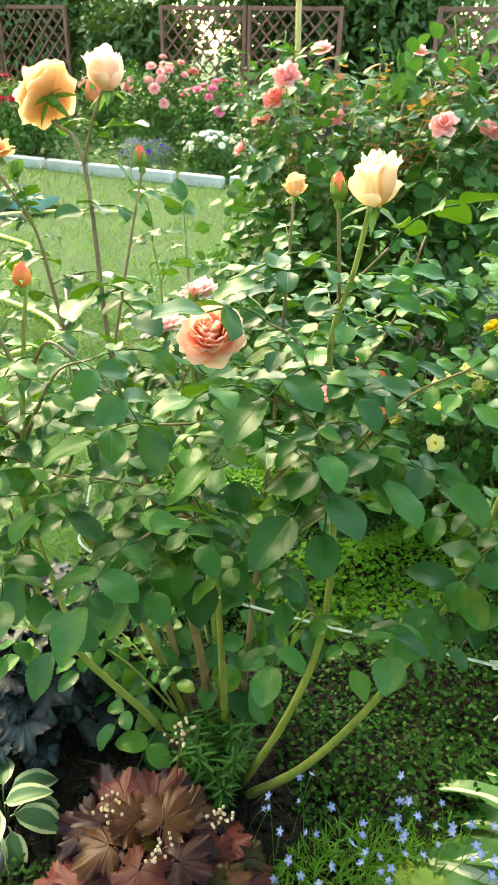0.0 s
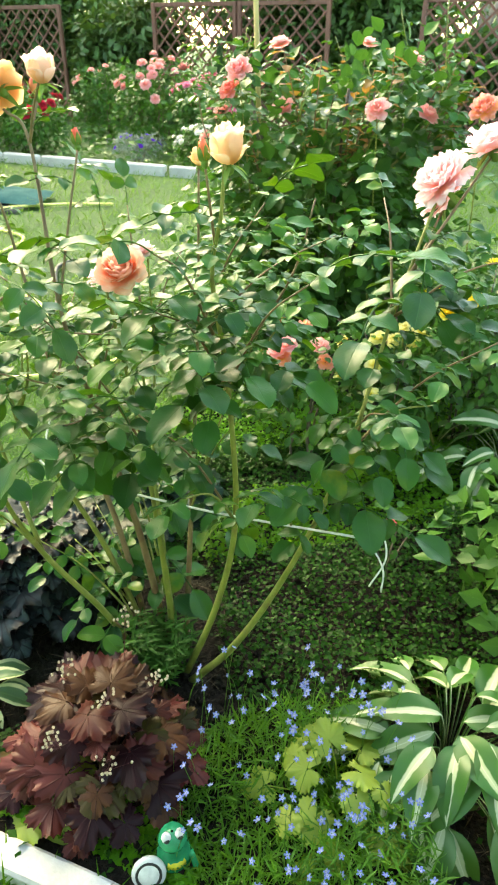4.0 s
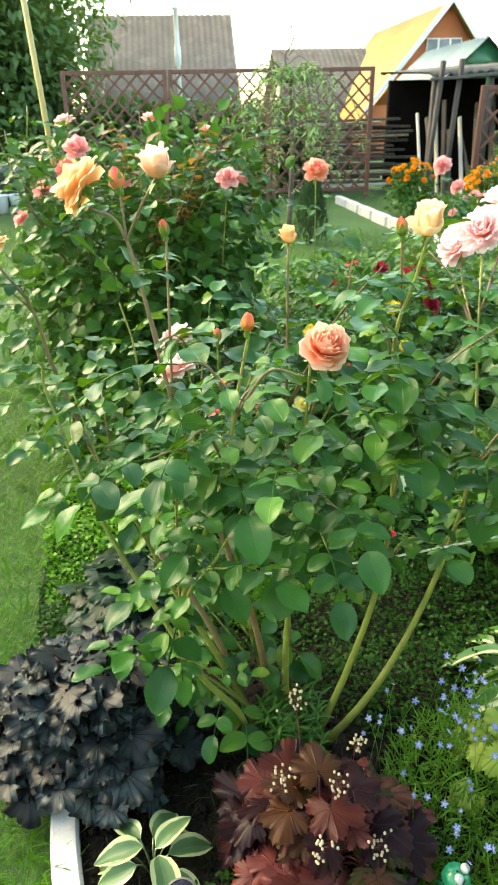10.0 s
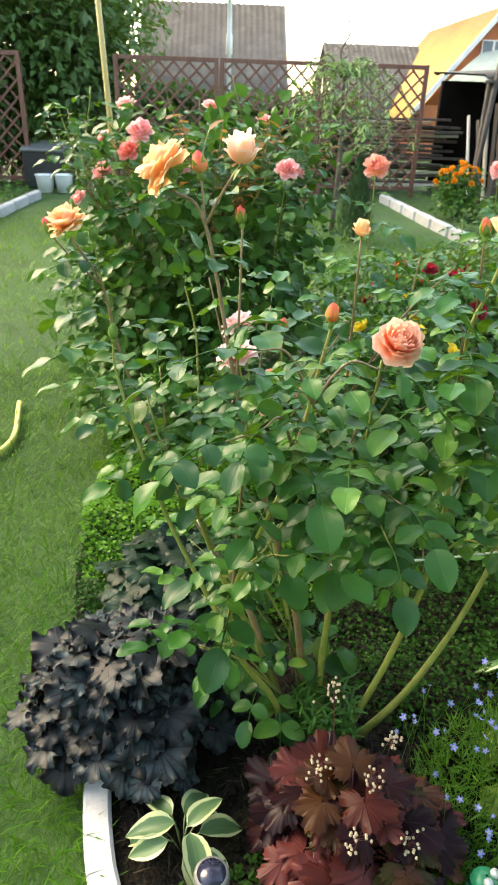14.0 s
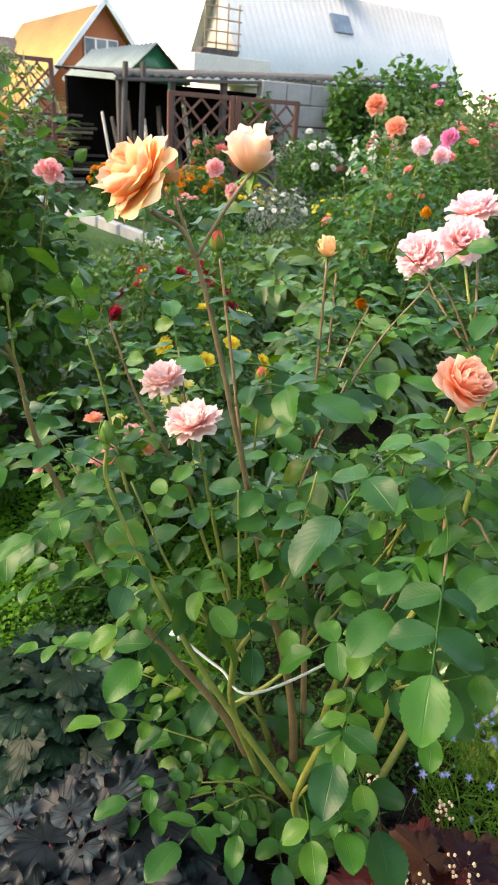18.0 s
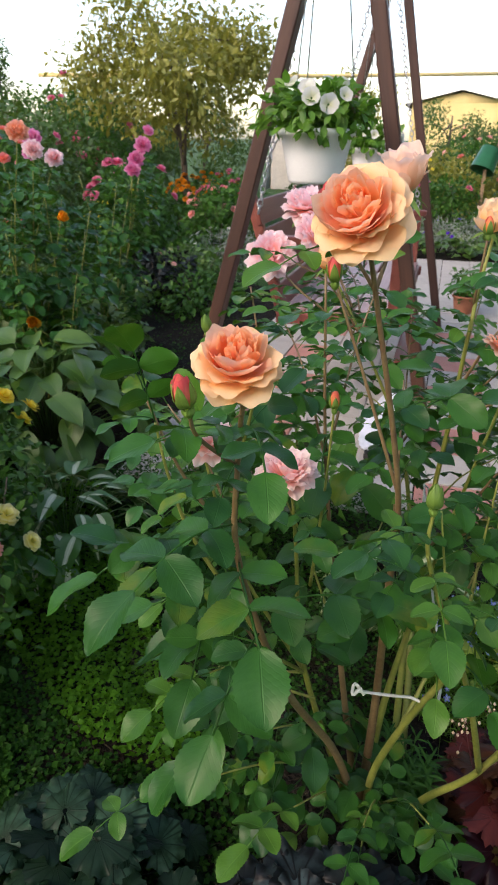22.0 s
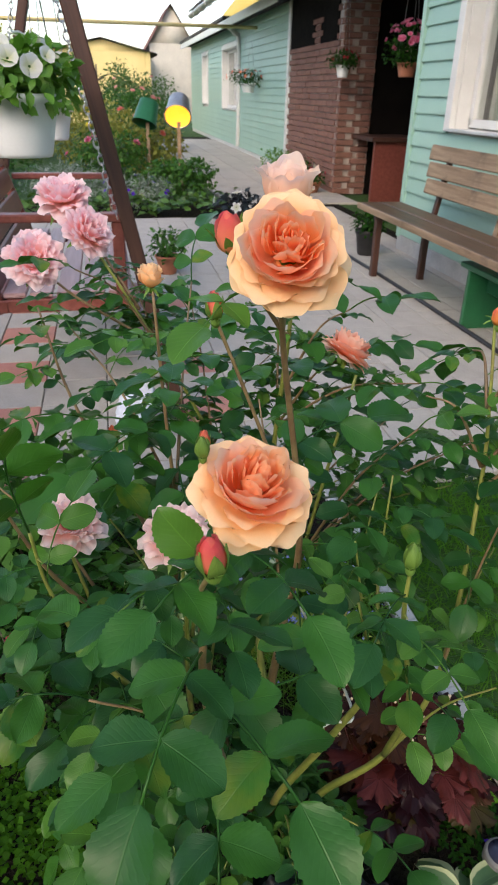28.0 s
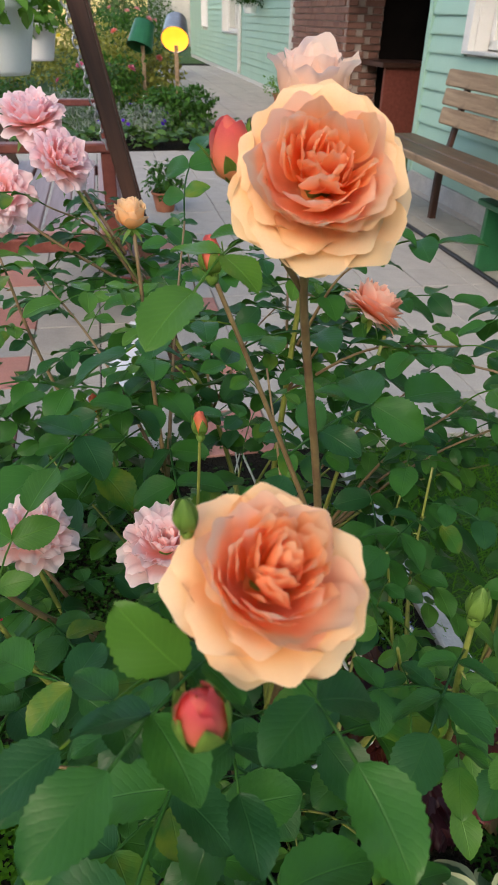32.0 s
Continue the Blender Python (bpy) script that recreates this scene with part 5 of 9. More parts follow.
# ---- leaves and plants of other kinds ----
def frilled_leaf(radius, lobes, depth, frill, cup, seed, teeth=0.07, pleat=0.006):
    """A deeply lobed leaf with toothed, frilled lobes, its stalk at the origin, spreading along +y."""
    rng = np.random.default_rng(seed)
    steps, rings = 84, 8
    a = np.linspace(-2.8, 2.8, steps)
    t = np.linspace(0.04, 1, rings)
    u = (a + 2.8) / 5.6 * lobes
    lobe = np.abs(np.sin(u * math.pi)) ** 0.45
    own = 1 + 0.12 * np.sin(np.floor(np.clip(u, 0, lobes - 0.01)) * 2.1 + seed)
    edge = (1 - depth + depth * lobe) * own * (0.56 + 0.52 * np.cos(a * 0.42)) + teeth * np.where(np.arange(steps) % 3 == 1, 1, -0.5)
    r = t[:, None] * radius * (1 + (edge - 1)[None] * t[:, None] ** 1.5)
    ph = rng.uniform(0, 6.3, 3)
    z = -cup * radius * t[:, None] ** 2 + -0.02 * radius * np.cos(u * 2 * math.pi)[None] * t[:, None] ** 1.5
    z = z + frill * radius * (0.5 * np.sin(a * 4.5 + ph[0])[None] * t[:, None] ** 3 + (np.sin(a * 11 + ph[0]) + 0.7 * np.sin(a * 16 + ph[1]))[None] * t[:, None] ** 6)
    z = z + pleat * radius * np.cos(u * 6 * math.pi)[None] * np.sin(t[:, None] * 9) * t[:, None]
    z = z + 0.12 * radius * np.sin(a * 1.5 + ph[2])[None] * t[:, None] ** 2
    v = np.stack([r * np.sin(a)[None], r * np.cos(a)[None] + 0.15 * radius, z], -1).reshape(-1, 3)
    uv = np.stack([np.repeat((u / lobes)[None], rings, 0), np.repeat(t[:, None], steps, 1)], -1).reshape(-1, 2)
    return v, grid_faces(rings, steps)[:, ::-1], uv


def ruffled_leaf(radius, scallops, frill, cup, seed):
    """A round leaf with a scalloped, ruffled margin and a smooth middle, its stalk at the origin."""
    rng = np.random.default_rng(seed)
    steps, rings = 72, 9
    a = np.linspace(-2.75, 2.75, steps)
    t = np.linspace(0.05, 1, rings) ** 0.8
    ph = rng.uniform(0, 6.3, 5)
    big = np.abs(np.cos(a * scallops * 0.285 + 0.2 * np.sin(ph[0])))
    edge = (0.86 + 0.20 * big ** 0.7 + 0.035 * np.sin(a * 23 + ph[1])) * (0.62 + 0.42 * np.cos(a * 0.42))
    r = t[:, None] * radius * (1 + (edge - 1)[None] * t[:, None] ** 2)
    rim = np.sin(a * 8 + ph[2])[None] * t[:, None] ** 7 + 0.7 * np.sin(a * 13 + ph[3])[None] * t[:, None] ** 10
    z = radius * (-cup * t[:, None] ** 2 + frill * rim + 0.10 * np.sin(a * 1.6 + ph[4])[None] * t[:, None] ** 2)
    v = np.stack([r * np.sin(a)[None], r * np.cos(a)[None] + 0.15 * radius, z], -1).reshape(-1, 3)
    uv = np.stack([np.repeat((a / 5.5 + 0.5)[None], rings, 0), np.repeat(t[:, None], steps, 1)], -1).reshape(-1, 2)
    return v, grid_faces(rings, steps)[:, ::-1], uv


def simple_leaf(length, width, seed=0, fold=0.25, droop=0.2, rows=4):
    return blade(length, width, rows, 2, 0.45, fold, droop, seed=seed)


def rosette(petals, rings, size, lean=(85, 20), width=0.5, seed=1, rows=3, cols=2):
    """A small full flower in one mesh, for blooms that stay far off."""
    rng = np.random.default_rng(seed)
    out = []
    for k in range(rings):
        tilt = lean[0] + (lean[1] - lean[0]) * k / max(1, rings - 1)
        n = max(3, petals - k)
        h = 0.5 * (1 - 0.35 * k / max(1, rings))
        for i in range(n):
            p = petal(0.04, h, width * h * 2, tilt, 30, 0.12, 0.04, 20, rng, rows, cols)
            out.append(moved(p, pose(0, 0, 0, 0, 0, (i + 0.5 * (k % 2)) * 360 / n + rng.uniform(-8, 8)) @ Matrix.Scale(size, 4)))
    return join(*out)


def small_flower(petals, size, width=0.55, lean=75):
    rng = np.random.default_rng(petals)
    p = petal(0.05, 0.5, width, lean, 20, 0.05, 0.02, 20, rng, 3, 2)
    return join(*[moved(p, pose(0, 0, 0, 0, 0, i * 360 / petals) @ Matrix.Scale(size, 4)) for i in range(petals)])


def dome_plant(name, label, category, place, leaf_kinds, material, count, radius, height, seed, size=(0.8, 1.2), stalk=None, low=0.1, lean=0.5, part_label="", outer_size=1.0):
    """A clump of stalked leaves in a dome, each leaf its own piece."""
    rng = np.random.default_rng(seed)
    pl = thing(name, Matrix.Translation(place), label, category)
    meshes = []
    for kd in leaf_kinds:
        meshes.append(mesh_of("leaf", *kd))
        meshes[-1].materials.append(material)
    stalks = []
    for i in range(count):
        f = math.sqrt((i + 0.5) / count)
        a = i * 2.39996 + rng.uniform(-0.3, 0.3)
        r = radius * f * rng.uniform(0.85, 1.1)
        h = height * (low + (1 - low) * math.cos(f * 1.45)) * rng.uniform(0.85, 1.15)
        p = np.array([r * math.cos(a), r * math.sin(a), h])
        b = a + rng.uniform(-0.7, 0.7)
        way = np.array([math.cos(b), math.sin(b), lean * (0.5 - 1.3 * f) + rng.uniform(-0.35, 0.35)])
        up = np.array([math.cos(a) * f * 0.9 + rng.uniform(-0.45, 0.45), math.sin(a) * f * 0.9 + rng.uniform(-0.45, 0.45), 1.0])
        k = rng.uniform(*size) * (1 + (outer_size - 1) * f)
        m = frames_of(p[None], way[None], up[None], [k])[0]
        part("leaf", meshes[rng.integers(len(meshes))], None, pl, part_label, Matrix(m.tolist()))
        stalks.append(tube(np.array([[0.15 * p[0], 0.15 * p[1], 0.0], [0.6 * p[0], 0.6 * p[1], 0.75 * h], p]), 0.0016, 4))
    part("stalk_tuft", join(*stalks), stalk or material, pl, kind="stuff")
    return pl


def leaf_cloud(rng, count, centre, radii, size, leaf, shell=0.55, lean_out=0.6, cut_low=None):
    """Many leaves through an uneven round volume."""
    d = rng.normal(size=(count, 3))
    d /= np.linalg.norm(d, axis=1, keepdims=True)
    r = shell + (1 - shell) * rng.uniform(0, 1, (count, 1)) ** 0.6
    lump = 1 + 0.16 * np.sin(d[:, :1] * 5 + d[:, 2:] * 4 + 1.3) + 0.12 * np.sin(d[:, 1:2] * 7 - d[:, 2:] * 3)
    p = np.array(centre) + d * r * lump * np.array(radii)
    keep = p[:, 2] > (cut_low if cut_low is not None else -1e9)
    p, d = p[keep], d[keep]
    way = d * lean_out + rng.normal(size=d.shape) * 0.5 + np.array([0, 0, -0.15])
    up = d * 0.6 + np.array([0, 0, 0.9]) + rng.normal(size=d.shape) * 0.35
    return spread(leaf, frames_of(p, way, up, rng.uniform(size[0], size[1], len(p))))


def shrub(name, label, category, place, rx, ry, height, leaf, material, count, seed, size=(0.8, 1.2), stems=5, stem_mat=None, flowers=(), lumps=4, base=0.12, bark_r=0.012, group=""):
    """A leafy shrub: stems, lumpy foliage, and flowers set on its outside: (mesh, material, count, size, from, label)."""
    rng = np.random.default_rng(seed)
    sh = thing(name, Matrix.Translation(place), label, category, group)
    for i in range(stems):
        a = i * 6.283 / stems + rng.uniform(-0.4, 0.4)
        top = np.array([math.cos(a) * rx * 0.6, math.sin(a) * ry * 0.6, height * rng.uniform(0.7, 0.95)])
        path = smooth_path([(0.04 * math.cos(a), 0.04 * math.sin(a), 0), tuple(top * [0.45, 0.45, 0.45]), tuple(top)], 4)
        part("stem", tube(path, np.linspace(bark_r, bark_r * 0.35, len(path)), 5), stem_mat or BARK, sh)
    clouds = [leaf_cloud(rng, int(count * 0.55), (0, 0, height * 0.52), (rx, ry, height * 0.5), size, leaf, 0.45, cut_low=base)]
    for i in range(lumps):
        a = i * 6.283 / lumps + rng.uniform(-0.5, 0.5)
        c = (math.cos(a) * rx * 0.55, math.sin(a) * ry * 0.55, height * rng.uniform(0.4, 0.85))
        clouds.append(leaf_cloud(rng, int(count * 0.45 / lumps), c, (rx * 0.55, ry * 0.55, height * 0.28), size, leaf, 0.4, cut_low=base))
    part("foliage", join(*clouds), material, sh, kind="stuff")
    for piece, mat, n, fsize, low, words in flowers:
        me = mesh_of("flower", *piece)
        me.materials.append(mat)
        for i in range(n):
            d = rng.normal(size=3)
            d[2] = abs(d[2]) * 0.9 + low
            d /= np.linalg.norm(d)
            p = np.array([0, 0, height * 0.52]) + d * np.array([rx, ry, height * 0.5]) * rng.uniform(0.95, 1.12)
            part("flower", me, None, sh, words, facing(p, d + np.array([0, 0, 0.4]), fsize * rng.uniform(0.8, 1.15), rng.uniform(0, 360)))
    return sh


def tree(name, label, place, height, crown, leaf, material, count, seed, trunk_r=0.07, trunk_to=0.45, limbs=7, size=(0.8, 1.3), crown_z=None, droop=0.0, lumps=12):
    """A tree: tapered trunk, limbs, and a crown of many leaf clumps with gaps between them."""
    rng = np.random.default_rng(seed)
    tr = thing(name, Matrix.Translation(place), label, "tree")
    rx, ry, rz = crown
    cz = crown_z if crown_z else height - rz
    path = smooth_path([(0, 0, -0.05), (rng.uniform(-0.1, 0.1), rng.uniform(-0.1, 0.1), height * 0.3), (rng.uniform(-0.2, 0.2), rng.uniform(-0.2, 0.2), height * 0.75)], 5)
    part("trunk", tube(path, np.linspace(trunk_r, trunk_r * 0.3, len(path)), 9), BARK, tr)
    clouds = []
    for i in range(lumps):
        d = rng.normal(size=3)
        d /= np.linalg.norm(d)
        c = np.array([0, 0, cz]) + d * np.array(crown) * rng.uniform(0.55, 0.85)
        if i < limbs:
            s = path[rng.integers(5, len(path))]
            limb = smooth_path([tuple(s), tuple((s + c) / 2 + [0, 0, 0.1 * height * 0.3]), tuple(c)], 4)
            part("limb", tube(limb, np.linspace(trunk_r * 0.4, trunk_r * 0.08, len(limb)), 6), BARK, tr)
        k = rng.uniform(0.3, 0.5)
        clouds.append(leaf_cloud(rng, int(count / lumps), c, (rx * k, ry * k, rz * k * (1 + droop)), size, leaf, 0.2, 0.5))
    part("crown", join(*clouds), material, tr, kind="stuff")
    return tr


def conifer(name, label, place, height, radius, material, count, seed):
    """A small clipped conifer of upright sprays."""
    rng = np.random.default_rng(seed)
    th = thing(name, Matrix.Translation(place), label, "conifer")
    part("trunk", tube([(0, 0, 0), (0, 0, height * 0.6)], [0.02, 0.008], 6), BARK, th)
    f = rng.uniform(0, 1, count) ** 0.8
    a = rng.uniform(0, 6.283, count)
    r = radius * (1 - f) ** 0.8 * rng.uniform(0.55, 1.05, count)
    p = np.stack([r * np.cos(a), r * np.sin(a), 0.03 + f * (height - 0.05)], -1)
    way = np.stack([np.cos(a) * 0.5, np.sin(a) * 0.5, np.ones(count)], -1) + rng.normal(size=(count, 3)) * 0.25
    up = np.stack([np.cos(a), np.sin(a), np.zeros(count)], -1)
    part("foliage", spread(simple_leaf(0.05, 0.014), frames_of(p, way, up, rng.uniform(0.7, 1.3, count))), material, th, kind="stuff")
    return th


def carpet(name, label, category, inside, box, leaf, material, count, heights, seed, size=(0.7, 1.3), flat=0.6, rise=(-0.3, 0.5)):
    """Low leaves over a stretch of ground, where inside(x, y) holds."""
    rng = np.random.default_rng(seed)
    x, y = rng.uniform(box[0], box[1], count), rng.uniform(box[2], box[3], count)
    ok = inside(x, y)
    x, y = x[ok], y[ok]
    k = len(x)
    hump = 0.5 + 0.5 * np.sin(x * 9 + 2 * np.sin(y * 7)) * np.sin(y * 11 + 1)
    z = heights[0] + (heights[1] - heights[0]) * hump * rng.uniform(0.2, 1, k)
    a = rng.uniform(0, 6.283, k)
    way = np.stack([np.cos(a), np.sin(a), rng.uniform(*rise, k)], -1)
    up = np.stack([rng.normal(size=k) * (1 - flat), rng.normal(size=k) * (1 - flat), np.ones(k)], -1)
    return stuff(name, spread(leaf, frames_of(np.stack([x, y, z], -1), way, up, rng.uniform(size[0], size[1], k))), material, label, category)


def inside_outline(outline):
    q = np.array(outline)

    def test(x, y):
        hit = np.zeros(len(x), bool)
        for (x0, y0), (x1, y1) in zip(q, np.roll(q, -1, 0)):
            cross = ((y0 > y) != (y1 > y)) & (x < (x1 - x0) * (y - y0) / ((y1 - y0) or 1e-9) + x0)
            hit ^= cross
        return hit
    return test


HEU_DARK = leafy("dark_coral_bells_leaf", (0.003, 0.005, 0.006), (0.008, 0.009, 0.011), vein=(0.005, 0.004, 0.006), rough=0.42, thin=0.03, palmate=9, glow=(0.12, 0.02, 0.04), spec=0.18, silver=(0.038, 0.064, 0.070), relief=0.3)
HEU_STALK = surface("coral_bells_stalk", (0.06, 0.010, 0.014), (0.14, 0.03, 0.03), scale=40, rough=0.5)
TINY_BUD = surface("tiny_bud", (0.55, 0.42, 0.28), (0.70, 0.58, 0.42), scale=300, rough=0.6)
HEU_RED = leafy("red_coral_bells_leaf", (0.020, 0.004, 0.006), (0.16, 0.05, 0.03), vein=(0.028, 0.005, 0.008), rough=0.42, thin=0.05, spec=0.15, palmate=5, glow=(0.35, 0.08, 0.03), relief=0.8, tones=((0.0578, 0.0095, 0.0061), (0.0122, 0.0027, 0.0041), (0.0510, 0.0204, 0.0068), (0.0190, 0.0027, 0.0041), (0.1020, 0.0231, 0.0204), (0.0408, 0.0340, 0.0068), (0.0680, 0.0245, 0.0082), (0.0109, 0.0027, 0.0048), (0.0578, 0.0109, 0.0082)))
HEU_GREEN = leafy("silver_coral_bells_leaf", (0.004, 0.014, 0.007), (0.007, 0.022, 0.009), vein=(0.002, 0.008, 0.004), rough=0.40, thin=0.05, palmate=11, spec=0.12, silver=(0.026, 0.066, 0.040), relief=0.4)
HEU_LIME = leafy("lime_coral_bells_leaf", (0.16, 0.24, 0.03), (0.30, 0.38, 0.05), rough=0.5, thin=0.3, palmate=7, vein=(0.2, 0.28, 0.05))
HOSTA_EDGE = leafy("edged_hosta_leaf", (0.045, 0.11, 0.045), (0.08, 0.16, 0.06), edge=(0.45, 0.50, 0.26), edge_at=0.62, veins=0.5, rough=0.45, thin=0.2)
HOSTA_WHITE = leafy("white_hearted_hosta_leaf", (0.42, 0.48, 0.26), (0.55, 0.58, 0.38), edge=(0.03, 0.125, 0.015), edge_at=0.20, veins=0.5, rough=0.4, thin=0.22, glow=(0.3, 0.4, 0.1))
HOSTA_GREEN = leafy("hosta_leaf", (0.03, 0.095, 0.015), (0.085, 0.175, 0.03), veins=0.5, rough=0.42, thin=0.22)
CLOVER = leafy("clover_leaf", (0.03, 0.13, 0.005), (0.095, 0.29, 0.010), spec=0.2, rough=0.5, thin=0.35, veins=1.0, glow=(0.28, 0.5, 0.04))
# brighter copy of the ground cover: backlight is put into its colour
BACKLIT_COVER = leafy("backlit_groundcover_leaf", (0.014, 0.065, 0.005), (0.055, 0.175, 0.010), spec=0.1, rough=0.5, thin=0.42, veins=2.0, glow=(0.30, 0.62, 0.03))
# darkened evenly, partly for the shade under the rose bush
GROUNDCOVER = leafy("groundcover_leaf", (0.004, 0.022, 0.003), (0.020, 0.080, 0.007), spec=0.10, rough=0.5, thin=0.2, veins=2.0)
FINE_GREEN = leafy("fine_leaf", (0.030, 0.115, 0.010), (0.10, 0.24, 0.018), rough=0.5, thin=0.3, veins=0.5)
SHRUB_LEAF = leafy("shrub_leaf", (0.014, 0.062, 0.012), (0.060, 0.160, 0.022), spec=0.18, rough=0.42, thin=0.22, veins=4.0)
SHRUB_TINT = leafy("tinted_shrub_leaf", (0.16, 0.07, 0.02), (0.30, 0.16, 0.03), rough=0.5, thin=0.3, veins=4.0)
TREE_LEAF = leafy("tree_leaf", (0.028, 0.075, 0.018), (0.07, 0.15, 0.03), rough=0.5, thin=0.25, veins=2.0, glow=(0.2, 0.3, 0.03))
TREE_YELLOW = leafy("yellowing_tree_leaf", (0.12, 0.16, 0.025), (0.28, 0.27, 0.05), rough=0.5, thin=0.35, veins=2.0, glow=(0.5, 0.45, 0.06))
CONIFER = leafy("conifer_spray", (0.02, 0.055, 0.018), (0.05, 0.11, 0.03), rough=0.6, thin=0.1, veins=0.5)
LARCH = leafy("larch_needle", (0.13, 0.25, 0.08), (0.24, 0.38, 0.13), rough=0.6, thin=0.2, veins=0.5)
GREY_HERB = leafy("grey_herb_leaf", (0.14, 0.18, 0.15), (0.22, 0.27, 0.22), rough=0.7, thin=0.1, veins=0.5)
BLUE_FLOWER = petal_mat("blue_petal", (0.5, 0.52, 0.8), (0.20, 0.26, 0.72), (0.26, 0.34, 0.80))
VIOLET_FLOWER = petal_mat("violet_petal", (0.12, 0.02, 0.5), (0.08, 0.01, 0.5), (0.14, 0.03, 0.6))
CORAL = petal_mat("coral_petal", (0.85, 0.30, 0.12), (0.85, 0.22, 0.18), (0.84, 0.34, 0.32))
CORAL_ROSE = petal_mat("coral_rose_petal", (0.88, 0.32, 0.11), (0.90, 0.40, 0.23), (0.92, 0.50, 0.36))
MAGENTA_PETAL = petal_mat("magenta_petal", (0.75, 0.12, 0.30), (0.80, 0.20, 0.44), (0.85, 0.38, 0.58))
HOTPINK = petal_mat("hot_pink_petal", (0.72, 0.10, 0.22), (0.78, 0.16, 0.32), (0.82, 0.35, 0.46))
ROSEPINK = petal_mat("rose_pink_petal", (0.88, 0.46, 0.34), (0.91, 0.38, 0.38), (0.93, 0.58, 0.56))
APRICOT_PINK = petal_mat("pink_edged_apricot_petal", (0.92, 0.55, 0.14), (0.93, 0.44, 0.24), (0.92, 0.42, 0.40))
CRIMSON = petal_mat("crimson_petal", (0.28, 0.01, 0.02), (0.42, 0.015, 0.04), (0.5, 0.03, 0.06))
ORANGE = petal_mat("orange_petal", (0.70, 0.20, 0.01), (0.82, 0.30, 0.015), (0.85, 0.40, 0.03))
YELLOW = petal_mat("yellow_petal", (0.75, 0.50, 0.03), (0.84, 0.66, 0.05), (0.85, 0.72, 0.12))
PALE_YELLOW = petal_mat("pale_yellow_petal", (0.80, 0.72, 0.15), (0.86, 0.80, 0.28), (0.88, 0.84, 0.46))
WHITE_PETAL = petal_mat("white_petal", (0.70, 0.72, 0.5), (0.82, 0.82, 0.76), (0.86, 0.86, 0.84))

FL_ROSE = rosette(6, 4, 1.0, seed=2)
FL_BALL = rosette(9, 4, 1.0, lean=(95, 25), width=0.4, seed=4)
FL_DAISY = small_flower(9, 1.0, 0.26, 85)
FL_FIVE = small_flower(5, 1.0, 0.42, 72)
L_OVATE = simple_leaf(0.05, 0.034, 1, rows=3)
L_BIG = blade(0.075, 0.06, 5, 4, 0.4, 0.2, 0.15, wave=0.06, seed=4)
L_FINE = simple_leaf(0.045, 0.009, 2)
L_TREE = blade(0.12, 0.062, 3, 2, 0.45, 0.25, 0.2, seed=3)

# ---- plants in the near bed ----
HEU_KINDS = [ruffled_leaf(0.052, 9, 0.17, 0.10, k) for k in range(5)]
dark_bells = dome_plant("coral_bells", "dark purple coral bells with ruffled metallic leaves", "coral bells", (-0.41, 0.93, 0.0), HEU_KINDS, HEU_DARK, 140, 0.20, 0.215, 21, (0.6, 1.2), low=0.25, lean=0.3, stalk=HEU_STALK)
RED_KINDS = [frilled_leaf(0.055, 5, 0.46, 0.07, 0.16, k + 8) for k in range(5)]
red_bells = dome_plant("coral_bells", "brown red coral bells with maple shaped leaves", "coral bells", (-0.135, 0.505, 0.0), RED_KINDS, HEU_RED, 80, 0.16, 0.165, 22, (0.45, 1.1), low=0.2, lean=0.3, stalk=HEU_STALK)
dome_plant("coral_bells", "green coral bells with silvery veined leaves", "coral bells", (-0.17, 1.30, 0.0), [ruffled_leaf(0.048, 11, 0.06, 0.12, k + 20) for k in range(4)], HEU_GREEN, 80, 0.19, 0.13, 23, (0.6, 1.2), low=0.25)
dome_plant("coral_bells", "small yellow green coral bells at the rim", "coral bells", (-0.20, 0.42, 0.0), [frilled_leaf(0.035, 5, 0.3, 0.07, 0.2, k + 30) for k in range(2)], HEU_LIME, 12, 0.075, 0.07, 24)
dome_plant("coral_bells", "lime green coral bells among the lobelia", "coral bells", (0.30, 0.44, 0.0), [frilled_leaf(0.042, 5, 0.28, 0.06, 0.15, k + 35) for k in range(3)], HEU_LIME, 22, 0.15, 0.12, 25, (0.6, 1.0))
HOSTA_KINDS = [blade(0.085, 0.045, 9, 6, 0.4, 0.35, 0.35, wave=0.04, seed=k) for k in range(3)]
dome_plant("hosta", "small hosta with cream edged leaves", "hosta", (-0.405, 0.615, 0.01), HOSTA_KINDS, HOSTA_EDGE, 11, 0.045, 0.075, 26, (0.8, 1.15), low=0.4, lean=0.7)
BIG_HOSTA = [blade(0.105, 0.056, 11, 6, 0.4, 0.3, 0.5, wave=0.06, seed=k + 3) for k in range(3)]
dome_plant("hosta", "hosta with white hearted green leaves", "hosta", (0.50, 0.52, 0.0), BIG_HOSTA, HOSTA_WHITE, 64, 0.18, 0.15, 27, (0.75, 1.2), low=0.3, lean=0.5)
dome_plant("hosta", "hosta with white streaked leaves beside the path", "hosta", tuple(plan(-4.2, 3.3)), BIG_HOSTA, HOSTA_WHITE, 70, 0.26, 0.2, 28, (0.8, 1.3), low=0.3, lean=0.8)
PLAIN_HOSTA = [blade(0.15, 0.095, 9, 6, 0.38, 0.25, 0.4, wave=0.05, seed=k + 6) for k in range(3)]
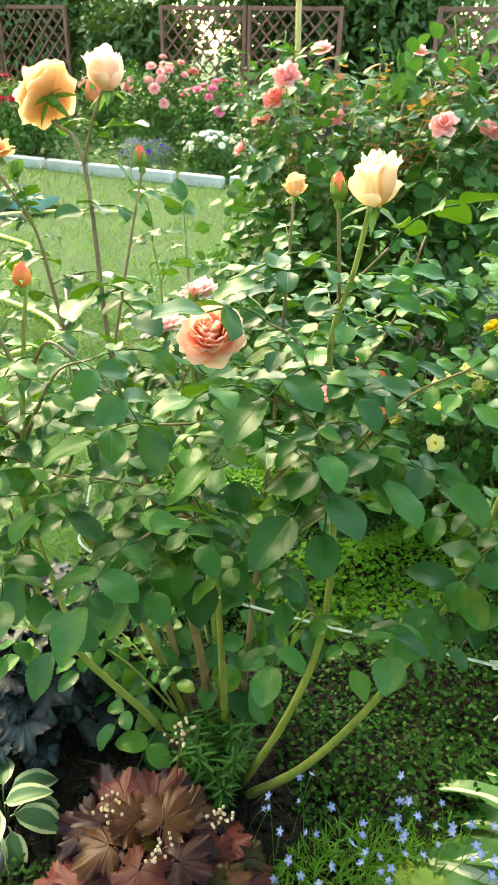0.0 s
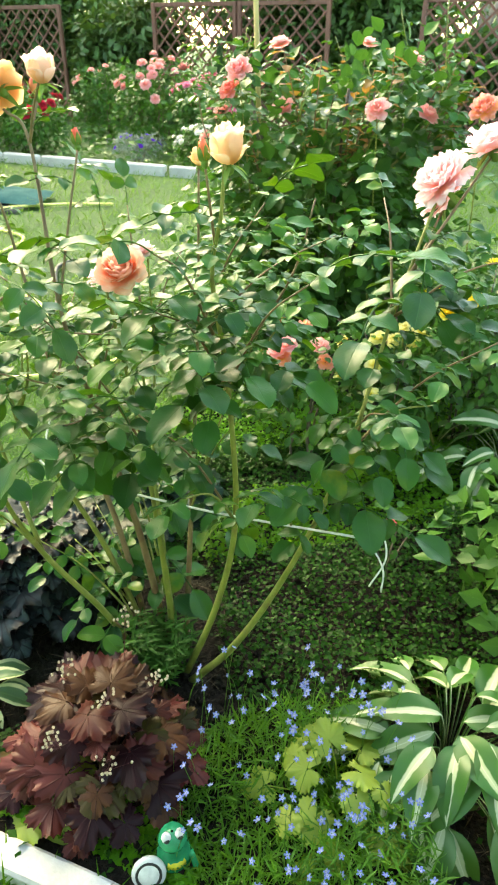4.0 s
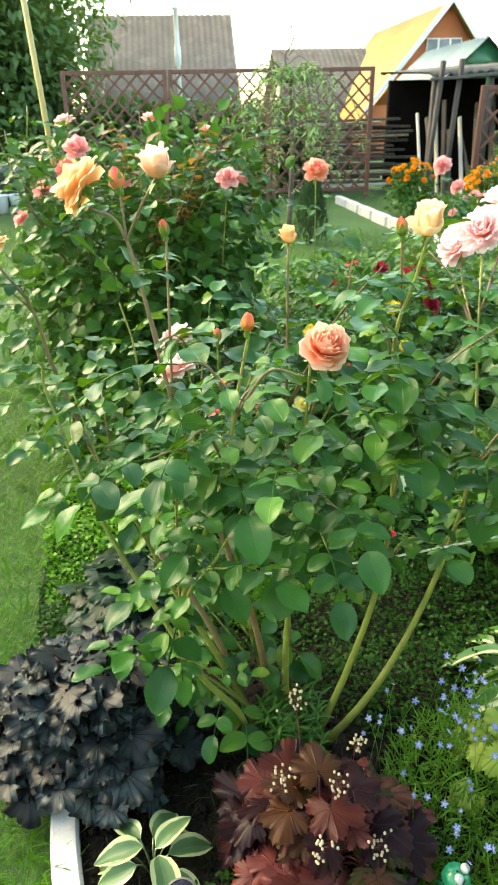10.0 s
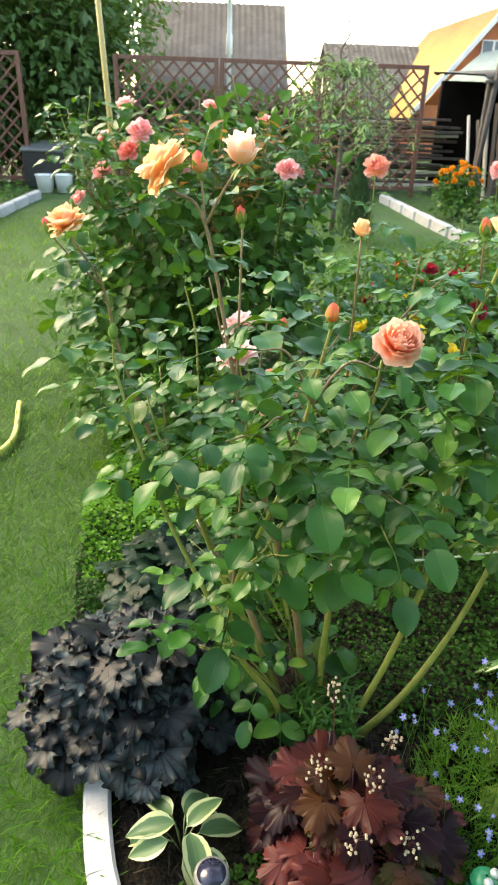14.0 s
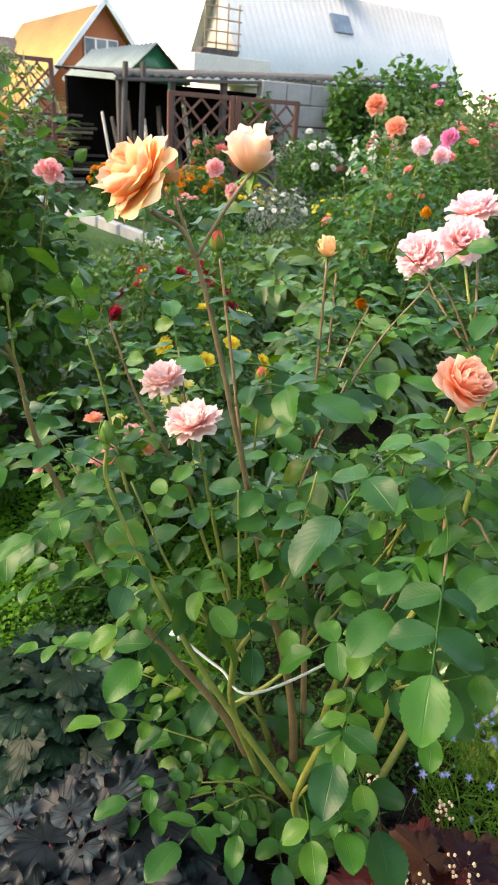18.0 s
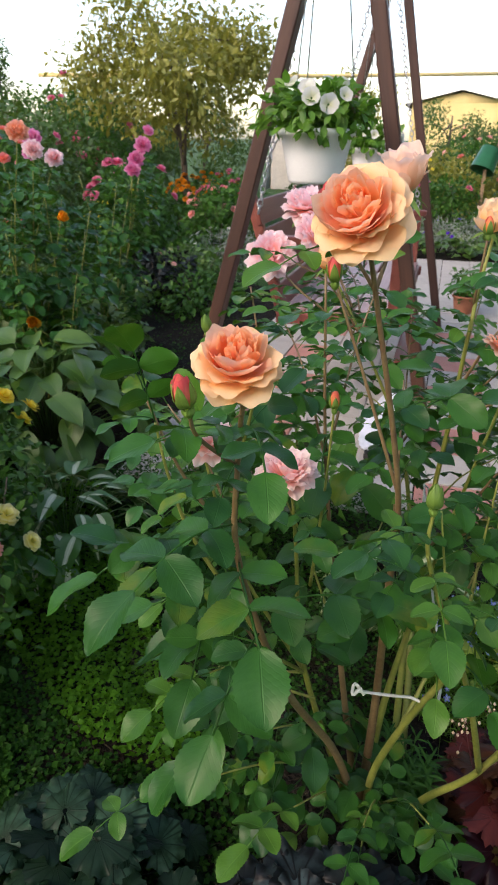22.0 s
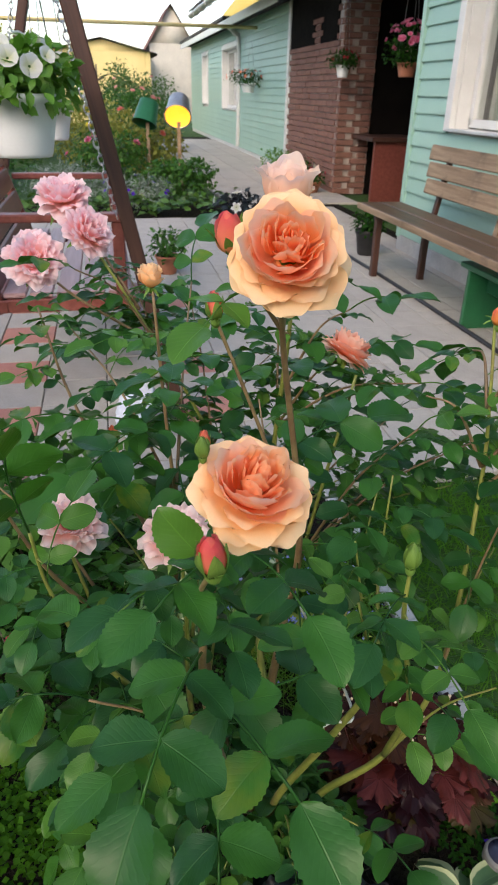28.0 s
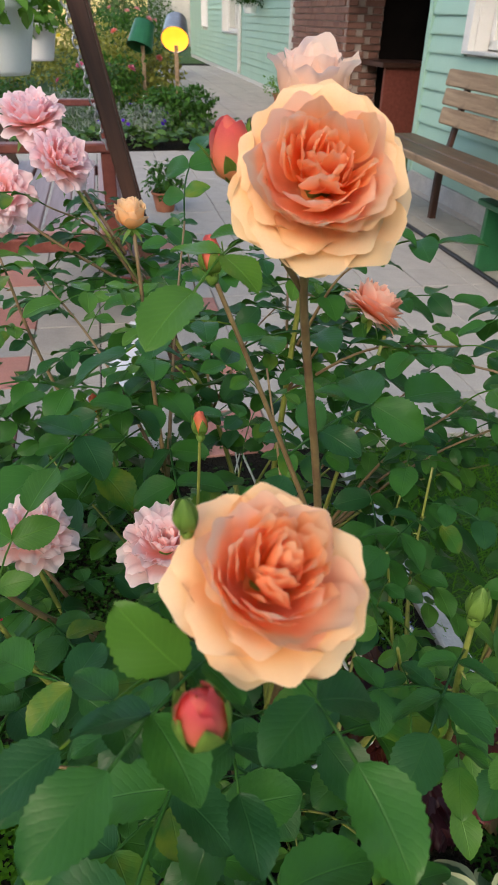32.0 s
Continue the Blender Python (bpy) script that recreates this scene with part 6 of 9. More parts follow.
for k, (s, d, r, h) in enumerate([(-3.55, 3.75, 0.38, 0.40), (-2.8, 4.4, 0.4, 0.46), (-3.0, 5.0, 0.36, 0.44)]):
    dome_plant("hosta", "large plain green hosta clump", "hosta", tuple(plan(s, d)), PLAIN_HOSTA, HOSTA_GREEN, 105, r, h, 30 + k, (0.8, 1.25), low=0.25, lean=0.6)


MAGENTA_LEAF = leafy("magenta_leaf", (0.06, 0.004, 0.02), (0.13, 0.010, 0.045), rough=0.4, thin=0.1, veins=4.0, spec=0.3)
roll = join(*[moved(blade(0.05, 0.032, 7, 4, 0.5, 0.9, 0.1, seed=k), pose(0, 0.004 * k, 0.006 * k, 0, 18 * k, 10 * k)) for k in range(3)])
part("leaf", roll, MAGENTA_LEAF, dark_bells, "rolled magenta young leaf", Matrix.Translation((-0.085, 0.02, 0.062)) @ pose(0, 0, 0, 10, -40, -70))


def flower_stalks(parent, spots):
    """Thin wiry stalks with loose heads of tiny cream buds."""
    rng = np.random.default_rng(91)
    for x, y, h, r in spots:
        twigs = [tube(smooth_path([(x * 0.5, y * 0.5, 0.03), (x * 0.8, y * 0.8, h * 0.6), (x, y, h)], 4), 0.0008, 4)]
        beads = []
        for i in range(18):
            p = np.array([x, y, h]) + rng.normal(size=3) * [r, r, r * 1.1]
            twigs.append(tube([(x, y, p[2] - 0.008), tuple(p)], 0.0004, 3))
            beads.append(moved(lathe([(0.0004, -0.004), (0.0023, -0.0015), (0.0026, 0.001), (0.0006, 0.004)], 6), Matrix.Translation(p)))
        stalk = part("flower_stalk", join(*twigs), HEU_STALK, parent)
        part("flower_head", join(*beads), TINY_BUD, stalk, "tiny cream buds", kind="stuff")


flower_stalks(red_bells, [(0.03, 0.13, 0.24, 0.014), (-0.06, 0.03, 0.215, 0.012), (0.02, -0.02, 0.19, 0.013), (-0.05, -0.08, 0.17, 0.012), (0.04, -0.10, 0.14, 0.012), (0.10, 0.04, 0.19, 0.010)])
in_bed = inside_outline(bed_outline)


def weedy(x, y):
    return in_bed(x, y) & ~((x < 0.34) & (y > 0.36) & (y < 1.2)) & (np.sin(x * 7 + 2 * np.sin(y * 5)) + np.sin(y * 8) > -1.1)


SMALL = simple_leaf(0.017, 0.013, 5, 0.2, 0.1, 3)
clover_part = inside_outline([(-0.44, 1.24), (-0.27, 1.18), (-0.05, 1.42), (0.42, 1.55), (0.5, 1.95), (0.3, 2.25), (-0.12, 2.5), (-0.14, 2.1), (-0.34, 1.72)])
carpet("creeping_ground_cover", "dense dark green small leaved ground cover", "ground cover", lambda x, y: clover_part(x, y) & (y < 1.46 + 0.35 * (x + 0.3)), (-0.5, 0.6, 1.1, 2.2), simple_leaf(0.013, 0.011, 6, 0.2, 0.1, 3), GROUNDCOVER, 30000, (0.012, 0.06), 40)
carpet("clover_carpet", "bright green low clover carpet along the lawn", "ground cover", lambda x, y: clover_part(x, y) & (y >= 1.42 + 0.35 * (x + 0.3)), (-0.5, 0.6, 1.1, 2.6), simple_leaf(0.014, 0.012, 6, 0.2, 0.1, 3), CLOVER, 34000, (0.012, 0.055), 41)
under = inside_outline([(0.04, 0.80), (0.10, 0.64), (0.40, 0.58), (0.60, 0.66), (0.95, 0.3), (1.2, 0.75), (1.38, 1.25), (1.2, 1.9), (0.9, 2.0), (0.45, 1.55), (0.1, 1.3), (-0.02, 1.1), (0.05, 0.9)])
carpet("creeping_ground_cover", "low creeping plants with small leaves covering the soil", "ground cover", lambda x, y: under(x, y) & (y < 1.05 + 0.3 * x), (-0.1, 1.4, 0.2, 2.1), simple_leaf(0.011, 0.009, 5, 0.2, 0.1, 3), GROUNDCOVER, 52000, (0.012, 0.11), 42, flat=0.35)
carpet("clover_carpet", "clover behind the rose bush, backlight put into its green", "ground cover", lambda x, y: under(x, y) & (y > 1.03 + 0.3 * x), (-0.1, 1.4, 0.9, 2.1), simple_leaf(0.013, 0.011, 5, 0.2, 0.1, 3), BACKLIT_COVER, 44000, (0.012, 0.12), 48, flat=0.35)
carpet("creeping_ground_cover", "low dark creeping plants round the coral bells", "ground cover", lambda x, y: in_bed(x, y) & ~under(x, y) & (y > 1.0), (-0.45, 0.5, 1.0, 1.7), simple_leaf(0.012, 0.010, 5, 0.2, 0.1, 3), GROUNDCOVER, 15000, (0.012, 0.05), 49, flat=0.35)
lobelia_part = inside_outline([(0.02, 0.55), (0.14, 0.62), (0.34, 0.6), (0.42, 0.36), (0.5, 0.12), (0.14, 0.24), (-0.02, 0.33)])
carpet("lobelia_foliage", "fine green lobelia foliage at the rim", "lobelia", lobelia_part, (-0.1, 0.6, 0.0, 0.7), simple_leaf(0.034, 0.0034, 7), FINE_GREEN, 15000, (0.0, 0.11), 43, flat=0.2, rise=(0.4, 2.2))
carpet("creeping_ground_cover", "sparse small weeds on the dark soil", "ground cover", weedy, (-0.5, 6.2, 0.0, 4.6), SMALL, GROUNDCOVER, 32000, (0.012, 0.06), 44, (0.6, 1.4), flat=0.4)
litter = surface("dry_litter", (0.018, 0.013, 0.007), (0.06, 0.045, 0.02), scale=60, rough=0.9)
carpet("plant_litter", "thin dry stems and dead leaves on the dark soil", "plant litter", lambda x, y: in_bed(x, y), (-0.5, 0.75, 0.35, 1.35), simple_leaf(0.03, 0.0016, 5, 0.0, 0.2), litter, 2400, (0.014, 0.03), 46, (0.5, 1.5), flat=0.4, rise=(-0.2, 0.6))
carpet("soil_crumbs", "dark crumbs of soil on the bed", "soil", lambda x, y: in_bed(x, y), (-0.5, 0.9, 0.3, 1.4), lathe([(0.0005, -0.004), (0.006, -0.001), (0.005, 0.004), (0.0005, 0.006)], 5), SOIL, 1500, (0.012, 0.018), 47, (0.4, 1.6), flat=0.2)
rim_weeds = inside_outline([(-0.32, 0.40), (-0.1, 0.33), (0.06, 0.27), (0.06, 0.36), (-0.06, 0.42), (-0.2, 0.46)])
carpet("creeping_ground_cover", "small green creeping plant along the rim", "ground cover", rim_weeds, (-0.4, 0.1, 0.2, 0.5), simple_leaf(0.012, 0.010, 5), CLOVER, 6000, (0.012, 0.035), 45)


def lobelia():
    """Thin arching stems with blue five petalled flowers."""
    rng = np.random.default_rng(61)
    lb = thing("lobelia", Matrix.Translation((0.15, 0.42, 0.0)), "blue flowering lobelia with thin stems", "lobelia")
    flower = mesh_of("flower", *small_flower(5, 0.0115, 0.34, 70))
    flower.materials.append(BLUE_FLOWER)
    stems = []
    test = inside_outline([(0.0, 0.60), (0.2, 0.66), (0.4, 0.56), (0.42, 0.36), (0.42, 0.16), (0.14, 0.25), (0.0, 0.33)])
    n = 0
    while n < 150:
        x, y = rng.uniform(-0.05, 0.5), rng.uniform(0.1, 0.65)
        if not test(np.array([x]), np.array([y]))[0]:
            continue
        h = rng.uniform(0.10, 0.21) if y > 0.45 else rng.uniform(0.09, 0.17)
        p0 = np.array([x - 0.15 + rng.uniform(-0.04, 0.04), y - 0.42 + rng.uniform(-0.04, 0.04), 0.0])
        p2 = np.array([x - 0.15, y - 0.42, h])
        stems.append(tube(smooth_path([tuple(p0), tuple((p0 + p2) / 2 + [0, 0, 0.02]), tuple(p2)], 3), 0.0006, 3))
        part("flower", flower, None, lb, m=facing(p2, (rng.uniform(-0.8, 0.6), rng.uniform(-0.9, 0.4), 0.6), rng.uniform(0.8, 1.35), rng.uniform(0, 360)))
        n += 1
    part("stem_tangle", join(*stems), FINE_GREEN, lb, kind="stuff")


lobelia()


def violet_flowers():
    rng = np.random.default_rng(7)
    vp = thing("violet_plant", Matrix.Translation((-0.42, 0.50, 0.0)), "low plant with deep violet flowers by the rim", "flowering plant")
    me = mesh_of("flower", *small_flower(5, 0.014, 0.4, 75))
    me.materials.append(VIOLET_FLOWER)
    for x, y in ((-0.05, 0.03), (-0.03, -0.01), (-0.055, -0.02), (0.01, -0.04), (0.06, -0.05), (0.07, -0.02)):
        part("flower", me, None, vp, m=facing((x, y, 0.035), (0.1, -0.3, 0.8), 1.0))
    k = 700
    p = np.stack([rng.uniform(-0.08, 0.14, k), rng.uniform(-0.09, 0.05, k), rng.uniform(0.012, 0.035, k)], -1)
    a = rng.uniform(0, 6.28, k)
    part("foliage", spread(simple_leaf(0.012, 0.006), frames_of(p, np.stack([np.cos(a), np.sin(a), rng.uniform(0, 0.6, k)], -1), np.tile([0, 0, 1.0], (k, 1)), np.ones(k))), GROUNDCOVER, vp, kind="stuff")


violet_flowers()


HERB_GREEN = leafy("herb_leaf", (0.012, 0.065, 0.010), (0.045, 0.14, 0.018), rough=0.5, thin=0.2, veins=0.5, spec=0.2)


def feathery(place, r, h, seed):
    rng = np.random.default_rng(seed)
    f = thing("lily_shoots", Matrix.Translation(place), "fresh green plant with narrow leaves under the rose", "perennial")
    for i in range(26):
        a, q = rng.uniform(0, 6.28), r * math.sqrt(rng.uniform())
        top = (q * math.cos(a), q * math.sin(a), h * rng.uniform(0.7, 1.1))
        part("stem", tube([(top[0] * 0.6, top[1] * 0.6, 0), top], 0.0012, 4), HERB_GREEN, f)
        k = 22
        z = np.linspace(0.2, 1, k)[:, None]
        p = np.array([top[0] * 0.6, top[1] * 0.6, 0]) * (1 - z) + np.array(top) * z
        b = np.arange(k) * 2.4
        way = np.stack([np.cos(b), np.sin(b), np.full(k, 0.5)], -1)
        part("leaf_whorl", spread(blade(0.035, 0.006, 4, 2, 0.4, 0.2, 0.3), frames_of(p, way, np.tile([0, 0, 1.0], (k, 1)), rng.uniform(0.7, 1.1, k))), HERB_GREEN, f)


feathery((-0.06, 0.715, 0.0), 0.075, 0.13, 3)


def lawn_grass():
    """Short mown grass where the camera passes near the lawn."""
    rng = np.random.default_rng(77)
    bed = inside_outline(bed_outline)
    b = blade(0.062, 0.0036, 4, 1, 0.3, 0.0, 0.4)
    out = []
    for count, box, size in ((52000, (-2.2, 0.6, -1.2, 3.2), (0.5, 1.2)), (26000, (-4.0, 4.0, 3.0, 8.5), (0.9, 1.9)), (20000, (-0.2, 1.2, -1.4, 0.4), (0.6, 1.3))):
        x, y = rng.uniform(box[0], box[1], count), rng.uniform(box[2], box[3], count)
        s = (x - 3.48) * 0.9207 + (y + 3.22) * -0.3903
        edge = np.minimum(np.minimum(x - box[0], box[1] + 9 - x), np.minimum(y - box[2] + (9 if box[2] > 2 else 0), box[3] - y + (9 if box[3] < 3.5 else 0)))
        ok = (~bed(x, y) & (s < -3.8) if box[3] < 3.5 else ~bed(x, y) & (s < -2.7)) & (rng.uniform(0, 1, count) < edge / 1.1)
        x, y = x[ok], y[ok]
        k = len(x)
        a = rng.uniform(0, 6.283, k)
        way = np.stack([np.cos(a) * 0.6, np.sin(a) * 0.6, rng.uniform(0.4, 1.2, k)], -1)
        out.append(spread(b, frames_of(np.stack([x, y, np.full(k, -0.004)], -1), way, np.tile([0.1, 0.2, 1.0], (k, 1)), rng.uniform(size[0], size[1], k))))
    stuff("lawn_grass", join(*out), GRASS, "short mown lawn grass", "grass")


lawn_grass()

# ---- small things in the bed and on the lawn ----
def tie_string():
    st = thing("tie_string", Matrix.Translation((0, 0.75, 0.45)), "white string tied round the rose canes", "string")
    loop = [(-0.28, 0.90, 0.53), (-0.273, 0.83, 0.505), (-0.25, 0.772, 0.482), (0.02, 0.68, 0.470), (0.315, 0.585, 0.488)]
    off = Vector((0, 0.75, 0.45))
    part("loop", tube(smooth_path([Vector(p) - off for p in loop], 8), 0.0021, 5), STRING, st)
    part("tail", tube(smooth_path([Vector(p) - off for p in [(0.315, 0.585, 0.488), (0.335, 0.575, 0.505), (0.345, 0.57, 0.46), (0.325, 0.572, 0.40)]], 6), 0.0016, 5), STRING, st)
    part("tail", tube(smooth_path([Vector(p) - off for p in [(0.315, 0.585, 0.488), (0.34, 0.56, 0.45), (0.345, 0.57, 0.39)]], 6), 0.0016, 5), STRING, st)
    part("knot", tube(smooth_path([Vector(p) - off for p in [(0.305, 0.59, 0.49), (0.32, 0.583, 0.497), (0.322, 0.59, 0.481), (0.31, 0.586, 0.483), (0.317, 0.588, 0.49)]], 4), 0.0022, 5), STRING, st)
    part("knot", tube(smooth_path([Vector(p) - off for p in [(-0.285, 0.89, 0.527), (-0.274, 0.90, 0.536), (-0.284, 0.905, 0.528), (-0.28, 0.893, 0.534)]], 4), 0.0024, 5), STRING, st)


tie_string()
SOLAR = surface("solar_cell", (0.012, 0.014, 0.03), (0.03, 0.035, 0.06), scale=30, rough=0.15, bump=0.02)
FROG_GREEN = surface("frog_glaze", (0.01, 0.20, 0.09), (0.02, 0.32, 0.14), scale=30, rough=0.2, bump=0.03)
FROG_BELLY = surface("frog_belly", (0.45, 0.42, 0.04), (0.6, 0.55, 0.06), scale=30, rough=0.25)
LAMP_CAP = surface("grey_lamp_cap", (0.10, 0.105, 0.10), (0.16, 0.165, 0.16), scale=40, rough=0.45, bump=0.05)
LAMP_LENS = surface("ribbed_lens", (0.5, 0.5, 0.48), (0.7, 0.7, 0.68), scale=80, rough=0.25)


def solar_light(place):
    s = thing("solar_light", Matrix.Translation(place), "small round solar garden light on a stake", "garden light")
    part("stake", lathe([(0.002, -0.03), (0.007, 0.0), (0.008, 0.052)], 8), BLACK_PLASTIC, s, "dark plastic stake")
    part("lens", lathe([(0.008, 0.05), (0.015, 0.055), (0.017, 0.066), (0.012, 0.07)], 14), LAMP_LENS, s, "clear lens")
    head = part("head", lathe([(0.010, 0.066), (0.027, 0.068), (0.029, 0.074), (0.029, 0.092), (0.027, 0.096), (0.0235, 0.097)], 24), LAMP_CAP, s, "grey cap")
    part("solar_panel", lathe([(0.0235, 0.0955), (0.0235, 0.0962), (0.0005, 0.0962)], 24), SOLAR, head, "dark solar cell")


solar_light((-0.392, 0.514, 0.0))


def frog_light(place):
    f = thing("frog_figurine", Matrix.Translation(place) @ pose(0, 0, 0, 0, 0, 20), "glazed green garden frog figurine with a solar lamp", "figurine",
              data=None)
    body = lathe([(0.004, 0.0), (0.026, 0.004), (0.03, 0.02), (0.026, 0.04), (0.018, 0.052), (0.022, 0.062), (0.024, 0.07), (0.018, 0.082), (0.002, 0.086)], 16)
    part("body", body, FROG_GREEN, f)
    part("belly", moved(lathe([(0.002, -0.008), (0.013, -0.004), (0.016, 0.004), (0.002, 0.01)], 12), pose(0, -0.02, 0.03, 80, 0, 0)), FROG_BELLY, f, "yellow belly")
    for x in (-0.011, 0.011):
        eye = part("eye", moved(lathe([(0.001, -0.008), (0.007, -0.004), (0.008, 0.0), (0.007, 0.004), (0.001, 0.008)], 12), pose(x, -0.008, 0.088)), WHITE, f, "white eye")
        part("pupil", moved(lathe([(0.0045, 0.0), (0.004, 0.0015), (0.0005, 0.002)], 10), pose(x, -0.0155, 0.089, 90, 0, 0)), BLACK_PLASTIC, eye)
        part("leg", tube(smooth_path([(x * 2.2, -0.01, 0.03), (x * 2.8, -0.022, 0.016), (x * 2.4, -0.03, 0.004)], 4), [0.007] * 8 + [0.004], 7), FROG_GREEN, f)
    lamp = part("lamp", moved(lathe([(0.002, -0.008), (0.026, -0.006), (0.028, 0.0), (0.026, 0.005), (0.021, 0.006)], 20), pose(-0.045, -0.022, 0.028, 60, 0, -10)), WHITE, f, "round white lamp")
    part("lamp_ring", moved(lathe([(0.0215, 0.0065), (0.02, 0.0085), (0.017, 0.0065)], 20), pose(-0.045, -0.022, 0.028, 60, 0, -10)), BLACK_PLASTIC, lamp)
    part("lamp_lens", moved(lathe([(0.017, 0.006), (0.01, 0.0085), (0.0005, 0.009)], 20), pose(-0.045, -0.022, 0.028, 60, 0, -10)), LAMP_LENS, lamp)


frog_light((0.016, 0.335, 0.0))


def hose():
    h = thing("garden_hose", Matrix.Translation((-1.2, 3.5, 0)), "yellow garden hose lying in loops on the lawn", "hose")
    pts = [(-1.2, 5.5), (-1.6, 5.45), (-2.04, 5.26), (-2.17, 4.95), (-1.89, 4.62), (-1.56, 4.29), (-1.65, 3.68), (-1.54, 3.4), (-1.09, 3.04), (-0.95, 2.77), (-1.12, 2.55), (-1.3, 2.48), (-1.32, 2.32), (-1.15, 2.22), (-0.98, 2.12), (-0.79, 2.12), (-0.5, 2.3), (-0.4, 2.7)]
    part("tube", tube(smooth_path([(x + 1.2, y - 3.5, 0.016 + 0.004 * math.sin(i)) for i, (x, y) in enumerate(pts)], 10), 0.0115, 8), HOSE, h)
    part("connector", tube(smooth_path([(x + 1.2, y - 3.5, 0.02) for x, y in [(-1.08, 3.79), (-1.13, 3.62), (-1.05, 3.31), (-0.98, 3.11), (-0.945, 2.95), (-0.95, 2.83)]], 8), 0.013, 8), BLACK_PLASTIC, h, "short dark grey hose piece")


hose()


# ---- pots and hanging plants ----
def pot_plant(name, label, place, r, h, pot_mat, leaf, leaf_mat, n, crown, flowers=(), seed=1, hang=None):
    """A pot with soil, foliage and flowers; hang: height of the hook above it."""
    rng = np.random.default_rng(seed)
    p = thing(name, Matrix.Translation(place), label, "potted plant")
    part("pot", lathe([(r * 0.3, 0.0), (r * 0.66, 0.0), (r * 0.70, 0.01), (r * 0.80, h * 0.45), (r * 0.92, h * 0.86), (r * 1.0, h * 0.88), (r * 1.0, h), (r * 0.93, h), (r * 0.9, h * 0.8)], 28), pot_mat, p)
    part("soil", lathe([(r * 0.9, h * 0.84), (r * 0.5, h * 0.87), (0.002, h * 0.88)], 14), SOIL, p)
    cr, ch = crown
    part("foliage", leaf_cloud(rng, n, (0, 0, h + ch * 0.35), (cr, cr, ch * 0.6), (0.7, 1.2), leaf, 0.2, cut_low=h * 0.7), leaf_mat, p, kind="stuff")
    for piece, mat, k, size, words in flowers:
        me = mesh_of("flower", *piece)
        me.materials.append(mat)
        for i in range(k):
            d = rng.normal(size=3)
            d[2] = abs(d[2])
            d /= np.linalg.norm(d)
            part("flower", me, None, p, words, facing(np.array([0, 0, h + ch * 0.35]) + d * np.array([cr, cr, ch * 0.62]) * 1.02, d, size * rng.uniform(0.8, 1.2), rng.uniform(0, 360)))
    if hang:
        for k in range(3):
            a = k * 2.094 + 0.5
            part("hanger", tube([(r * math.cos(a), r * math.sin(a), h), (0.01 * math.cos(a), 0.01 * math.sin(a), hang)], 0.002, 4), CHAIN, p)
    return p


FL_TRUMPET = small_flower(5, 1.0, 0.62, 55)
L_SOFT = simple_leaf(0.042, 0.024, 9)
pot_plant("hanging_pot", "white hanging pot of white petunias on the swing", tuple(plan(-3.5, 2.71, 1.03)), 0.120, 0.155, WHITE_POT, L_SOFT, FINE_GREEN, 900, (0.17, 0.13), [(FL_TRUMPET, WHITE_PETAL, 16, 0.055, "white petunia")], 5, 1.06)
pot_plant("hanging_pot", "smaller white hanging pot behind the swing seat", tuple(plan(-2.0, 2.72, 0.98)), 0.10, 0.14, WHITE_POT, L_SOFT, FINE_GREEN, 500, (0.15, 0.12), [(FL_TRUMPET, WHITE_PETAL, 7, 0.055, "white petunia")], 6, 1.1)
pot_plant("hanging_pot", "white hanging pot with red flowers on the brick pillar", tuple(plan(3.0, -0.35, 1.38)), 0.085, 0.13, WHITE_POT, L_SOFT, GROUNDCOVER, 420, (0.19, 0.16), [(FL_FIVE, CRIMSON, 12, 0.04, "red flower")], 7, 1.19)
pot_plant("hanging_pot", "hanging basket of pink petunias in the porch", tuple(plan(1.1, -0.35, 1.36)), 0.10, 0.12, TERRACOTTA, L_SOFT, GROUNDCOVER, 600, (0.22, 0.34), [(FL_TRUMPET, HOTPINK, 40, 0.06, "pink petunia")], 8, 1.21)
pot_plant("hanging_pot", "hanging basket with trailing flowers on the far wall", tuple(plan(8.6, -0.32, 1.2)), 0.15, 0.16, WHITE_POT, L_SOFT, GROUNDCOVER, 700, (0.42, 0.24), [(FL_FIVE, CORAL, 16, 0.06, "coral flower")], 9, 1.31)
pot_plant("flower_pot", "dark pot of red flowers under the bench end", tuple(plan(-0.26, 0.40, 0.021)), 0.11, 0.20, BLACK_PLASTIC, L_SOFT, GROUNDCOVER, 350, (0.14, 0.16), [(FL_FIVE, CRIMSON, 9, 0.035, "red flower")], 10)
pot_plant("flower_pot", "terracotta pot of white flowers by the brick wall", tuple(plan(4.3, -0.22, 0.021)), 0.17, 0.16, TERRACOTTA, L_SOFT, GROUNDCOVER, 500, (0.26, 0.24), [(FL_ROSE, WHITE_PETAL, 12, 0.08, "white flower"), (FL_FIVE, CRIMSON, 8, 0.05, "red flower")], 11)
pot_plant("flower_pot", "terracotta bowl of begonias by the brick wall", tuple(plan(3.6, -0.2, 0.021)), 0.17, 0.14, TERRACOTTA, L_SOFT, GROUNDCOVER, 380, (0.22, 0.16), [(FL_ROSE, CRIMSON, 10, 0.06, "red flower")], 12)
pot_plant("flower_pot", "green leafy pot plant at the foot of the wall", tuple(plan(5.6, -0.25, 0.021)), 0.15, 0.16, TERRACOTTA, L_SOFT, FINE_GREEN, 500, (0.28, 0.26), (), 13)
pot_plant("flower_pot", "terracotta pot on the paving beside the swing", tuple(plan(-0.72, 2.1, 0.021)), 0.09, 0.13, TERRACOTTA, L_SOFT, SHRUB_LEAF, 300, (0.14, 0.2), (), 14)
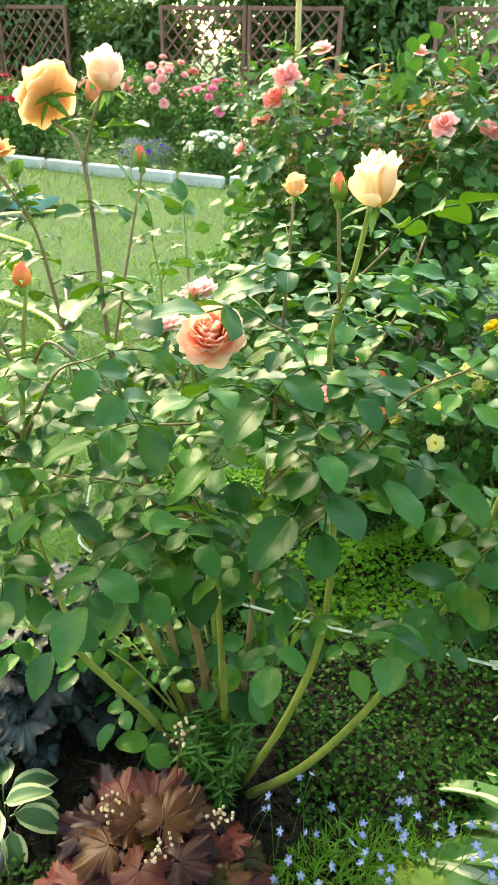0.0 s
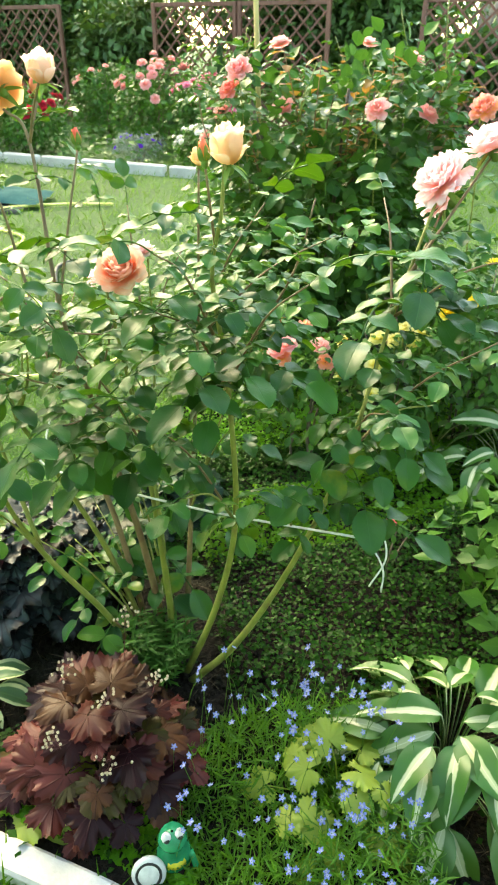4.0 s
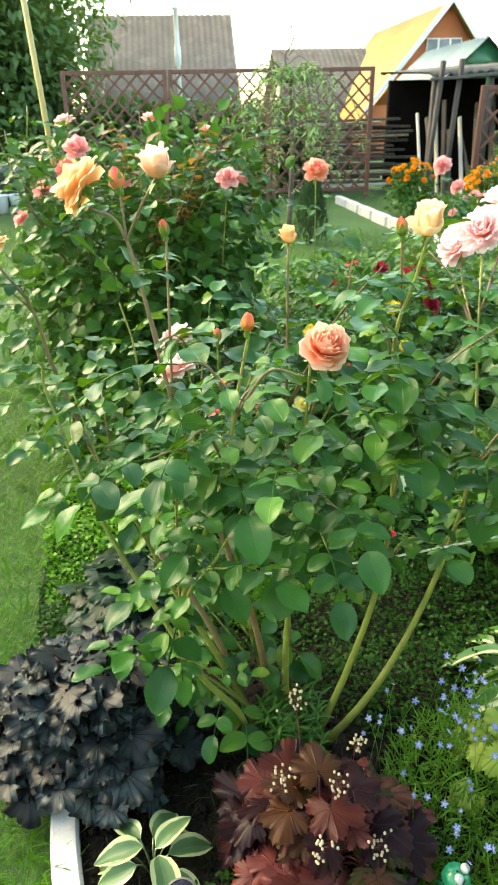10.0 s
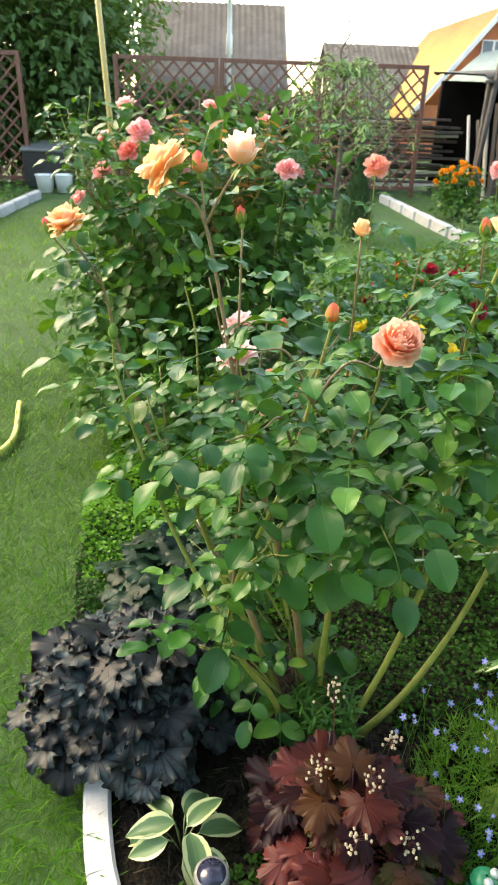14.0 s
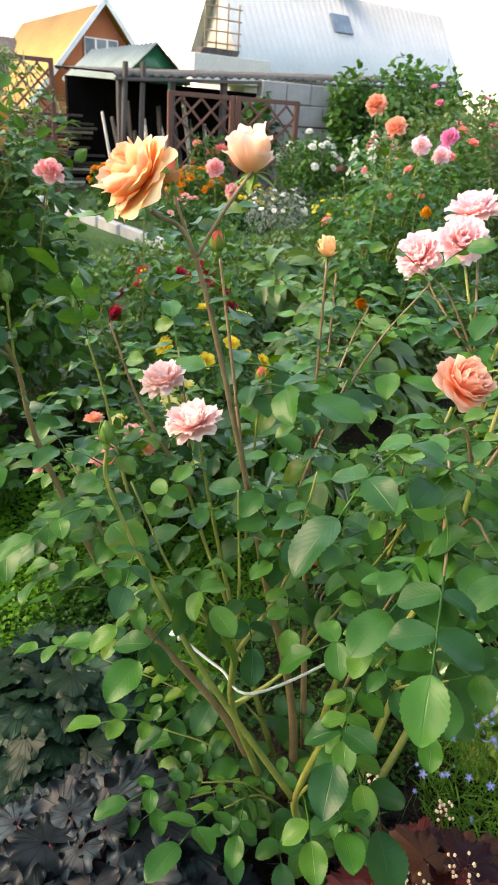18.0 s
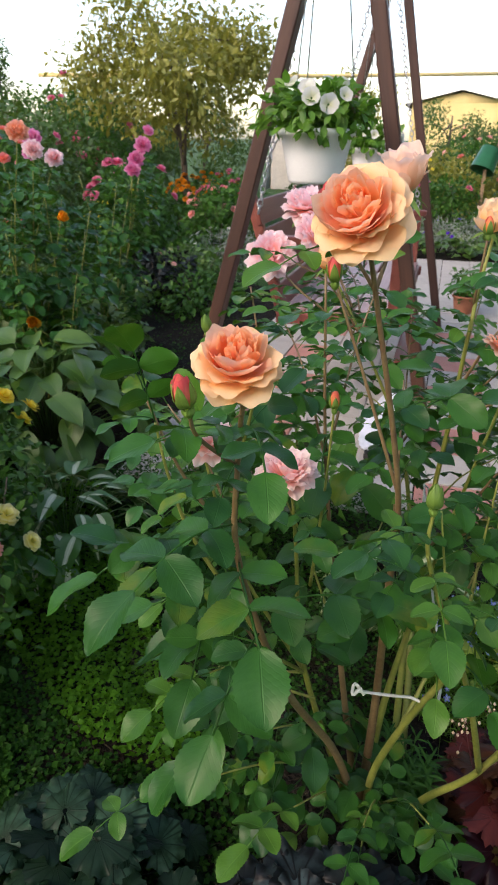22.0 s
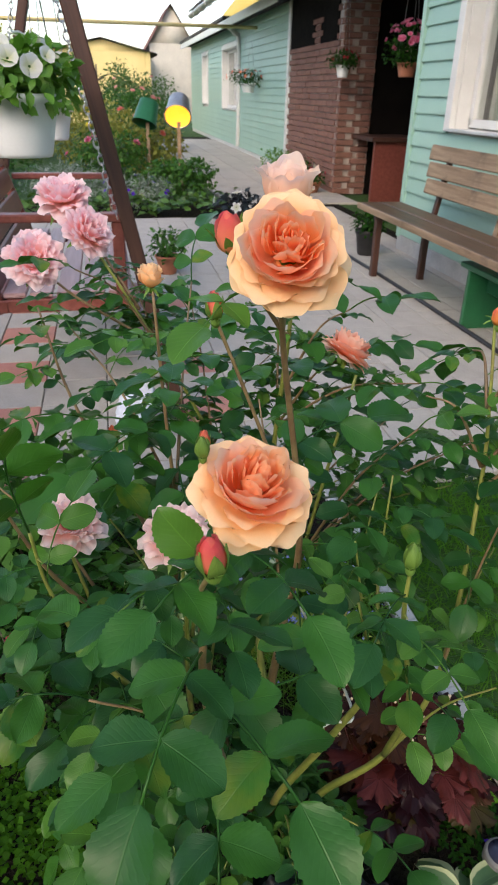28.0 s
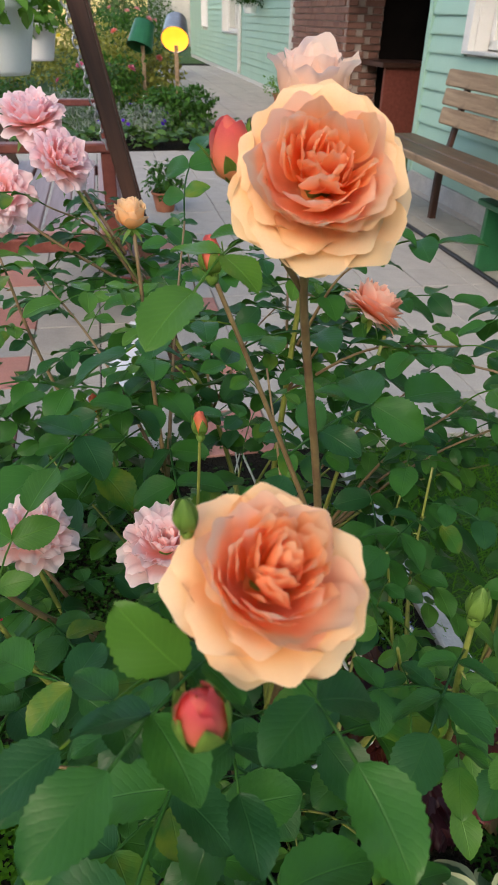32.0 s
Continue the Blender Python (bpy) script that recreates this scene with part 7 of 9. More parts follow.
pot_plant("flower_pot", "tall dark leaved shrub with pink buds in a black pot", tuple(plan(-3.25, 0.36, 0.021)), 0.16, 0.24, BLACK_PLASTIC, L_OVATE, SHRUB_LEAF, 1500, (0.27, 0.75), [(FL_ROSE, HOTPINK, 8, 0.05, "pink flower")], 15)
pot_plant("flower_pot", "plant with pale lily flowers beside the bed", tuple(plan(1.4, 1.15, 0.02)), 0.12, 0.12, BLACK_PLASTIC, L_BIG, HEU_DARK, 160, (0.28, 0.16), [(FL_FIVE, WHITE_PETAL, 3, 0.10, "white lily")], 16)


# ---- the garden swing ----
def chain(parent, a, b, link=0.034):
    """Links along a line, every second one turned."""
    a, b = Vector(a), Vector(b)
    n = max(2, int((b - a).length / (link * 0.78)))
    th = np.linspace(0, 6.283, 11)
    ring = tube(np.stack([0.010 * np.cos(th), 0 * th, link / 2 * np.sin(th)], -1), 0.0032, 5)
    q = (b - a).to_track_quat("Z", "Y").to_matrix().to_4x4()
    ms = [np.array(Matrix.Translation(a + (b - a) * ((i + 0.5) / n)) @ q @ pose(0, 0, 0, 0, 0, 90 * (i % 2))) for i in range(n)]
    part("chain", spread(ring, ms), CHAIN, parent, "galvanised chain")


def beam(name, parent, a, b, wide, thick, mat, label=""):
    a, b = Vector(a), Vector(b)
    q = (b - a).to_track_quat("Z", "X").to_matrix().to_4x4()
    return part(name, slab(wide, thick, (b - a).length, 0.005), mat, parent, label, Matrix.Translation((a + b) / 2) @ q)


def swing():
    sw = thing("garden_swing", at_plan(0, 0, 0.02), "dark brown wooden garden swing on two A frames", "garden swing")
    for s in (-3.2, -1.3):
        beam("leg", sw, (s, 2.26, 0), (s, 2.72, 2.16), 0.05, 0.075, DARK_WOOD)
        beam("leg", sw, (s, 3.27, 0), (s, 2.69, 2.16), 0.05, 0.075, DARK_WOOD)
    beam("top_beam", sw, (-3.6, 2.76, 2.12), (-1.1, 2.76, 2.12), 0.09, 0.07, DARK_WOOD)
    seat = part("seat_frame", slab(1.42, 0.05, 0.05, 0.004, (-2.25, 2.44, 0.43)), SWING_RED, sw, "red seat frame")
    part("seat_frame", slab(1.42, 0.05, 0.05, 0.004, (-2.25, 2.92, 0.43)), SWING_RED, sw, "red seat frame")
    for s in (-2.93, -1.57):
        part("side_rail", slab(0.05, 0.55, 0.05, 0.004, (s, 2.68, 0.43)), SWING_RED, sw)
        beam("arm_post", sw, (s, 2.46, 0.43), (s, 2.46, 0.74), 0.045, 0.045, SWING_RED)
        part("armrest", slab(0.06, 0.58, 0.03, 0.005, (s, 2.70, 0.755)), SWING_RED, sw)
        beam("back_post", sw, (s, 2.92, 0.40), (s, 3.08, 0.92), 0.045, 0.04, SWING_RED)
    for k in range(5):
        part("seat_slat", slab(1.38, 0.085, 0.02, 0.004, (-2.25, 2.47 + k * 0.1, 0.468)), SWING_SLAT, sw, "pale red seat slat")
    for k in range(4):
        part("back_slat", slab(1.42, 0.02, 0.10, 0.004), SWING_RED, sw, "dark red back board", pose(-2.25, 2.945 + 0.034 * k, 0.52 + 0.112 * k, -17, 0, 0))
    for s in (-3.0, -1.5):
        chain(sw, (s, 2.46, 0.76), (s, 2.74, 2.08))
        chain(sw, (s, 3.03, 0.86), (s, 2.78, 2.08))
    part("foot_rest", slab(0.9, 0.10, 0.03, 0.004, (-2.25, 2.40, 0.20)), SWING_RED, sw)


swing()


def wheel_dish():
    w = thing("fluted_dish", at_plan(-3.30, 2.42, 0.03), "pale blue fluted round dish leaning by the swing", "dish")
    prof = [(0.01, 0.0), (0.07, 0.004), (0.10, 0.012), (0.115, 0.03), (0.125, 0.036), (0.12, 0.040), (0.105, 0.034), (0.06, 0.010), (0.005, 0.006)]
    v, f, uv = lathe(prof, 48)
    k = 1 + 0.03 * np.sign(np.sin(np.arctan2(v[:, 1], v[:, 0]) * 24)) * (np.hypot(v[:, 0], v[:, 1]) > 0.11)
    v = v * np.stack([k, k, np.ones(len(k))], -1)
    part("dish", (v, f, uv), surface("pale_blue_enamel", (0.45, 0.50, 0.58), (0.58, 0.63, 0.70), scale=20, rough=0.35, bump=0.05), w, m=pose(0, 0, 0.12, 60, 0, 200))
    part("stand", slab(0.12, 0.1, 0.03, 0.004, (0, 0.02, 0.0)), BLACK_PLASTIC, w)


wheel_dish()


def cable():
    c = thing("cable", at_plan(0, 0, 0.022), "dark hose lying along the paving", "hose")
    pts = smooth_path([(-4.6, 0.62, 0.012), (-3.12, 0.56, 0.012), (-1.34, 0.56, 0.012), (0.2, 0.62, 0.012), (0.77, 0.72, 0.012), (1.3, 1.0, 0.012), (1.6, 1.5, 0.012)], 8)
    part("tube", tube(pts, 0.013, 7), BLACK_PLASTIC, c)


cable()


def lit_bucket():
    """A tin bucket on its side on a post, golden light inside it put in as emission."""
    b = thing("bucket_feeder", at_plan(4.6, 1.45), "zinc and green buckets on posts, one lit golden inside", "bucket")
    beam("post", b, (0, 0, 0), (0, 0, 0.82), 0.06, 0.05, BENCH_WOOD, "pale wooden post")
    tilt = facing((0.0, 0.0, 0.98), (-0.80, 0.16, -0.58), 0.95)
    part("bucket", moved(lathe([(0.15, -0.17), (0.19, 0.17), (0.20, 0.175), (0.185, 0.17), (0.145, -0.15), (0.01, -0.155)], 22), tilt), ZINC, b)
    green = facing((0.25, 0.42, 0.92), (-0.35, 0.3, -0.88), 0.9)
    part("bucket", moved(lathe([(0.01, -0.17), (0.15, -0.17), (0.19, 0.17), (0.20, 0.175), (0.185, 0.17), (0.145, -0.15), (0.01, -0.155)], 22), green), GREEN_PAINT, b, "dark green bucket upside down on a second post")
    beam("post", b, (0.25, 0.42, 0), (0.25, 0.42, 0.80), 0.05, 0.05, BENCH_WOOD, "pale wooden post")
    # emission stands in for the golden light in the bucket; no lamp here
    mat, nt, bsdf, _ = graph("golden_light_lining")
    bsdf.inputs["Base Color"].default_value = (0.85, 0.5, 0.06, 1)
    bsdf.inputs["Emission Color"].default_value = (1.0, 0.48, 0.05, 1)
    bsdf.inputs["Emission Strength"].default_value = 0.5
    part("lining", moved(lathe([(0.183, 0.165), (0.15, -0.10), (0.005, -0.12)], 22), tilt), mat, b, "yellow lining, golden light put in as glow")


lit_bucket()


def tarpaulin():
    """A folded dark tarpaulin on a grey slab at the edge of the lawn."""
    slab_ = thing("stone_slab", Matrix.Translation((-2.35, 5.35, 0.0)), "flat grey stone slab on the lawn", "slab", data=mesh_of("stone_slab", *slab(0.9, 0.35, 0.04, 0.01), smooth=False), material=surface("dull_slab", (0.06, 0.06, 0.055), (0.10, 0.10, 0.09), scale=6, rough=0.95, spec=0.05))
    rng = np.random.default_rng(5)
    x, y = np.meshgrid(np.linspace(-0.55, 0.55, 24), np.linspace(-0.28, 0.28, 14))
    z = 0.07 * (1 - (x / 0.56) ** 4) * (1 - (y / 0.29) ** 4) + 0.012 * np.sin(x * 17 + y * 9) * np.sin(y * 21) + 0.03
    v = np.stack([x, y, z], -1).reshape(-1, 3)
    piece = (v, grid_faces(14, 24), v[:, :2])
    thing("tarpaulin", Matrix.Translation((-2.35, 5.62, 0.0)), "folded dark teal tarpaulin beside the hose", "tarpaulin", data=mesh_of("tarpaulin", *piece), material=surface("teal_sheet", (0.02, 0.07, 0.07), (0.04, 0.12, 0.11), scale=7, rough=0.95, spec=0.05, bump=0.3))


tarpaulin()

# ---- lattice fences ----
def lattice(s0, s1, d, h, turn=0.0, gap=0.21, low=0.12, group="lattice fence panels"):
    """One trellis panel: two posts, rails, crossed slats."""
    w = s1 - s0
    f = thing("lattice_fence", at_plan(s0, d, 0, turn), "brown wooden lattice fence panel with crossed slats", "fence", group)
    for x in (0.03, w - 0.03):
        part("post", slab(0.06, 0.06, h, 0.005, (x, 0, h / 2)), LATTICE, f)
    for z in (low, h - 0.03):
        part("rail", slab(w, 0.035, 0.055, 0.004, (w / 2, 0.0, z)), LATTICE, f)
    x0, x1, z0, z1 = 0.06, w - 0.06, low + 0.02, h - 0.06
    n = int((x1 - x0 + z1 - z0) / gap)
    for side in (1, -1):
        for k in range(1, n + 1):
            c = k * gap
            a = (max(0, c - (z1 - z0)), min(c, z1 - z0))
            b = (min(c, x1 - x0), max(0, c - (x1 - x0)))
            if abs(b[0] - a[0]) < 0.05:
                continue
            pa, pb = Vector((x0 + a[0], 0.008 * side, z0 + a[1])), Vector((x0 + b[0], 0.008 * side, z0 + b[1]))
            if side < 0:
                pa.x, pb.x = x0 + x1 - pa.x, x0 + x1 - pb.x
            beam("slat", f, pa, pb, 0.03, 0.012, LATTICE)
    return f


for s0, s1 in ((-15.4, -13.97), (-13.95, -12.51), (-10.74, -9.28), (-9.26, -7.82), (-6.55, -5.10), (-5.08, -3.65), (-3.63, -2.15)):
    lattice(s0, s1, 11.8, 1.74)
lattice(-1.28, -0.38, 10.06, 1.43, -9, 0.27)
lattice(-0.36, 0.56, 9.92, 1.43, -9, 0.27)

# ---- neighbouring houses and sheds ----
def gabled(name, s0, s1, d0, d1, eave, ridge, wall_mat, roof_mat, label, along="s", gable_mat=None, over=0.25):
    """A house: walls up to the eaves, gables, two corrugated roof slopes and their verges."""
    hs = thing(name, at_plan(0, 0), label, "house")
    ms, md = (s0 + s1) / 2, (d0 + d1) / 2
    part("wall", join(slab(s1 - s0, 0.2, eave, 0.01, (ms, d0 + 0.1, eave / 2)), slab(s1 - s0, 0.2, eave, 0.01, (ms, d1 - 0.1, eave / 2)),
                      slab(0.2, d1 - d0 - 0.4, eave, 0.01, (s0 + 0.1, md, eave / 2)), slab(0.2, d1 - d0 - 0.4, eave, 0.01, (s1 - 0.1, md, eave / 2))), wall_mat, hs)

    def put(a, b, z):
        return (a, b, z) if along == "s" else (b, a, z)
    lo, hi = (d0, d1) if along == "s" else (s0, s1)
    e0, e1 = (s0, s1) if along == "s" else (d0, d1)
    mid = (lo + hi) / 2
    drop = (ridge - eave) / (mid - lo) * over
    for end in (e0 + 0.05, e1 - 0.05):
        v = np.array([put(end + t, p, z) for t in (-0.05, 0.05) for p, z in ((lo, eave), (hi, eave), (mid + 0.02, ridge - 0.02), (mid - 0.02, ridge - 0.02))])
        part("gable", (v, np.array([[0, 1, 2, 3], [7, 6, 5, 4], [0, 4, 5, 1], [1, 5, 6, 2], [2, 6, 7, 3], [3, 7, 4, 0]]), v[:, :2]), gable_mat or wall_mat, hs)
    n = int((e1 - e0 + 2 * over) / 0.045)
    run = np.linspace(e0 - over, e1 + over, n)
    lift = 0.014 * np.sin(run / 0.18 * 6.283)
    for edge in (lo - over, hi + over):
        rows = [np.array([put(a, p, z + k) for a, k in zip(run, lift)]) for p, z in ((edge, eave - drop), (mid, ridge + 0.03))]
        v = np.concatenate([rows[0] - [0, 0, 0.05], rows[0], rows[1], rows[1] - [0, 0, 0.05]])
        part("roof", (v, grid_faces(4, n), v[:, :2]), roof_mat, hs)
    return hs


def house_window(hs, s, d, z, w, h, cols=3, rows=2):
    wn_ = part("window", slab(w, 0.08, h, 0.005, (s, d, z)), WHITE, hs, "white window")
    for i in range(cols):
        for j in range(rows):
            pw, ph = w / cols - 0.06, h / rows - 0.06
            part("pane", slab(pw, 0.02, ph, 0.002, (s - w / 2 + (i + 0.5) * w / cols, d - 0.04, z - h / 2 + (j + 0.5) * h / rows)), SOLAR_PANE, wn_)


SOLAR_PANE = surface("dark_pane", (0.10, 0.13, 0.16), (0.2, 0.24, 0.28), scale=3, rough=0.08, bump=0.01)
gabled("grey_roofed_house", -7.25, -3.45, 21.6, 28.6, 0.9, 3.85, WALL_WHITE, ROOF_GREY, "neighbour house with a grey corrugated roof")
ch = thing("flue", at_plan(-4.90, 21.3), "white metal flue pipe in front of the grey roof", "chimney")
part("pipe", lathe([(0.055, 0.0), (0.055, 2.3), (0.085, 2.34), (0.085, 2.75), (0.06, 2.8), (0.06, 3.55), (0.09, 3.57), (0.09, 3.62), (0.02, 3.72)], 12), WHITE, ch)
part("rod", tube([(0, 0, 3.7), (0, 0, 4.3)], 0.015, 5), GREY_METAL, ch)
oh = gabled("orange_gabled_house", 0.3, 4.1, 21.1, 28.0, 1.3, 3.62, WALL_ORANGE, ROOF_YELLOW, "house with a steep yellow roof and an orange gable", along="d", over=0.3)
house_window(oh, 2.15, 21.05, 2.5, 0.95, 0.7, 3, 1)
for side in (-1, 1):
    beam("verge", oh, (2.2, 20.76, 3.70), (2.2 + side * 2.2, 20.76, 1.08), 0.12, 0.04, WHITE, "white verge board")
gabled("low_grey_house", -1.4, 1.4, 24.0, 31.0, 1.0, 3.1, WALL_WHITE, ROOF_GREY, "low house with a dull grey roof further back")
bh = gabled("white_roofed_house", 3.6, 10.4, 16.1, 18.3, 2.5, 4.08, WALL_WHITE, ROOF_WHITE, "long house with a pale metal roof and a white gable")
part("chimney", slab(0.3, 0.3, 0.7, 0.02, (7.05, 17.3, 4.15)), WALL_WHITE, bh, "white chimney")
part("roof_hatch", slab(0.6, 0.5, 0.06, 0.01), SOLAR_PANE, bh, "dark roof hatch", pose(6.75, 16.72, 3.44, 55, 0, 0))
for k in range(4):
    beam("scaffold_pole", bh, (2.5 + 0.28 * k, 16.0, 2.4), (2.5 + 0.28 * k, 16.0, 3.35), 0.03, 0.03, BENCH_WOOD)
for k in range(4):
    beam("scaffold_rail", bh, (2.45, 15.98, 2.6 + 0.22 * k), (3.4, 15.98, 2.6 + 0.22 * k), 0.03, 0.02, BENCH_WOOD)
part("balcony", slab(1.9, 1.2, 0.5, 0.01, (3.0, 16.2, 2.1)), WALL_WHITE, bh, "whitewashed balcony wall")
for k in range(3):
    part("board", slab(0.9, 0.4, 0.035, 0.005, (2.7 + 0.03 * k, 15.9, 2.38 + 0.04 * k)), DARK_TIMBER, bh, "dark board lying on the balcony")


def shed():
    """Low open shed: corrugated roof on posts, block wall, timber leaning inside."""
    sh = thing("garden_shed", at_plan(0, 0), "low open shed with a corrugated roof and a white block wall", "shed")
    s = np.linspace(-1.65, 3.9, 160)
    z = 1.60 + (s + 1.65) * 0.055 + 0.016 * np.sin(s / 0.13 * 6.283)
    d0 = 10.9 - (s + 1.65) * 0.16
    v = np.concatenate([np.stack([s, d0, z - 0.03], -1), np.stack([s, d0, z], -1), np.stack([s, d0 + 2.4, z + 0.12], -1), np.stack([s, d0 + 2.4, z + 0.09], -1)])
    part("roof", (v, grid_faces(4, 160), v[:, :2]), ROOF_GREY, sh, "grey corrugated roof sheet")
    beam("fascia", sh, (-1.65, 10.87, 1.53), (3.9, 9.98, 1.83), 0.04, 0.06, DARK_TIMBER)
    for x in (-1.55, -0.85, -0.1, 3.8):
        beam("post", sh, (x, 10.95 - (x + 1.65) * 0.16, 0), (x, 10.95 - (x + 1.65) * 0.16, 1.58 + (x + 1.65) * 0.055), 0.08, 0.08, DARK_TIMBER)
    rng = random.Random(8)
    for r in range(6):
        for c in range(9):
            part("block", slab(0.385, 0.2, 0.27, 0.01), BLOCK, sh, m=pose(0.42 + c * 0.39 + (0.19 if r % 2 else 0), 10.62 - (0.42 + c * 0.39) * 0.16, 0.14 + r * 0.28, rng.uniform(-0.6, 0.6), 0, -9))
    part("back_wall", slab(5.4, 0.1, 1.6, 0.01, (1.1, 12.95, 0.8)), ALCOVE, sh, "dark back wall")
    for k in range(16):
        x = -1.5 + k * 0.11 + rng.uniform(-0.03, 0.03)
        beam("plank", sh, (x, 11.2 + rng.uniform(-0.1, 0.4), 0.0), (x + rng.uniform(-0.12, 0.12), 11.7, rng.uniform(0.8, 1.45)), rng.uniform(0.05, 0.11), 0.03, DARK_TIMBER if k % 3 else WALL_WHITE)
    for k in range(40):
        part("log", moved(lathe([(0.01, -0.14), (0.05, -0.14), (0.052, 0.14), (0.01, 0.14)], 7), pose(-0.55 + (k % 8) * 0.11, 11.0, 0.06 + (k // 8) * 0.1, 90, 0, 0)), BENCH_WOOD, sh)
    beam("pole", sh, (-1.62, 10.8, 0.0), (-1.5, 10.85, 1.74), 0.06, 0.05, DARK_TIMBER)
    beam("pole", sh, (-1.35, 10.8, 0.0), (-1.25, 10.85, 1.76), 0.06, 0.05, DARK_TIMBER)
    beam("green_pole", sh, (-0.95, 10.75, 0.0), (-0.92, 10.75, 1.58), 0.03, 0.03, GREEN_PAINT)


shed()
gs = gabled("green_gabled_shed", -0.5, 0.55, 13.2, 16.0, 1.75, 2.18, GREEN_PAINT, ROOF_JADE, "small shed with a pale green roof and a green gable", along="d", over=0.1)


def woodpile():
    w = thing("log_pile", at_plan(-2.2, 12.6), "stack of weathered boards behind the fence", "timber pile")
    rng = random.Random(4)
    for k in range(22):
        part("board", slab(rng.uniform(1.4, 2.3), rng.uniform(0.1, 0.16), 0.035, 0.004), DARK_TIMBER if k % 4 else WALL_WHITE, w, m=pose(rng.uniform(-0.4, 0.3), rng.uniform(-0.1, 0.3), 0.1 + k * 0.045, 0, rng.uniform(-1, 1), rng.uniform(-4, 4)))
    for x in (-0.7, 0.7):
        part("bearer", slab(0.1, 0.5, 0.09, 0.004, (x, 0.1, 0.04)), DARK_TIMBER, w)


woodpile()


def concrete_edge(s0, d0, s1, d1, group):
    a, b = plan(s0, d0), plan(s1, d1)
    e = thing("bed_border", Matrix.Translation(a), "low pale concrete border of a flower bed", "edging", group, "structure")
    n = max(1, int((b - a).length / 0.5))
    ang = math.degrees(math.atan2((b - a).y, (b - a).x))
    for i in range(n):
        p = (b - a) * ((i + 0.5) / n)
        part("border_stone", slab(0.49, 0.09, 0.14, 0.012), CONCRETE, e, m=pose(p.x, p.y, 0.03, 0, 0, ang))


concrete_edge(-2.75, 11.2, -2.55, 7.3, "bed borders")
concrete_edge(-12.5, 7.65, -7.55, 7.75, "bed borders")
concrete_edge(-7.5, 7.75, -7.45, 10.6, "bed borders")
concrete_edge(-2.55, 7.25, -1.2, 7.0, "bed borders")

for k, (s, d) in enumerate(((-7.5, 11.2), (-7.25, 11.25))):
    b = thing("bin", at_plan(s, d), "small white plastic bucket by the fence", "bucket", "buckets by the fence")
    part("body", lathe([(0.01, 0.0), (0.1, 0.0), (0.125, 0.22), (0.13, 0.23), (0.12, 0.23), (0.1, 0.02), (0.01, 0.02)], 18), WHITE_POT, b)
    part("rim", lathe([(0.126, 0.215), (0.134, 0.22), (0.134, 0.235), (0.126, 0.238)], 18), WHITE_POT, b)


def storage_box():
    """A dark garden box with a sloping lid under the tree."""
    b = thing("storage_box", at_plan(-7.6, 11.9), "dark plastic storage box with a grey lid by the fence", "storage box")
    part("body", slab(0.62, 0.5, 0.5, 0.02, (0, 0, 0.25)), BLACK_PLASTIC, b)
    part("lid", slab(0.66, 0.54, 0.05, 0.015), LAMP_CAP, b, "grey sloping lid", pose(0, 0, 0.55, 10, 0, 0))
    for x in (-0.2, 0.2):
        part("hinge", slab(0.05, 0.02, 0.04, 0.004, (x, 0.26, 0.50)), BLACK_PLASTIC, b)


storage_box()

# ---- the big shrub on the lawn side and the mini roses ----
def climbing_shrub():
    """A broad, untidy rose shrub: lumpy foliage, long shoots standing out of it, tinted tips."""
    leaf = blade(0.058, 0.044, 5, 4, 0.4, 0.2, 0.15, wave=0.06, seed=4)
    sh = shrub("climbing_shrub", "tall untidy rose shrub with rust tinted tips and faded pink roses", "shrub", (0.36, 2.58, 0.0), 0.54, 0.54, 1.16, leaf, SHRUB_LEAF, 3900, 51, (0.7, 1.25), 7, flowers=[(FL_ROSE, ROSEPINK, 9, 0.085, 0.6, "faded pink rose")], lumps=7, base=0.1, bark_r=0.014)
    rng = np.random.default_rng(52)
    for i in range(26):
        a, q = rng.uniform(0, 6.283), 0.46 * math.sqrt(rng.uniform())
        foot = np.array([q * math.cos(a), q * math.sin(a), 0.92 - 0.5 * q])
        top = foot + np.array([0.22 * math.cos(a) * rng.uniform(0.2, 1.2), 0.22 * math.sin(a) * rng.uniform(0.2, 1.2), rng.uniform(0.18, 0.42)])
        path = smooth_path([tuple(foot), tuple((foot + top) / 2 + rng.normal(size=3) * 0.02), tuple(top)], 5)
        shoot = part("stem", tube(path, np.linspace(0.004, 0.0015, len(path)), 4), STEM_RED, sh, "long reddish shoot")
        k = 16
        t = np.linspace(0.15, 1, k) * (len(path) - 1)
        p = np.stack([np.interp(t, np.arange(len(path)), path[:, j]) for j in range(3)], -1)
        b = np.arange(k) * 2.4 + rng.uniform(0, 6)
        way = np.stack([np.cos(b), np.sin(b), rng.uniform(-0.4, 0.5, k)], -1)
        part("shoot_foliage", spread(leaf, frames_of(p, way, np.tile([0, 0, 1.0], (k, 1)), rng.uniform(0.5, 1.0, k))), SHRUB_TINT if i % 3 == 0 else SHRUB_LEAF, shoot, kind="stuff")


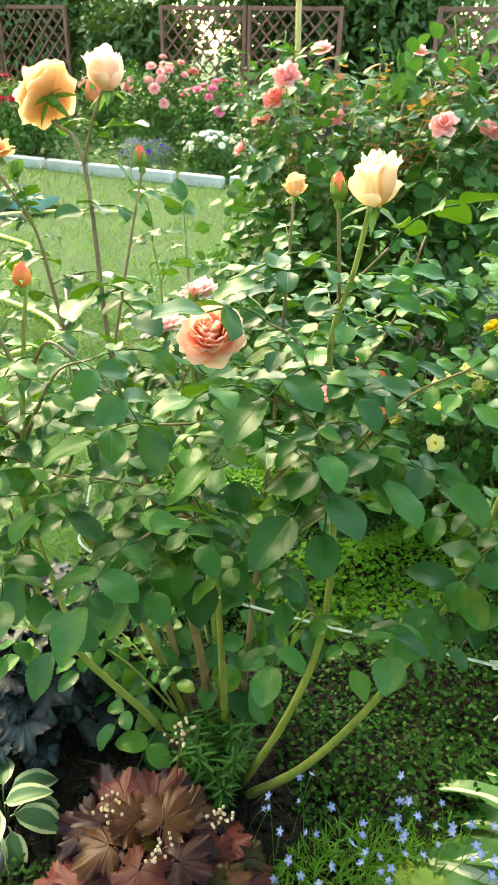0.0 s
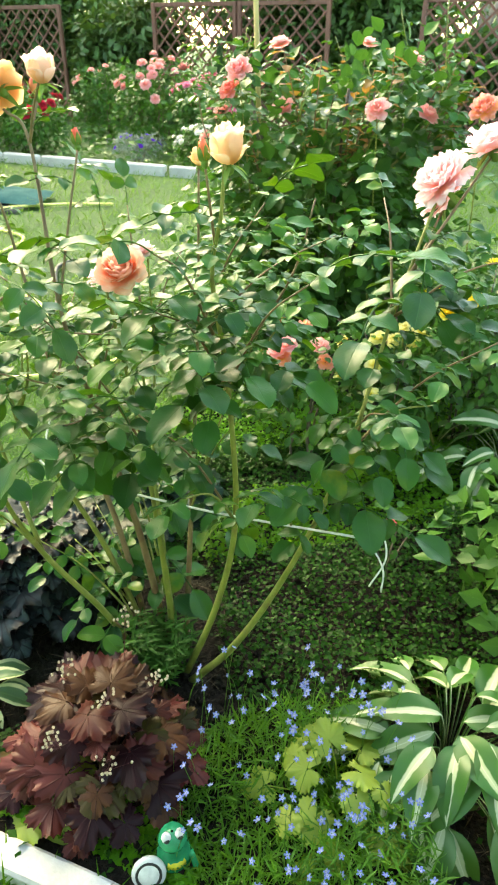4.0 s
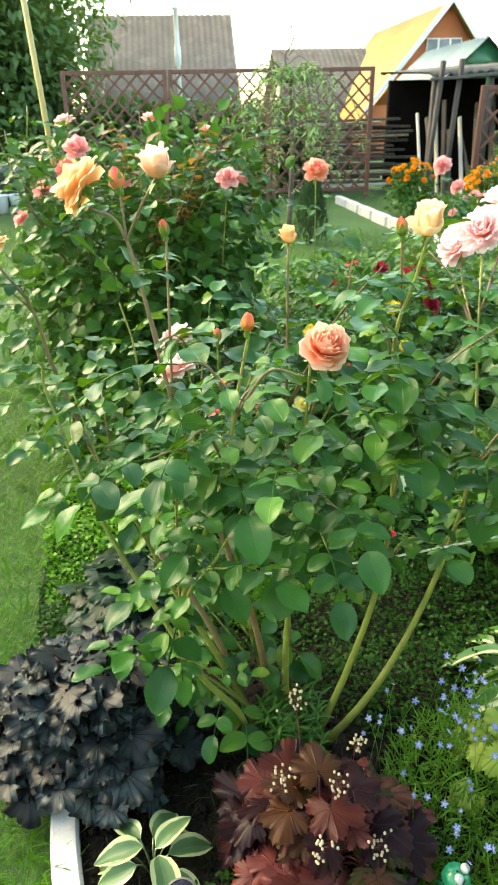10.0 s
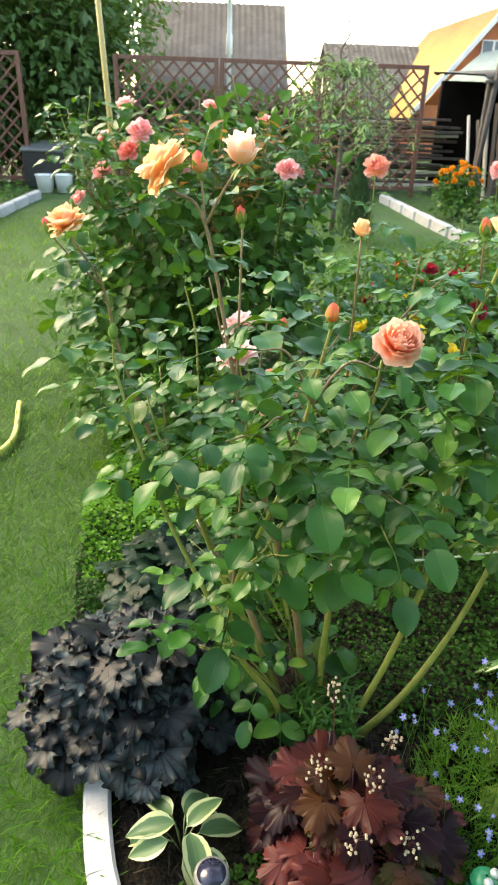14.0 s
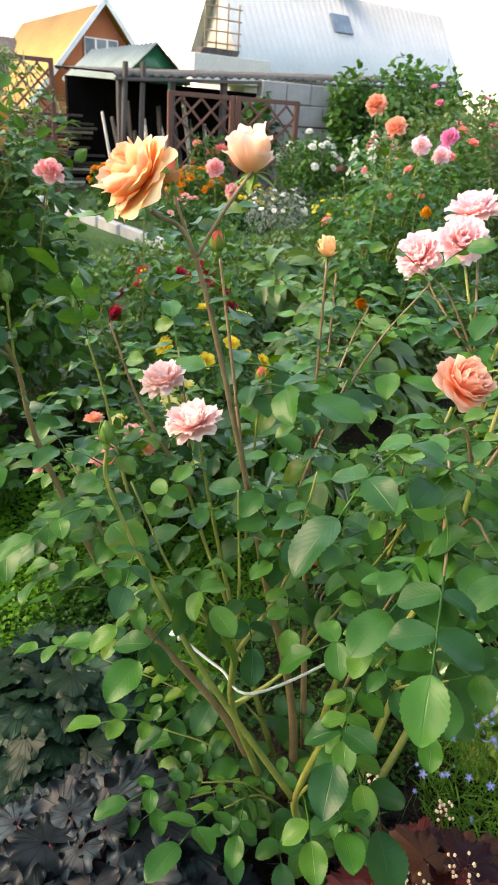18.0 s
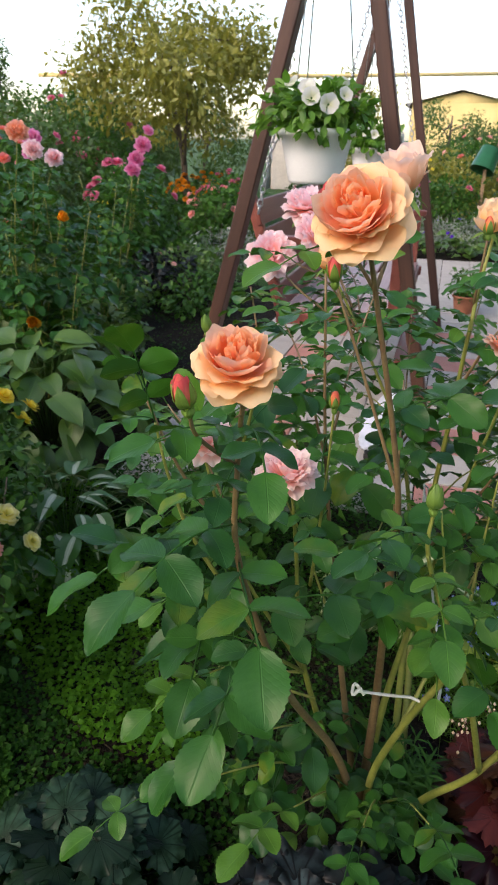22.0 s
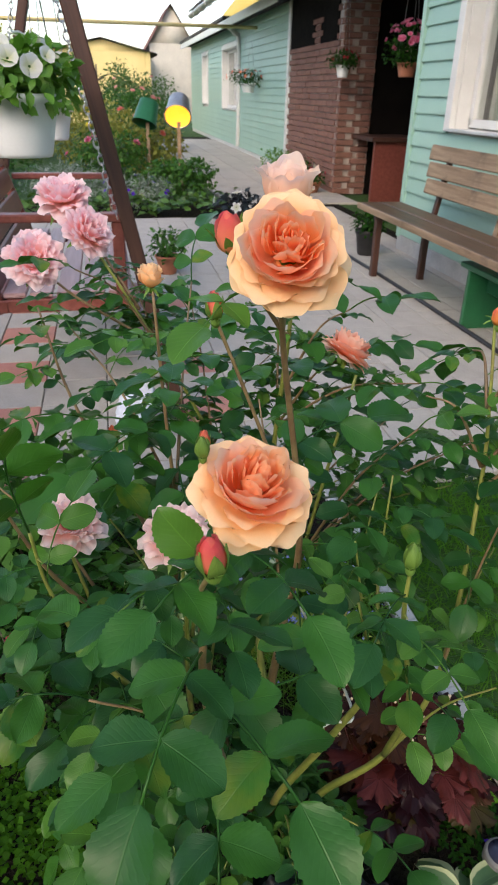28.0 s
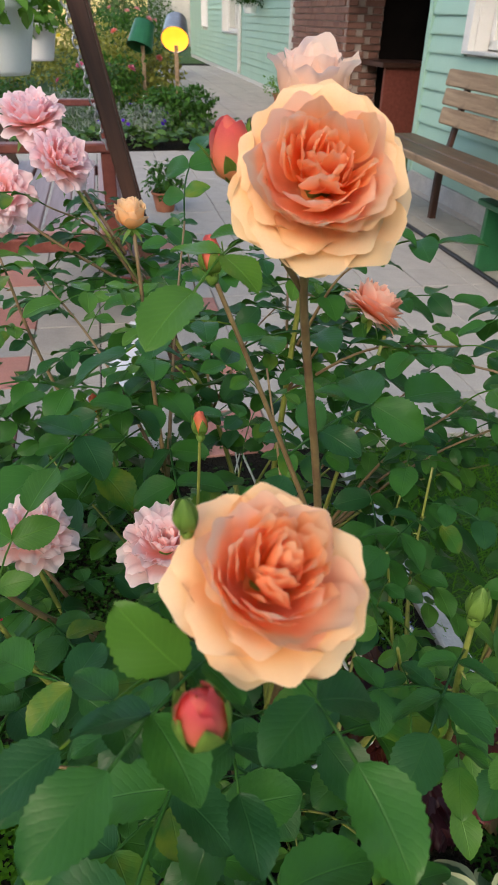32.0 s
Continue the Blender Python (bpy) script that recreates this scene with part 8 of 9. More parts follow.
climbing_shrub()
for p, ax, sz, mt in (((0.456, 1.967, 1.0), (-0.3, -0.6, 0.7), 0.085, ROSEPINK), ((0.03, 2.174, 1.095), (-0.2, -0.6, 0.7), 0.1, ROSEPINK), ((0.0, 2.2, 1.04), (-0.4, -0.5, 0.5), 0.08, CORAL)):
    rose_bush("climbing_rose", "single rose stem with a pink bloom out of the shrub", (p[0] + 0.08, p[1] + 0.3, 0.0), [([(p[0] + 0.08, p[1] + 0.3, 0), (p[0] + 0.05, p[1] + 0.2, 0.5), p], 0.005, 0.002, G)], [], [(p, ax, sz * 0.85, "loose", mt, "pink rose bloom")], [], 12, leaf_step=0.06)
def tall_rose(label, base, blooms, blind, seed):
    """A tall upright rose: a cane to every bloom and a few leafy ones without."""
    rng = np.random.default_rng(seed)
    canes, flowers = [], []
    for top, size, form, mat, words in blooms + [((x, y, z), 0, "", None, "") for x, y, z in blind]:
        foot = (base[0] + rng.uniform(-0.12, 0.12), base[1] + rng.uniform(-0.12, 0.12), 0.0)
        mid = tuple(foot[k] * 0.45 + top[k] * 0.55 + rng.uniform(-0.05, 0.05) for k in range(3))
        canes.append(([foot, mid, top], 0.006, 0.002, G))
        if size:
            flowers.append((top, (-0.75 + rng.uniform(-0.3, 0.3), -0.3 + rng.uniform(-0.3, 0.3), 0.55), size, form, mat, words))
    return rose_bush("rose_bush", label, base, canes[:9], [], flowers, [], seed, leaf_step=0.045, leaf_from=0.22, leaf_size=1.15, singles=0)


tall_rose("tall rose bush with large coral blooms behind the hostas", (2.36, 1.78, 0.0),
          [((2.509, 1.995, 1.262), 0.10, "pompon", CORAL_ROSE, "large coral bloom"), ((2.031, 1.672, 1.169), 0.085, "pompon", CORAL_ROSE, "coral bloom"),
           ((2.368, 1.68, 1.10), 0.085, "pompon", BLUSH, "pale pink bloom"), ((2.451, 1.605, 1.065), 0.08, "pompon", BLUSH, "pale pink bloom"),
           ((2.276, 1.575, 0.82), 0.065, "goblet", ORANGE, "orange bloom")],
          [(2.15, 1.95, 0.95), (2.55, 1.6, 0.9), (2.3, 1.8, 1.05), (2.1, 1.75, 0.85)], 71)
tall_rose("dense rose bush with an orange bloom low on it", (2.15, 1.62, 0.0),
          [((2.0, 1.70, 0.42), 0.07, "goblet", ORANGE, "low orange bloom")],
          [(1.95, 1.75, 0.8), (2.3, 1.45, 0.85), (2.2, 1.8, 0.7), (2.05, 1.5, 0.62), (2.35, 1.65, 0.95), (2.5, 1.5, 0.75)], 72)
tall_rose("tall rose bush with bright magenta blooms", (3.35, 1.55, 0.0),
          [((3.113, 1.807, 1.142), 0.095, "pompon", MAGENTA_PETAL, "magenta bloom"), ((3.08, 1.82, 1.07), 0.08, "pompon", MAGENTA_PETAL, "magenta bloom"),
           ((3.601, 1.234, 1.11), 0.10, "pompon", MAGENTA_PETAL, "magenta bloom"), ((3.58, 1.28, 1.03), 0.10, "pompon", MAGENTA_PETAL, "magenta bloom"),
           ((3.50, 1.30, 0.97), 0.09, "pompon", MAGENTA_PETAL, "magenta bloom"), ((3.66, 1.20, 1.19), 0.07, "pompon", MAGENTA_PETAL, "magenta bloom")],
          [(3.3, 1.6, 0.95), (3.2, 1.75, 0.85), (3.45, 1.4, 0.9)], 73)
tall_rose("pink rose with two round blooms beside the marigolds", (1.88, 2.5, 0.0),
          [((1.853, 2.47, 0.945), 0.085, "pompon", ROSEPINK, "round pink bloom"), ((1.90, 2.40, 0.85), 0.07, "pompon", ROSEPINK, "round pink bloom")],
          [(1.8, 2.6, 0.7), (1.95, 2.35, 0.65)], 74)
tall_rose("low rose with a cluster of pale yellow blooms", (0.60, 1.66, 0.0),
          [((0.549, 1.629, 0.438), 0.05, "pompon", PALE_YELLOW, "pale yellow bloom"), ((0.52, 1.60, 0.415), 0.045, "pompon", PALE_YELLOW, "pale yellow bloom"),
           ((0.58, 1.60, 0.40), 0.05, "pompon", PALE_YELLOW, "pale yellow bloom"), ((0.60, 1.655, 0.43), 0.045, "pompon", PALE_YELLOW, "pale yellow bloom")],
          [(0.68, 1.72, 0.34)], 75)
F_TOP = (0.753, 1.901, 1.01)
rose_bush("climbing_rose", "tall stem with one round coral rose", (0.80, 1.98, 0.0), [([(0.80, 1.98, 0), (0.79, 1.95, 0.5), F_TOP], 0.005, 0.002, G)], [], [(F_TOP, (-0.3, -0.5, 0.6), 0.085, "pompon", APRICOT_PINK, "round apricot bloom with pink edges")], [], 13, leaf_step=0.05)
shoot_pts = []
rngs = random.Random(9)
for k in range(10):
    a = k * 0.63
    x, y = 0.36 + 0.42 * math.cos(a), 2.58 + 0.40 * math.sin(a)
    shoot_pts.append(([(0.36 + 0.1 * math.cos(a), 2.58 + 0.1 * math.sin(a), 0.6), (x, y, 0.95), (x + rngs.uniform(-0.1, 0.1), y, rngs.uniform(1.08, 1.32))], 0.005, 0.002, G))
rose_bush("rambling_rose", "rambling rose shoots growing out of the top of the shrub", (0.36, 2.58, 0.0), shoot_pts, [], [], [], 14, leaf_step=0.045, leaf_from=0.9, singles=120)
stake = thing("bamboo_stake", Matrix.Translation((0.12, 2.72, 0.0)), "tall thin bamboo stake in the shrub", "stake")
part("cane", tube([(0, 0, 0), (-0.04, 0.0, 1.0), (-0.10, 0.02, 2.4)], [0.012, 0.011, 0.009], 8), timber("bamboo", (0.45, 0.33, 0.10), (0.62, 0.48, 0.18), rough=0.45, axis=2), stake)

shrub("mini_rose", "low rose bush with small pale yellow blooms", "rose bush", (0.527, 1.60, 0.0), 0.18, 0.16, 0.46, simple_leaf(0.03, 0.02, 3), SHRUB_LEAF, 700, 52, flowers=[(FL_ROSE, PALE_YELLOW, 9, 0.058, 0.5, "pale yellow bloom")], bark_r=0.005)
shrub("mini_rose", "low rose bush with bright yellow blooms", "rose bush", (0.78, 1.66, 0.0), 0.2, 0.18, 0.62, simple_leaf(0.03, 0.02, 3), SHRUB_LEAF, 900, 53, flowers=[(FL_ROSE, YELLOW, 14, 0.055, 0.5, "yellow bloom")], bark_r=0.005)
shrub("mini_rose", "low rose bush with coral and pink blooms", "rose bush", (0.258, 1.60, 0.0), 0.17, 0.15, 0.43, simple_leaf(0.03, 0.02, 3), SHRUB_LEAF, 650, 54, flowers=[(FL_ROSE, APRICOT_PINK, 4, 0.06, 0.5, "apricot bloom"), (FL_ROSE, ROSEPINK, 4, 0.06, 0.5, "pink bloom")], bark_r=0.005)
shrub("mini_rose", "small rose with one bright red flower", "rose bush", (0.46, 1.05, 0.0), 0.11, 0.11, 0.15, simple_leaf(0.03, 0.02, 3), SHRUB_LEAF, 200, 55, flowers=[(FL_ROSE, petal_mat("cherry_petal", (0.55, 0.02, 0.06), (0.66, 0.03, 0.09), (0.7, 0.06, 0.14)), 2, 0.032, 0.6, "small red flower")], bark_r=0.004)
shrub("dahlia", "dahlia with dark red flowers", "dahlia", (1.42, 2.34, 0.0), 0.3, 0.26, 0.55, L_OVATE, SHRUB_LEAF, 900, 56, flowers=[(FL_BALL, CRIMSON, 14, 0.085, 0.7, "dark red flower"), (FL_BALL, YELLOW, 4, 0.045, 0.2, "yellow flower")], bark_r=0.006)
shrub("perennial", "leafy perennial beside the dahlia", "perennial", (1.1, 2.0, 0.0), 0.26, 0.24, 0.36, L_OVATE, SHRUB_LEAF, 700, 57, bark_r=0.005)
shrub("perennial", "dark leaved perennial in front of the hostas", "perennial", (1.9, 2.6, 0.0), 0.4, 0.3, 0.42, L_OVATE, SHRUB_LEAF, 900, 58, bark_r=0.005)

# ---- back beds: flowering plants in drifts ----
BEDS = [
    # s, d, radius, height, leaf material, flower, flower material, count, size, label, category
    (-2.15, 9.75, 0.30, 0.6, SHRUB_LEAF, FL_BALL, ORANGE, 34, 0.075, "mound of orange marigolds", "marigold"),
    (-1.45, 8.9, 0.38, 0.62, SHRUB_LEAF, FL_BALL, ORANGE, 70, 0.075, "mound of orange and rust marigolds", "marigold"),
    (-1.0, 8.5, 0.34, 0.5, SHRUB_LEAF, FL_BALL, YELLOW, 40, 0.065, "yellow marigolds", "marigold"),
    (-2.1, 8.0, 0.35, 0.4, SHRUB_LEAF, FL_ROSE, ROSEPINK, 6, 0.09, "pink dahlia bush", "dahlia"),
    (-1.2, 7.6, 0.4, 0.55, GREY_HERB, FL_DAISY, WHITE_PETAL, 30, 0.05, "silvery aster cushion", "aster"),
    (-0.7, 7.2, 0.4, 0.5, SHRUB_LEAF, FL_DAISY, YELLOW, 26, 0.06, "yellow coneflowers", "coneflower"),
    (-1.0, 9.4, 0.3, 0.95, SHRUB_LEAF, FL_ROSE, CORAL, 8, 0.13, "tall coral dahlia", "dahlia"),
    (0.1, 8.9, 0.45, 1.05, SHRUB_LEAF, FL_BALL, WHITE_PETAL, 22, 0.10, "tall white phlox", "phlox"),
    (0.8, 8.4, 0.45, 1.05, SHRUB_LEAF, FL_BALL, ROSEPINK, 14, 0.11, "pale pink phlox", "phlox"),
    (0.3, 7.1, 0.6, 1.0, SHRUB_LEAF, FL_ROSE, ROSEPINK, 8, 0.1, "broad rose bush with pale blooms", "rose bush"),
    (1.2, 7.4, 0.55, 1.2, SHRUB_LEAF, FL_ROSE, CORAL, 8, 0.13, "tall coral rose bush", "rose bush"),
    (2.0, 6.8, 0.6, 1.2, SHRUB_LEAF, FL_ROSE, HOTPINK, 14, 0.12, "tall pink rose bush", "rose bush"),
    (-0.1, 6.4, 0.85, 1.5, TREE_LEAF, FL_ROSE, HOTPINK, 5, 0.1, "tall dark leafy shrub", "shrub"),
    (1.1, 6.5, 0.8, 1.5, TREE_LEAF, FL_ROSE, HOTPINK, 5, 0.1, "tall dark leafy shrub", "shrub"),
    (-0.9, 5.7, 0.42, 1.12, SHRUB_LEAF, FL_ROSE, CORAL, 7, 0.11, "coral rose bush with upright canes", "rose bush"),
    (-0.3, 4.9, 0.45, 1.0, SHRUB_LEAF, FL_BALL, HOTPINK, 12, 0.10, "bright pink phlox", "phlox"),
    (-1.6, 5.6, 0.5, 0.72, SHRUB_LEAF, FL_ROSE, CORAL, 6, 0.085, "leafy rose with coral buds", "rose bush"),
    (0.6, 5.6, 0.4, 0.6, SHRUB_LEAF, FL_DAISY, YELLOW, 34, 0.06, "yellow coneflowers", "coneflower"),
    (1.5, 5.8, 0.45, 0.6, SHRUB_LEAF, FL_BALL, YELLOW, 44, 0.07, "yellow marigolds", "marigold"),
    (3.2, 5.5, 0.6, 0.7, SHRUB_LEAF, FL_BALL, ORANGE, 70, 0.085, "orange marigolds in front of the tree", "marigold"),
    (2.4, 4.9, 0.4, 0.75, SHRUB_LEAF, FL_BALL, HOTPINK, 22, 0.085, "pink phlox", "phlox"),
    (1.2, 4.6, 0.42, 0.7, SHRUB_LEAF, FL_BALL, ROSEPINK, 16, 0.08, "pale pink rose cushion", "rose bush"),
    (0.2, 4.2, 0.4, 0.42, GREY_HERB, FL_DAISY, WHITE_PETAL, 8, 0.05, "silvery herb cushion", "herb"),
    (-0.9, 4.4, 0.34, 0.35, HEU_DARK, FL_DAISY, ROSEPINK, 4, 0.05, "dark leaved clump by the paving", "perennial"),
    (2.4, 8.3, 0.8, 1.6, SHRUB_LEAF, FL_ROSE, HOTPINK, 8, 0.12, "tall dense shrub with pink blooms", "shrub"),
    (3.8, 7.6, 1.0, 1.9, SHRUB_LEAF, FL_ROSE, HOTPINK, 6, 0.12, "tall dark shrub", "shrub"),
    (-9.3, 9.5, 0.6, 1.0, SHRUB_LEAF, FL_BALL, ROSEPINK, 24, 0.13, "rose bush with round pink blooms", "rose bush"),
    (-8.4, 9.2, 0.5, 0.85, SHRUB_LEAF, FL_BALL, HOTPINK, 20, 0.12, "rose bush with bright pink blooms", "rose bush"),
    (-7.95, 8.3, 0.36, 0.42, SHRUB_LEAF, FL_BALL, WHITE_PETAL, 44, 0.07, "white flowering cushion", "flowering plant"),
    (-8.9, 8.4, 0.3, 0.3, GREY_HERB, FL_DAISY, VIOLET_FLOWER, 20, 0.05, "lavender edging plant", "lavender"),
    (-10.5, 8.4, 0.5, 0.75, SHRUB_LEAF, FL_ROSE, CRIMSON, 16, 0.12, "red rose bush", "rose bush"),
    (-11.4, 8.9, 0.5, 0.8, SHRUB_LEAF, FL_ROSE, CRIMSON, 12, 0.12, "red rose bush", "rose bush"),
    (-9.7, 6.4, 0.45, 0.42, GREY_HERB, FL_DAISY, VIOLET_FLOWER, 10, 0.05, "grey lavender cushion on the lawn", "lavender"),
    (-10.6, 10.2, 0.5, 0.9, SHRUB_LEAF, FL_ROSE, ROSEPINK, 8, 0.1, "leafy shrub before the fence", "shrub"),
    (2.5, 2.2, 0.5, 0.34, GREY_HERB, FL_DAISY, VIOLET_FLOWER, 14, 0.04, "lavender clump in the far bed", "lavender"),
    (3.3, 1.6, 0.5, 0.45, SHRUB_LEAF, FL_DAISY, WHITE_PETAL, 4, 0.05, "green clump in the far bed", "perennial"),
    (3.0, 3.0, 0.5, 0.4, GREY_HERB, FL_DAISY, WHITE_PETAL, 6, 0.05, "grey cushion in the far bed", "herb"),
    (4.4, 2.4, 0.6, 0.7, SHRUB_LEAF, FL_ROSE, HOTPINK, 6, 0.1, "rose bush in the far bed", "rose bush"),
    (5.6, 1.9, 0.7, 0.95, TREE_YELLOW, FL_ROSE, CORAL, 8, 0.11, "yellowing shrub in the far bed", "shrub"),
    (6.6, 2.8, 0.7, 1.0, TREE_YELLOW, FL_DAISY, YELLOW, 16, 0.08, "yellow flowering shrub", "shrub"),
    (8.2, 2.0, 0.8, 1.2, SHRUB_LEAF, FL_ROSE, ROSEPINK, 8, 0.12, "tall shrub beside the path", "shrub"),
    (8.4, 4.0, 0.9, 1.1, TREE_YELLOW, FL_ROSE, HOTPINK, 6, 0.12, "yellow green shrub at the back", "shrub"),
    (10.5, 1.6, 0.9, 1.5, TREE_LEAF, FL_ROSE, ROSEPINK, 3, 0.12, "dark shrub by the far wall", "shrub"),
    (4.6, 4.2, 0.5, 0.7, SHRUB_LEAF, FL_BALL, HOTPINK, 24, 0.09, "pink flowering cushion", "flowering plant"),
]
for k, (s, d, r, h, lm, fl, fm, n, fs, words, cat) in enumerate(BEDS):
    leaf = L_FINE if lm is GREY_HERB else L_OVATE
    shrub(cat.replace(" ", "_"), words + " in the flower bed", cat, tuple(plan(s, d)), r, r * 0.9, h, leaf, lm, int(900 + 1500 * r * h), 100 + k, (0.9, 1.7) if r > 0.4 else (0.7, 1.3), 4, flowers=[(fl, fm, n, fs, 0.25, cat + " flower")], bark_r=0.008, base=0.03)

fill = np.random.default_rng(303)
for gx in np.arange(1.0, 5.0, 0.58):
    for gy in np.arange(0.9, 4.2, 0.58):
        x, y = gx + fill.uniform(-0.15, 0.15), gy + fill.uniform(-0.15, 0.15)
        near = [q for s, d in ((-3.55, 3.75), (-2.8, 4.4), (-3.0, 5.0), (-4.2, 3.3)) for q in [(plan(s, d) - Vector((x, y, 0))).length] if q < 0.42]
        if near or not all(in_bed(np.array([x + a]), np.array([y + b]))[0] for a, b in ((0.2, 0), (-0.2, 0), (0, 0.2), (0, -0.2))):
            continue
        shrub("perennial", "low leafy perennial filling the flower bed", "perennial", (x, y, 0.0), 0.34, 0.32, fill.uniform(0.22, 0.42), L_OVATE, (SHRUB_LEAF, HOSTA_GREEN, TREE_LEAF)[fill.integers(3)], 620, 320 + int(fill.integers(400)), (0.7, 1.3), 3, base=0.01, bark_r=0.004, lumps=3)
shrub("perennial", "leafy perennial at the foot of the shrub", "perennial", (0.12, 2.22, 0.0), 0.32, 0.28, 0.42, L_OVATE, SHRUB_LEAF, 1100, 59, bark_r=0.005, base=0.01)
shrub("hedge", "dark hedge behind the flower beds", "hedge", tuple(plan(6.2, 8.8)), 2.2, 0.9, 1.9, L_TREE, TREE_LEAF, 4200, 60, (0.6, 1.1), 6, base=0.02)
shrub("hedge", "green growth behind the lattice fence", "hedge", tuple(plan(-5.4, 12.6)), 1.6, 0.5, 1.35, L_TREE, TREE_LEAF, 2600, 61, (0.5, 1.0), 6, base=0.02)
# white gladioli
gl = thing("gladiolus", at_plan(0.35, 8.0), "tall white gladiolus spikes", "gladiolus")
for k, (x, y, h) in enumerate(((0, 0, 1.15), (-0.18, 0.1, 1.05), (0.12, 0.15, 0.98))):
    part("stem", tube([(x, y, 0), (x + 0.02, y, h)], [0.008, 0.004], 5), FINE_GREEN, gl)
    me = mesh_of("flower", *rosette(4, 2, 0.10, (70, 40), 0.7))
    me.materials.append(WHITE_PETAL)
    for i in range(9):
        part("flower", me, None, gl, m=facing((x + 0.02 * math.cos(i * 2), y + 0.03 * math.sin(i * 2), h - 0.42 + i * 0.048), (math.cos(i * 2.1), math.sin(i * 2.1), 0.5), 1.15 - 0.07 * i))

# edge plants of the far bed: bright low leaves along the paving
far_edge = inside_outline([(plan(s, d).x, plan(s, d).y) for s, d in ((1.75, 1.1), (2.4, 1.05), (2.5, 3.4), (1.75, 3.45))])
carpet("leafy_edging", "bright green broad leaved plants along the paving", "ground cover", far_edge, (4.3, 6.9, -3.4, 0.4), L_BIG, HOSTA_GREEN, 2600, (0.05, 0.26), 91, (0.9, 1.5), 0.5)
carpet("back_bed_cover", "low mixed greenery between the flowers", "ground cover", inside_outline([(plan(s, d).x, plan(s, d).y) for s, d in ((-2.5, 11.0), (-2.4, 7.3), (-1.6, 4.4), (0, 3.7), (2.3, 3.5), (8, 3.5), (8, 9), (2, 9.4), (-1, 10))]), (1.5, 16, -4, 9.5), L_OVATE, SHRUB_LEAF, 22000, (0.03, 0.34), 92, (0.9, 1.9), 0.3)
carpet("back_bed_cover", "low greenery in the bed by the fence", "ground cover", inside_outline([(plan(s, d).x, plan(s, d).y) for s, d in ((-13, 7.8), (-7.6, 7.9), (-7.55, 10.6), (-8, 11.6), (-13, 11.6))]), (-8, 2.5, 6, 13.5), L_OVATE, SHRUB_LEAF, 9000, (0.03, 0.3), 93, (1.0, 2.0), 0.3)

# conifers, larch, trees
conifer("thuja", "small clipped conical thuja on the lawn", tuple(plan(-3.72, 8.0)), 0.78, 0.2, CONIFER, 2600, 1)
conifer("thuja", "slim dark thuja before the fence", tuple(plan(-8.85, 10.4)), 1.15, 0.24, CONIFER, 2600, 2)
conifer("thuja", "small dark thuja before the fence", tuple(plan(-9.75, 10.5)), 0.8, 0.2, CONIFER, 1800, 3)


def weeping_larch(place, h):
    rng = np.random.default_rng(15)
    l = thing("weeping_larch", Matrix.Translation(place), "small weeping larch with hanging branches", "larch")
    part("trunk", tube(smooth_path([(0, 0, 0), (0.03, 0, h * 0.5), (0, 0, h)], 4), np.linspace(0.03, 0.015, 9), 7), BARK, l)
    part("trunk", tube(smooth_path([(0, 0, h), (-0.06, 0.0, h + 0.16), (0.03, 0.0, h + 0.30), (0.0, 0.0, h + 0.44)], 4), np.linspace(0.014, 0.004, 13), 5), BARK, l, "bare crooked leader")
    for i in range(9):
        z = h + 0.10 + 0.035 * i
        a = i * 2.4
        part("branch", tube(smooth_path([(-0.02, 0, z), (0.10 * math.cos(a), 0.10 * math.sin(a), z + 0.07), (0.22 * math.cos(a), 0.22 * math.sin(a), z + 0.02)], 3), np.linspace(0.005, 0.0015, 7), 4), BARK, l)
    need, k = [], 0
    for i in range(22):
        a, r = i * 2.4, rng.uniform(0.15, 0.75)
        end = h * rng.uniform(0.25, 0.75) - 0.3 * r
        path = smooth_path([(0, 0, h * 0.96), (r * 0.6 * math.cos(a), r * 0.6 * math.sin(a), h * rng.uniform(0.98, 1.08)), (r * math.cos(a), r * math.sin(a), h * 0.78), (r * 1.08 * math.cos(a), r * 1.08 * math.sin(a), end)], 6)
        part("branch", tube(path, np.linspace(0.008, 0.002, len(path)), 5), BARK, l)
        n = 90
        t = rng.uniform(0.1, 1, n) * (len(path) - 1)
        p = np.stack([np.interp(t, np.arange(len(path)), path[:, j]) for j in range(3)], -1)
        b = rng.uniform(0, 6.283, n)
        need.append(spread(simple_leaf(0.09, 0.016), frames_of(p, np.stack([np.cos(b), np.sin(b), rng.uniform(-0.6, 0.4, n)], -1), np.tile([0, 0, 1.0], (n, 1)), rng.uniform(0.7, 1.2, n))))
    part("needles", join(*need), LARCH, l, kind="stuff")


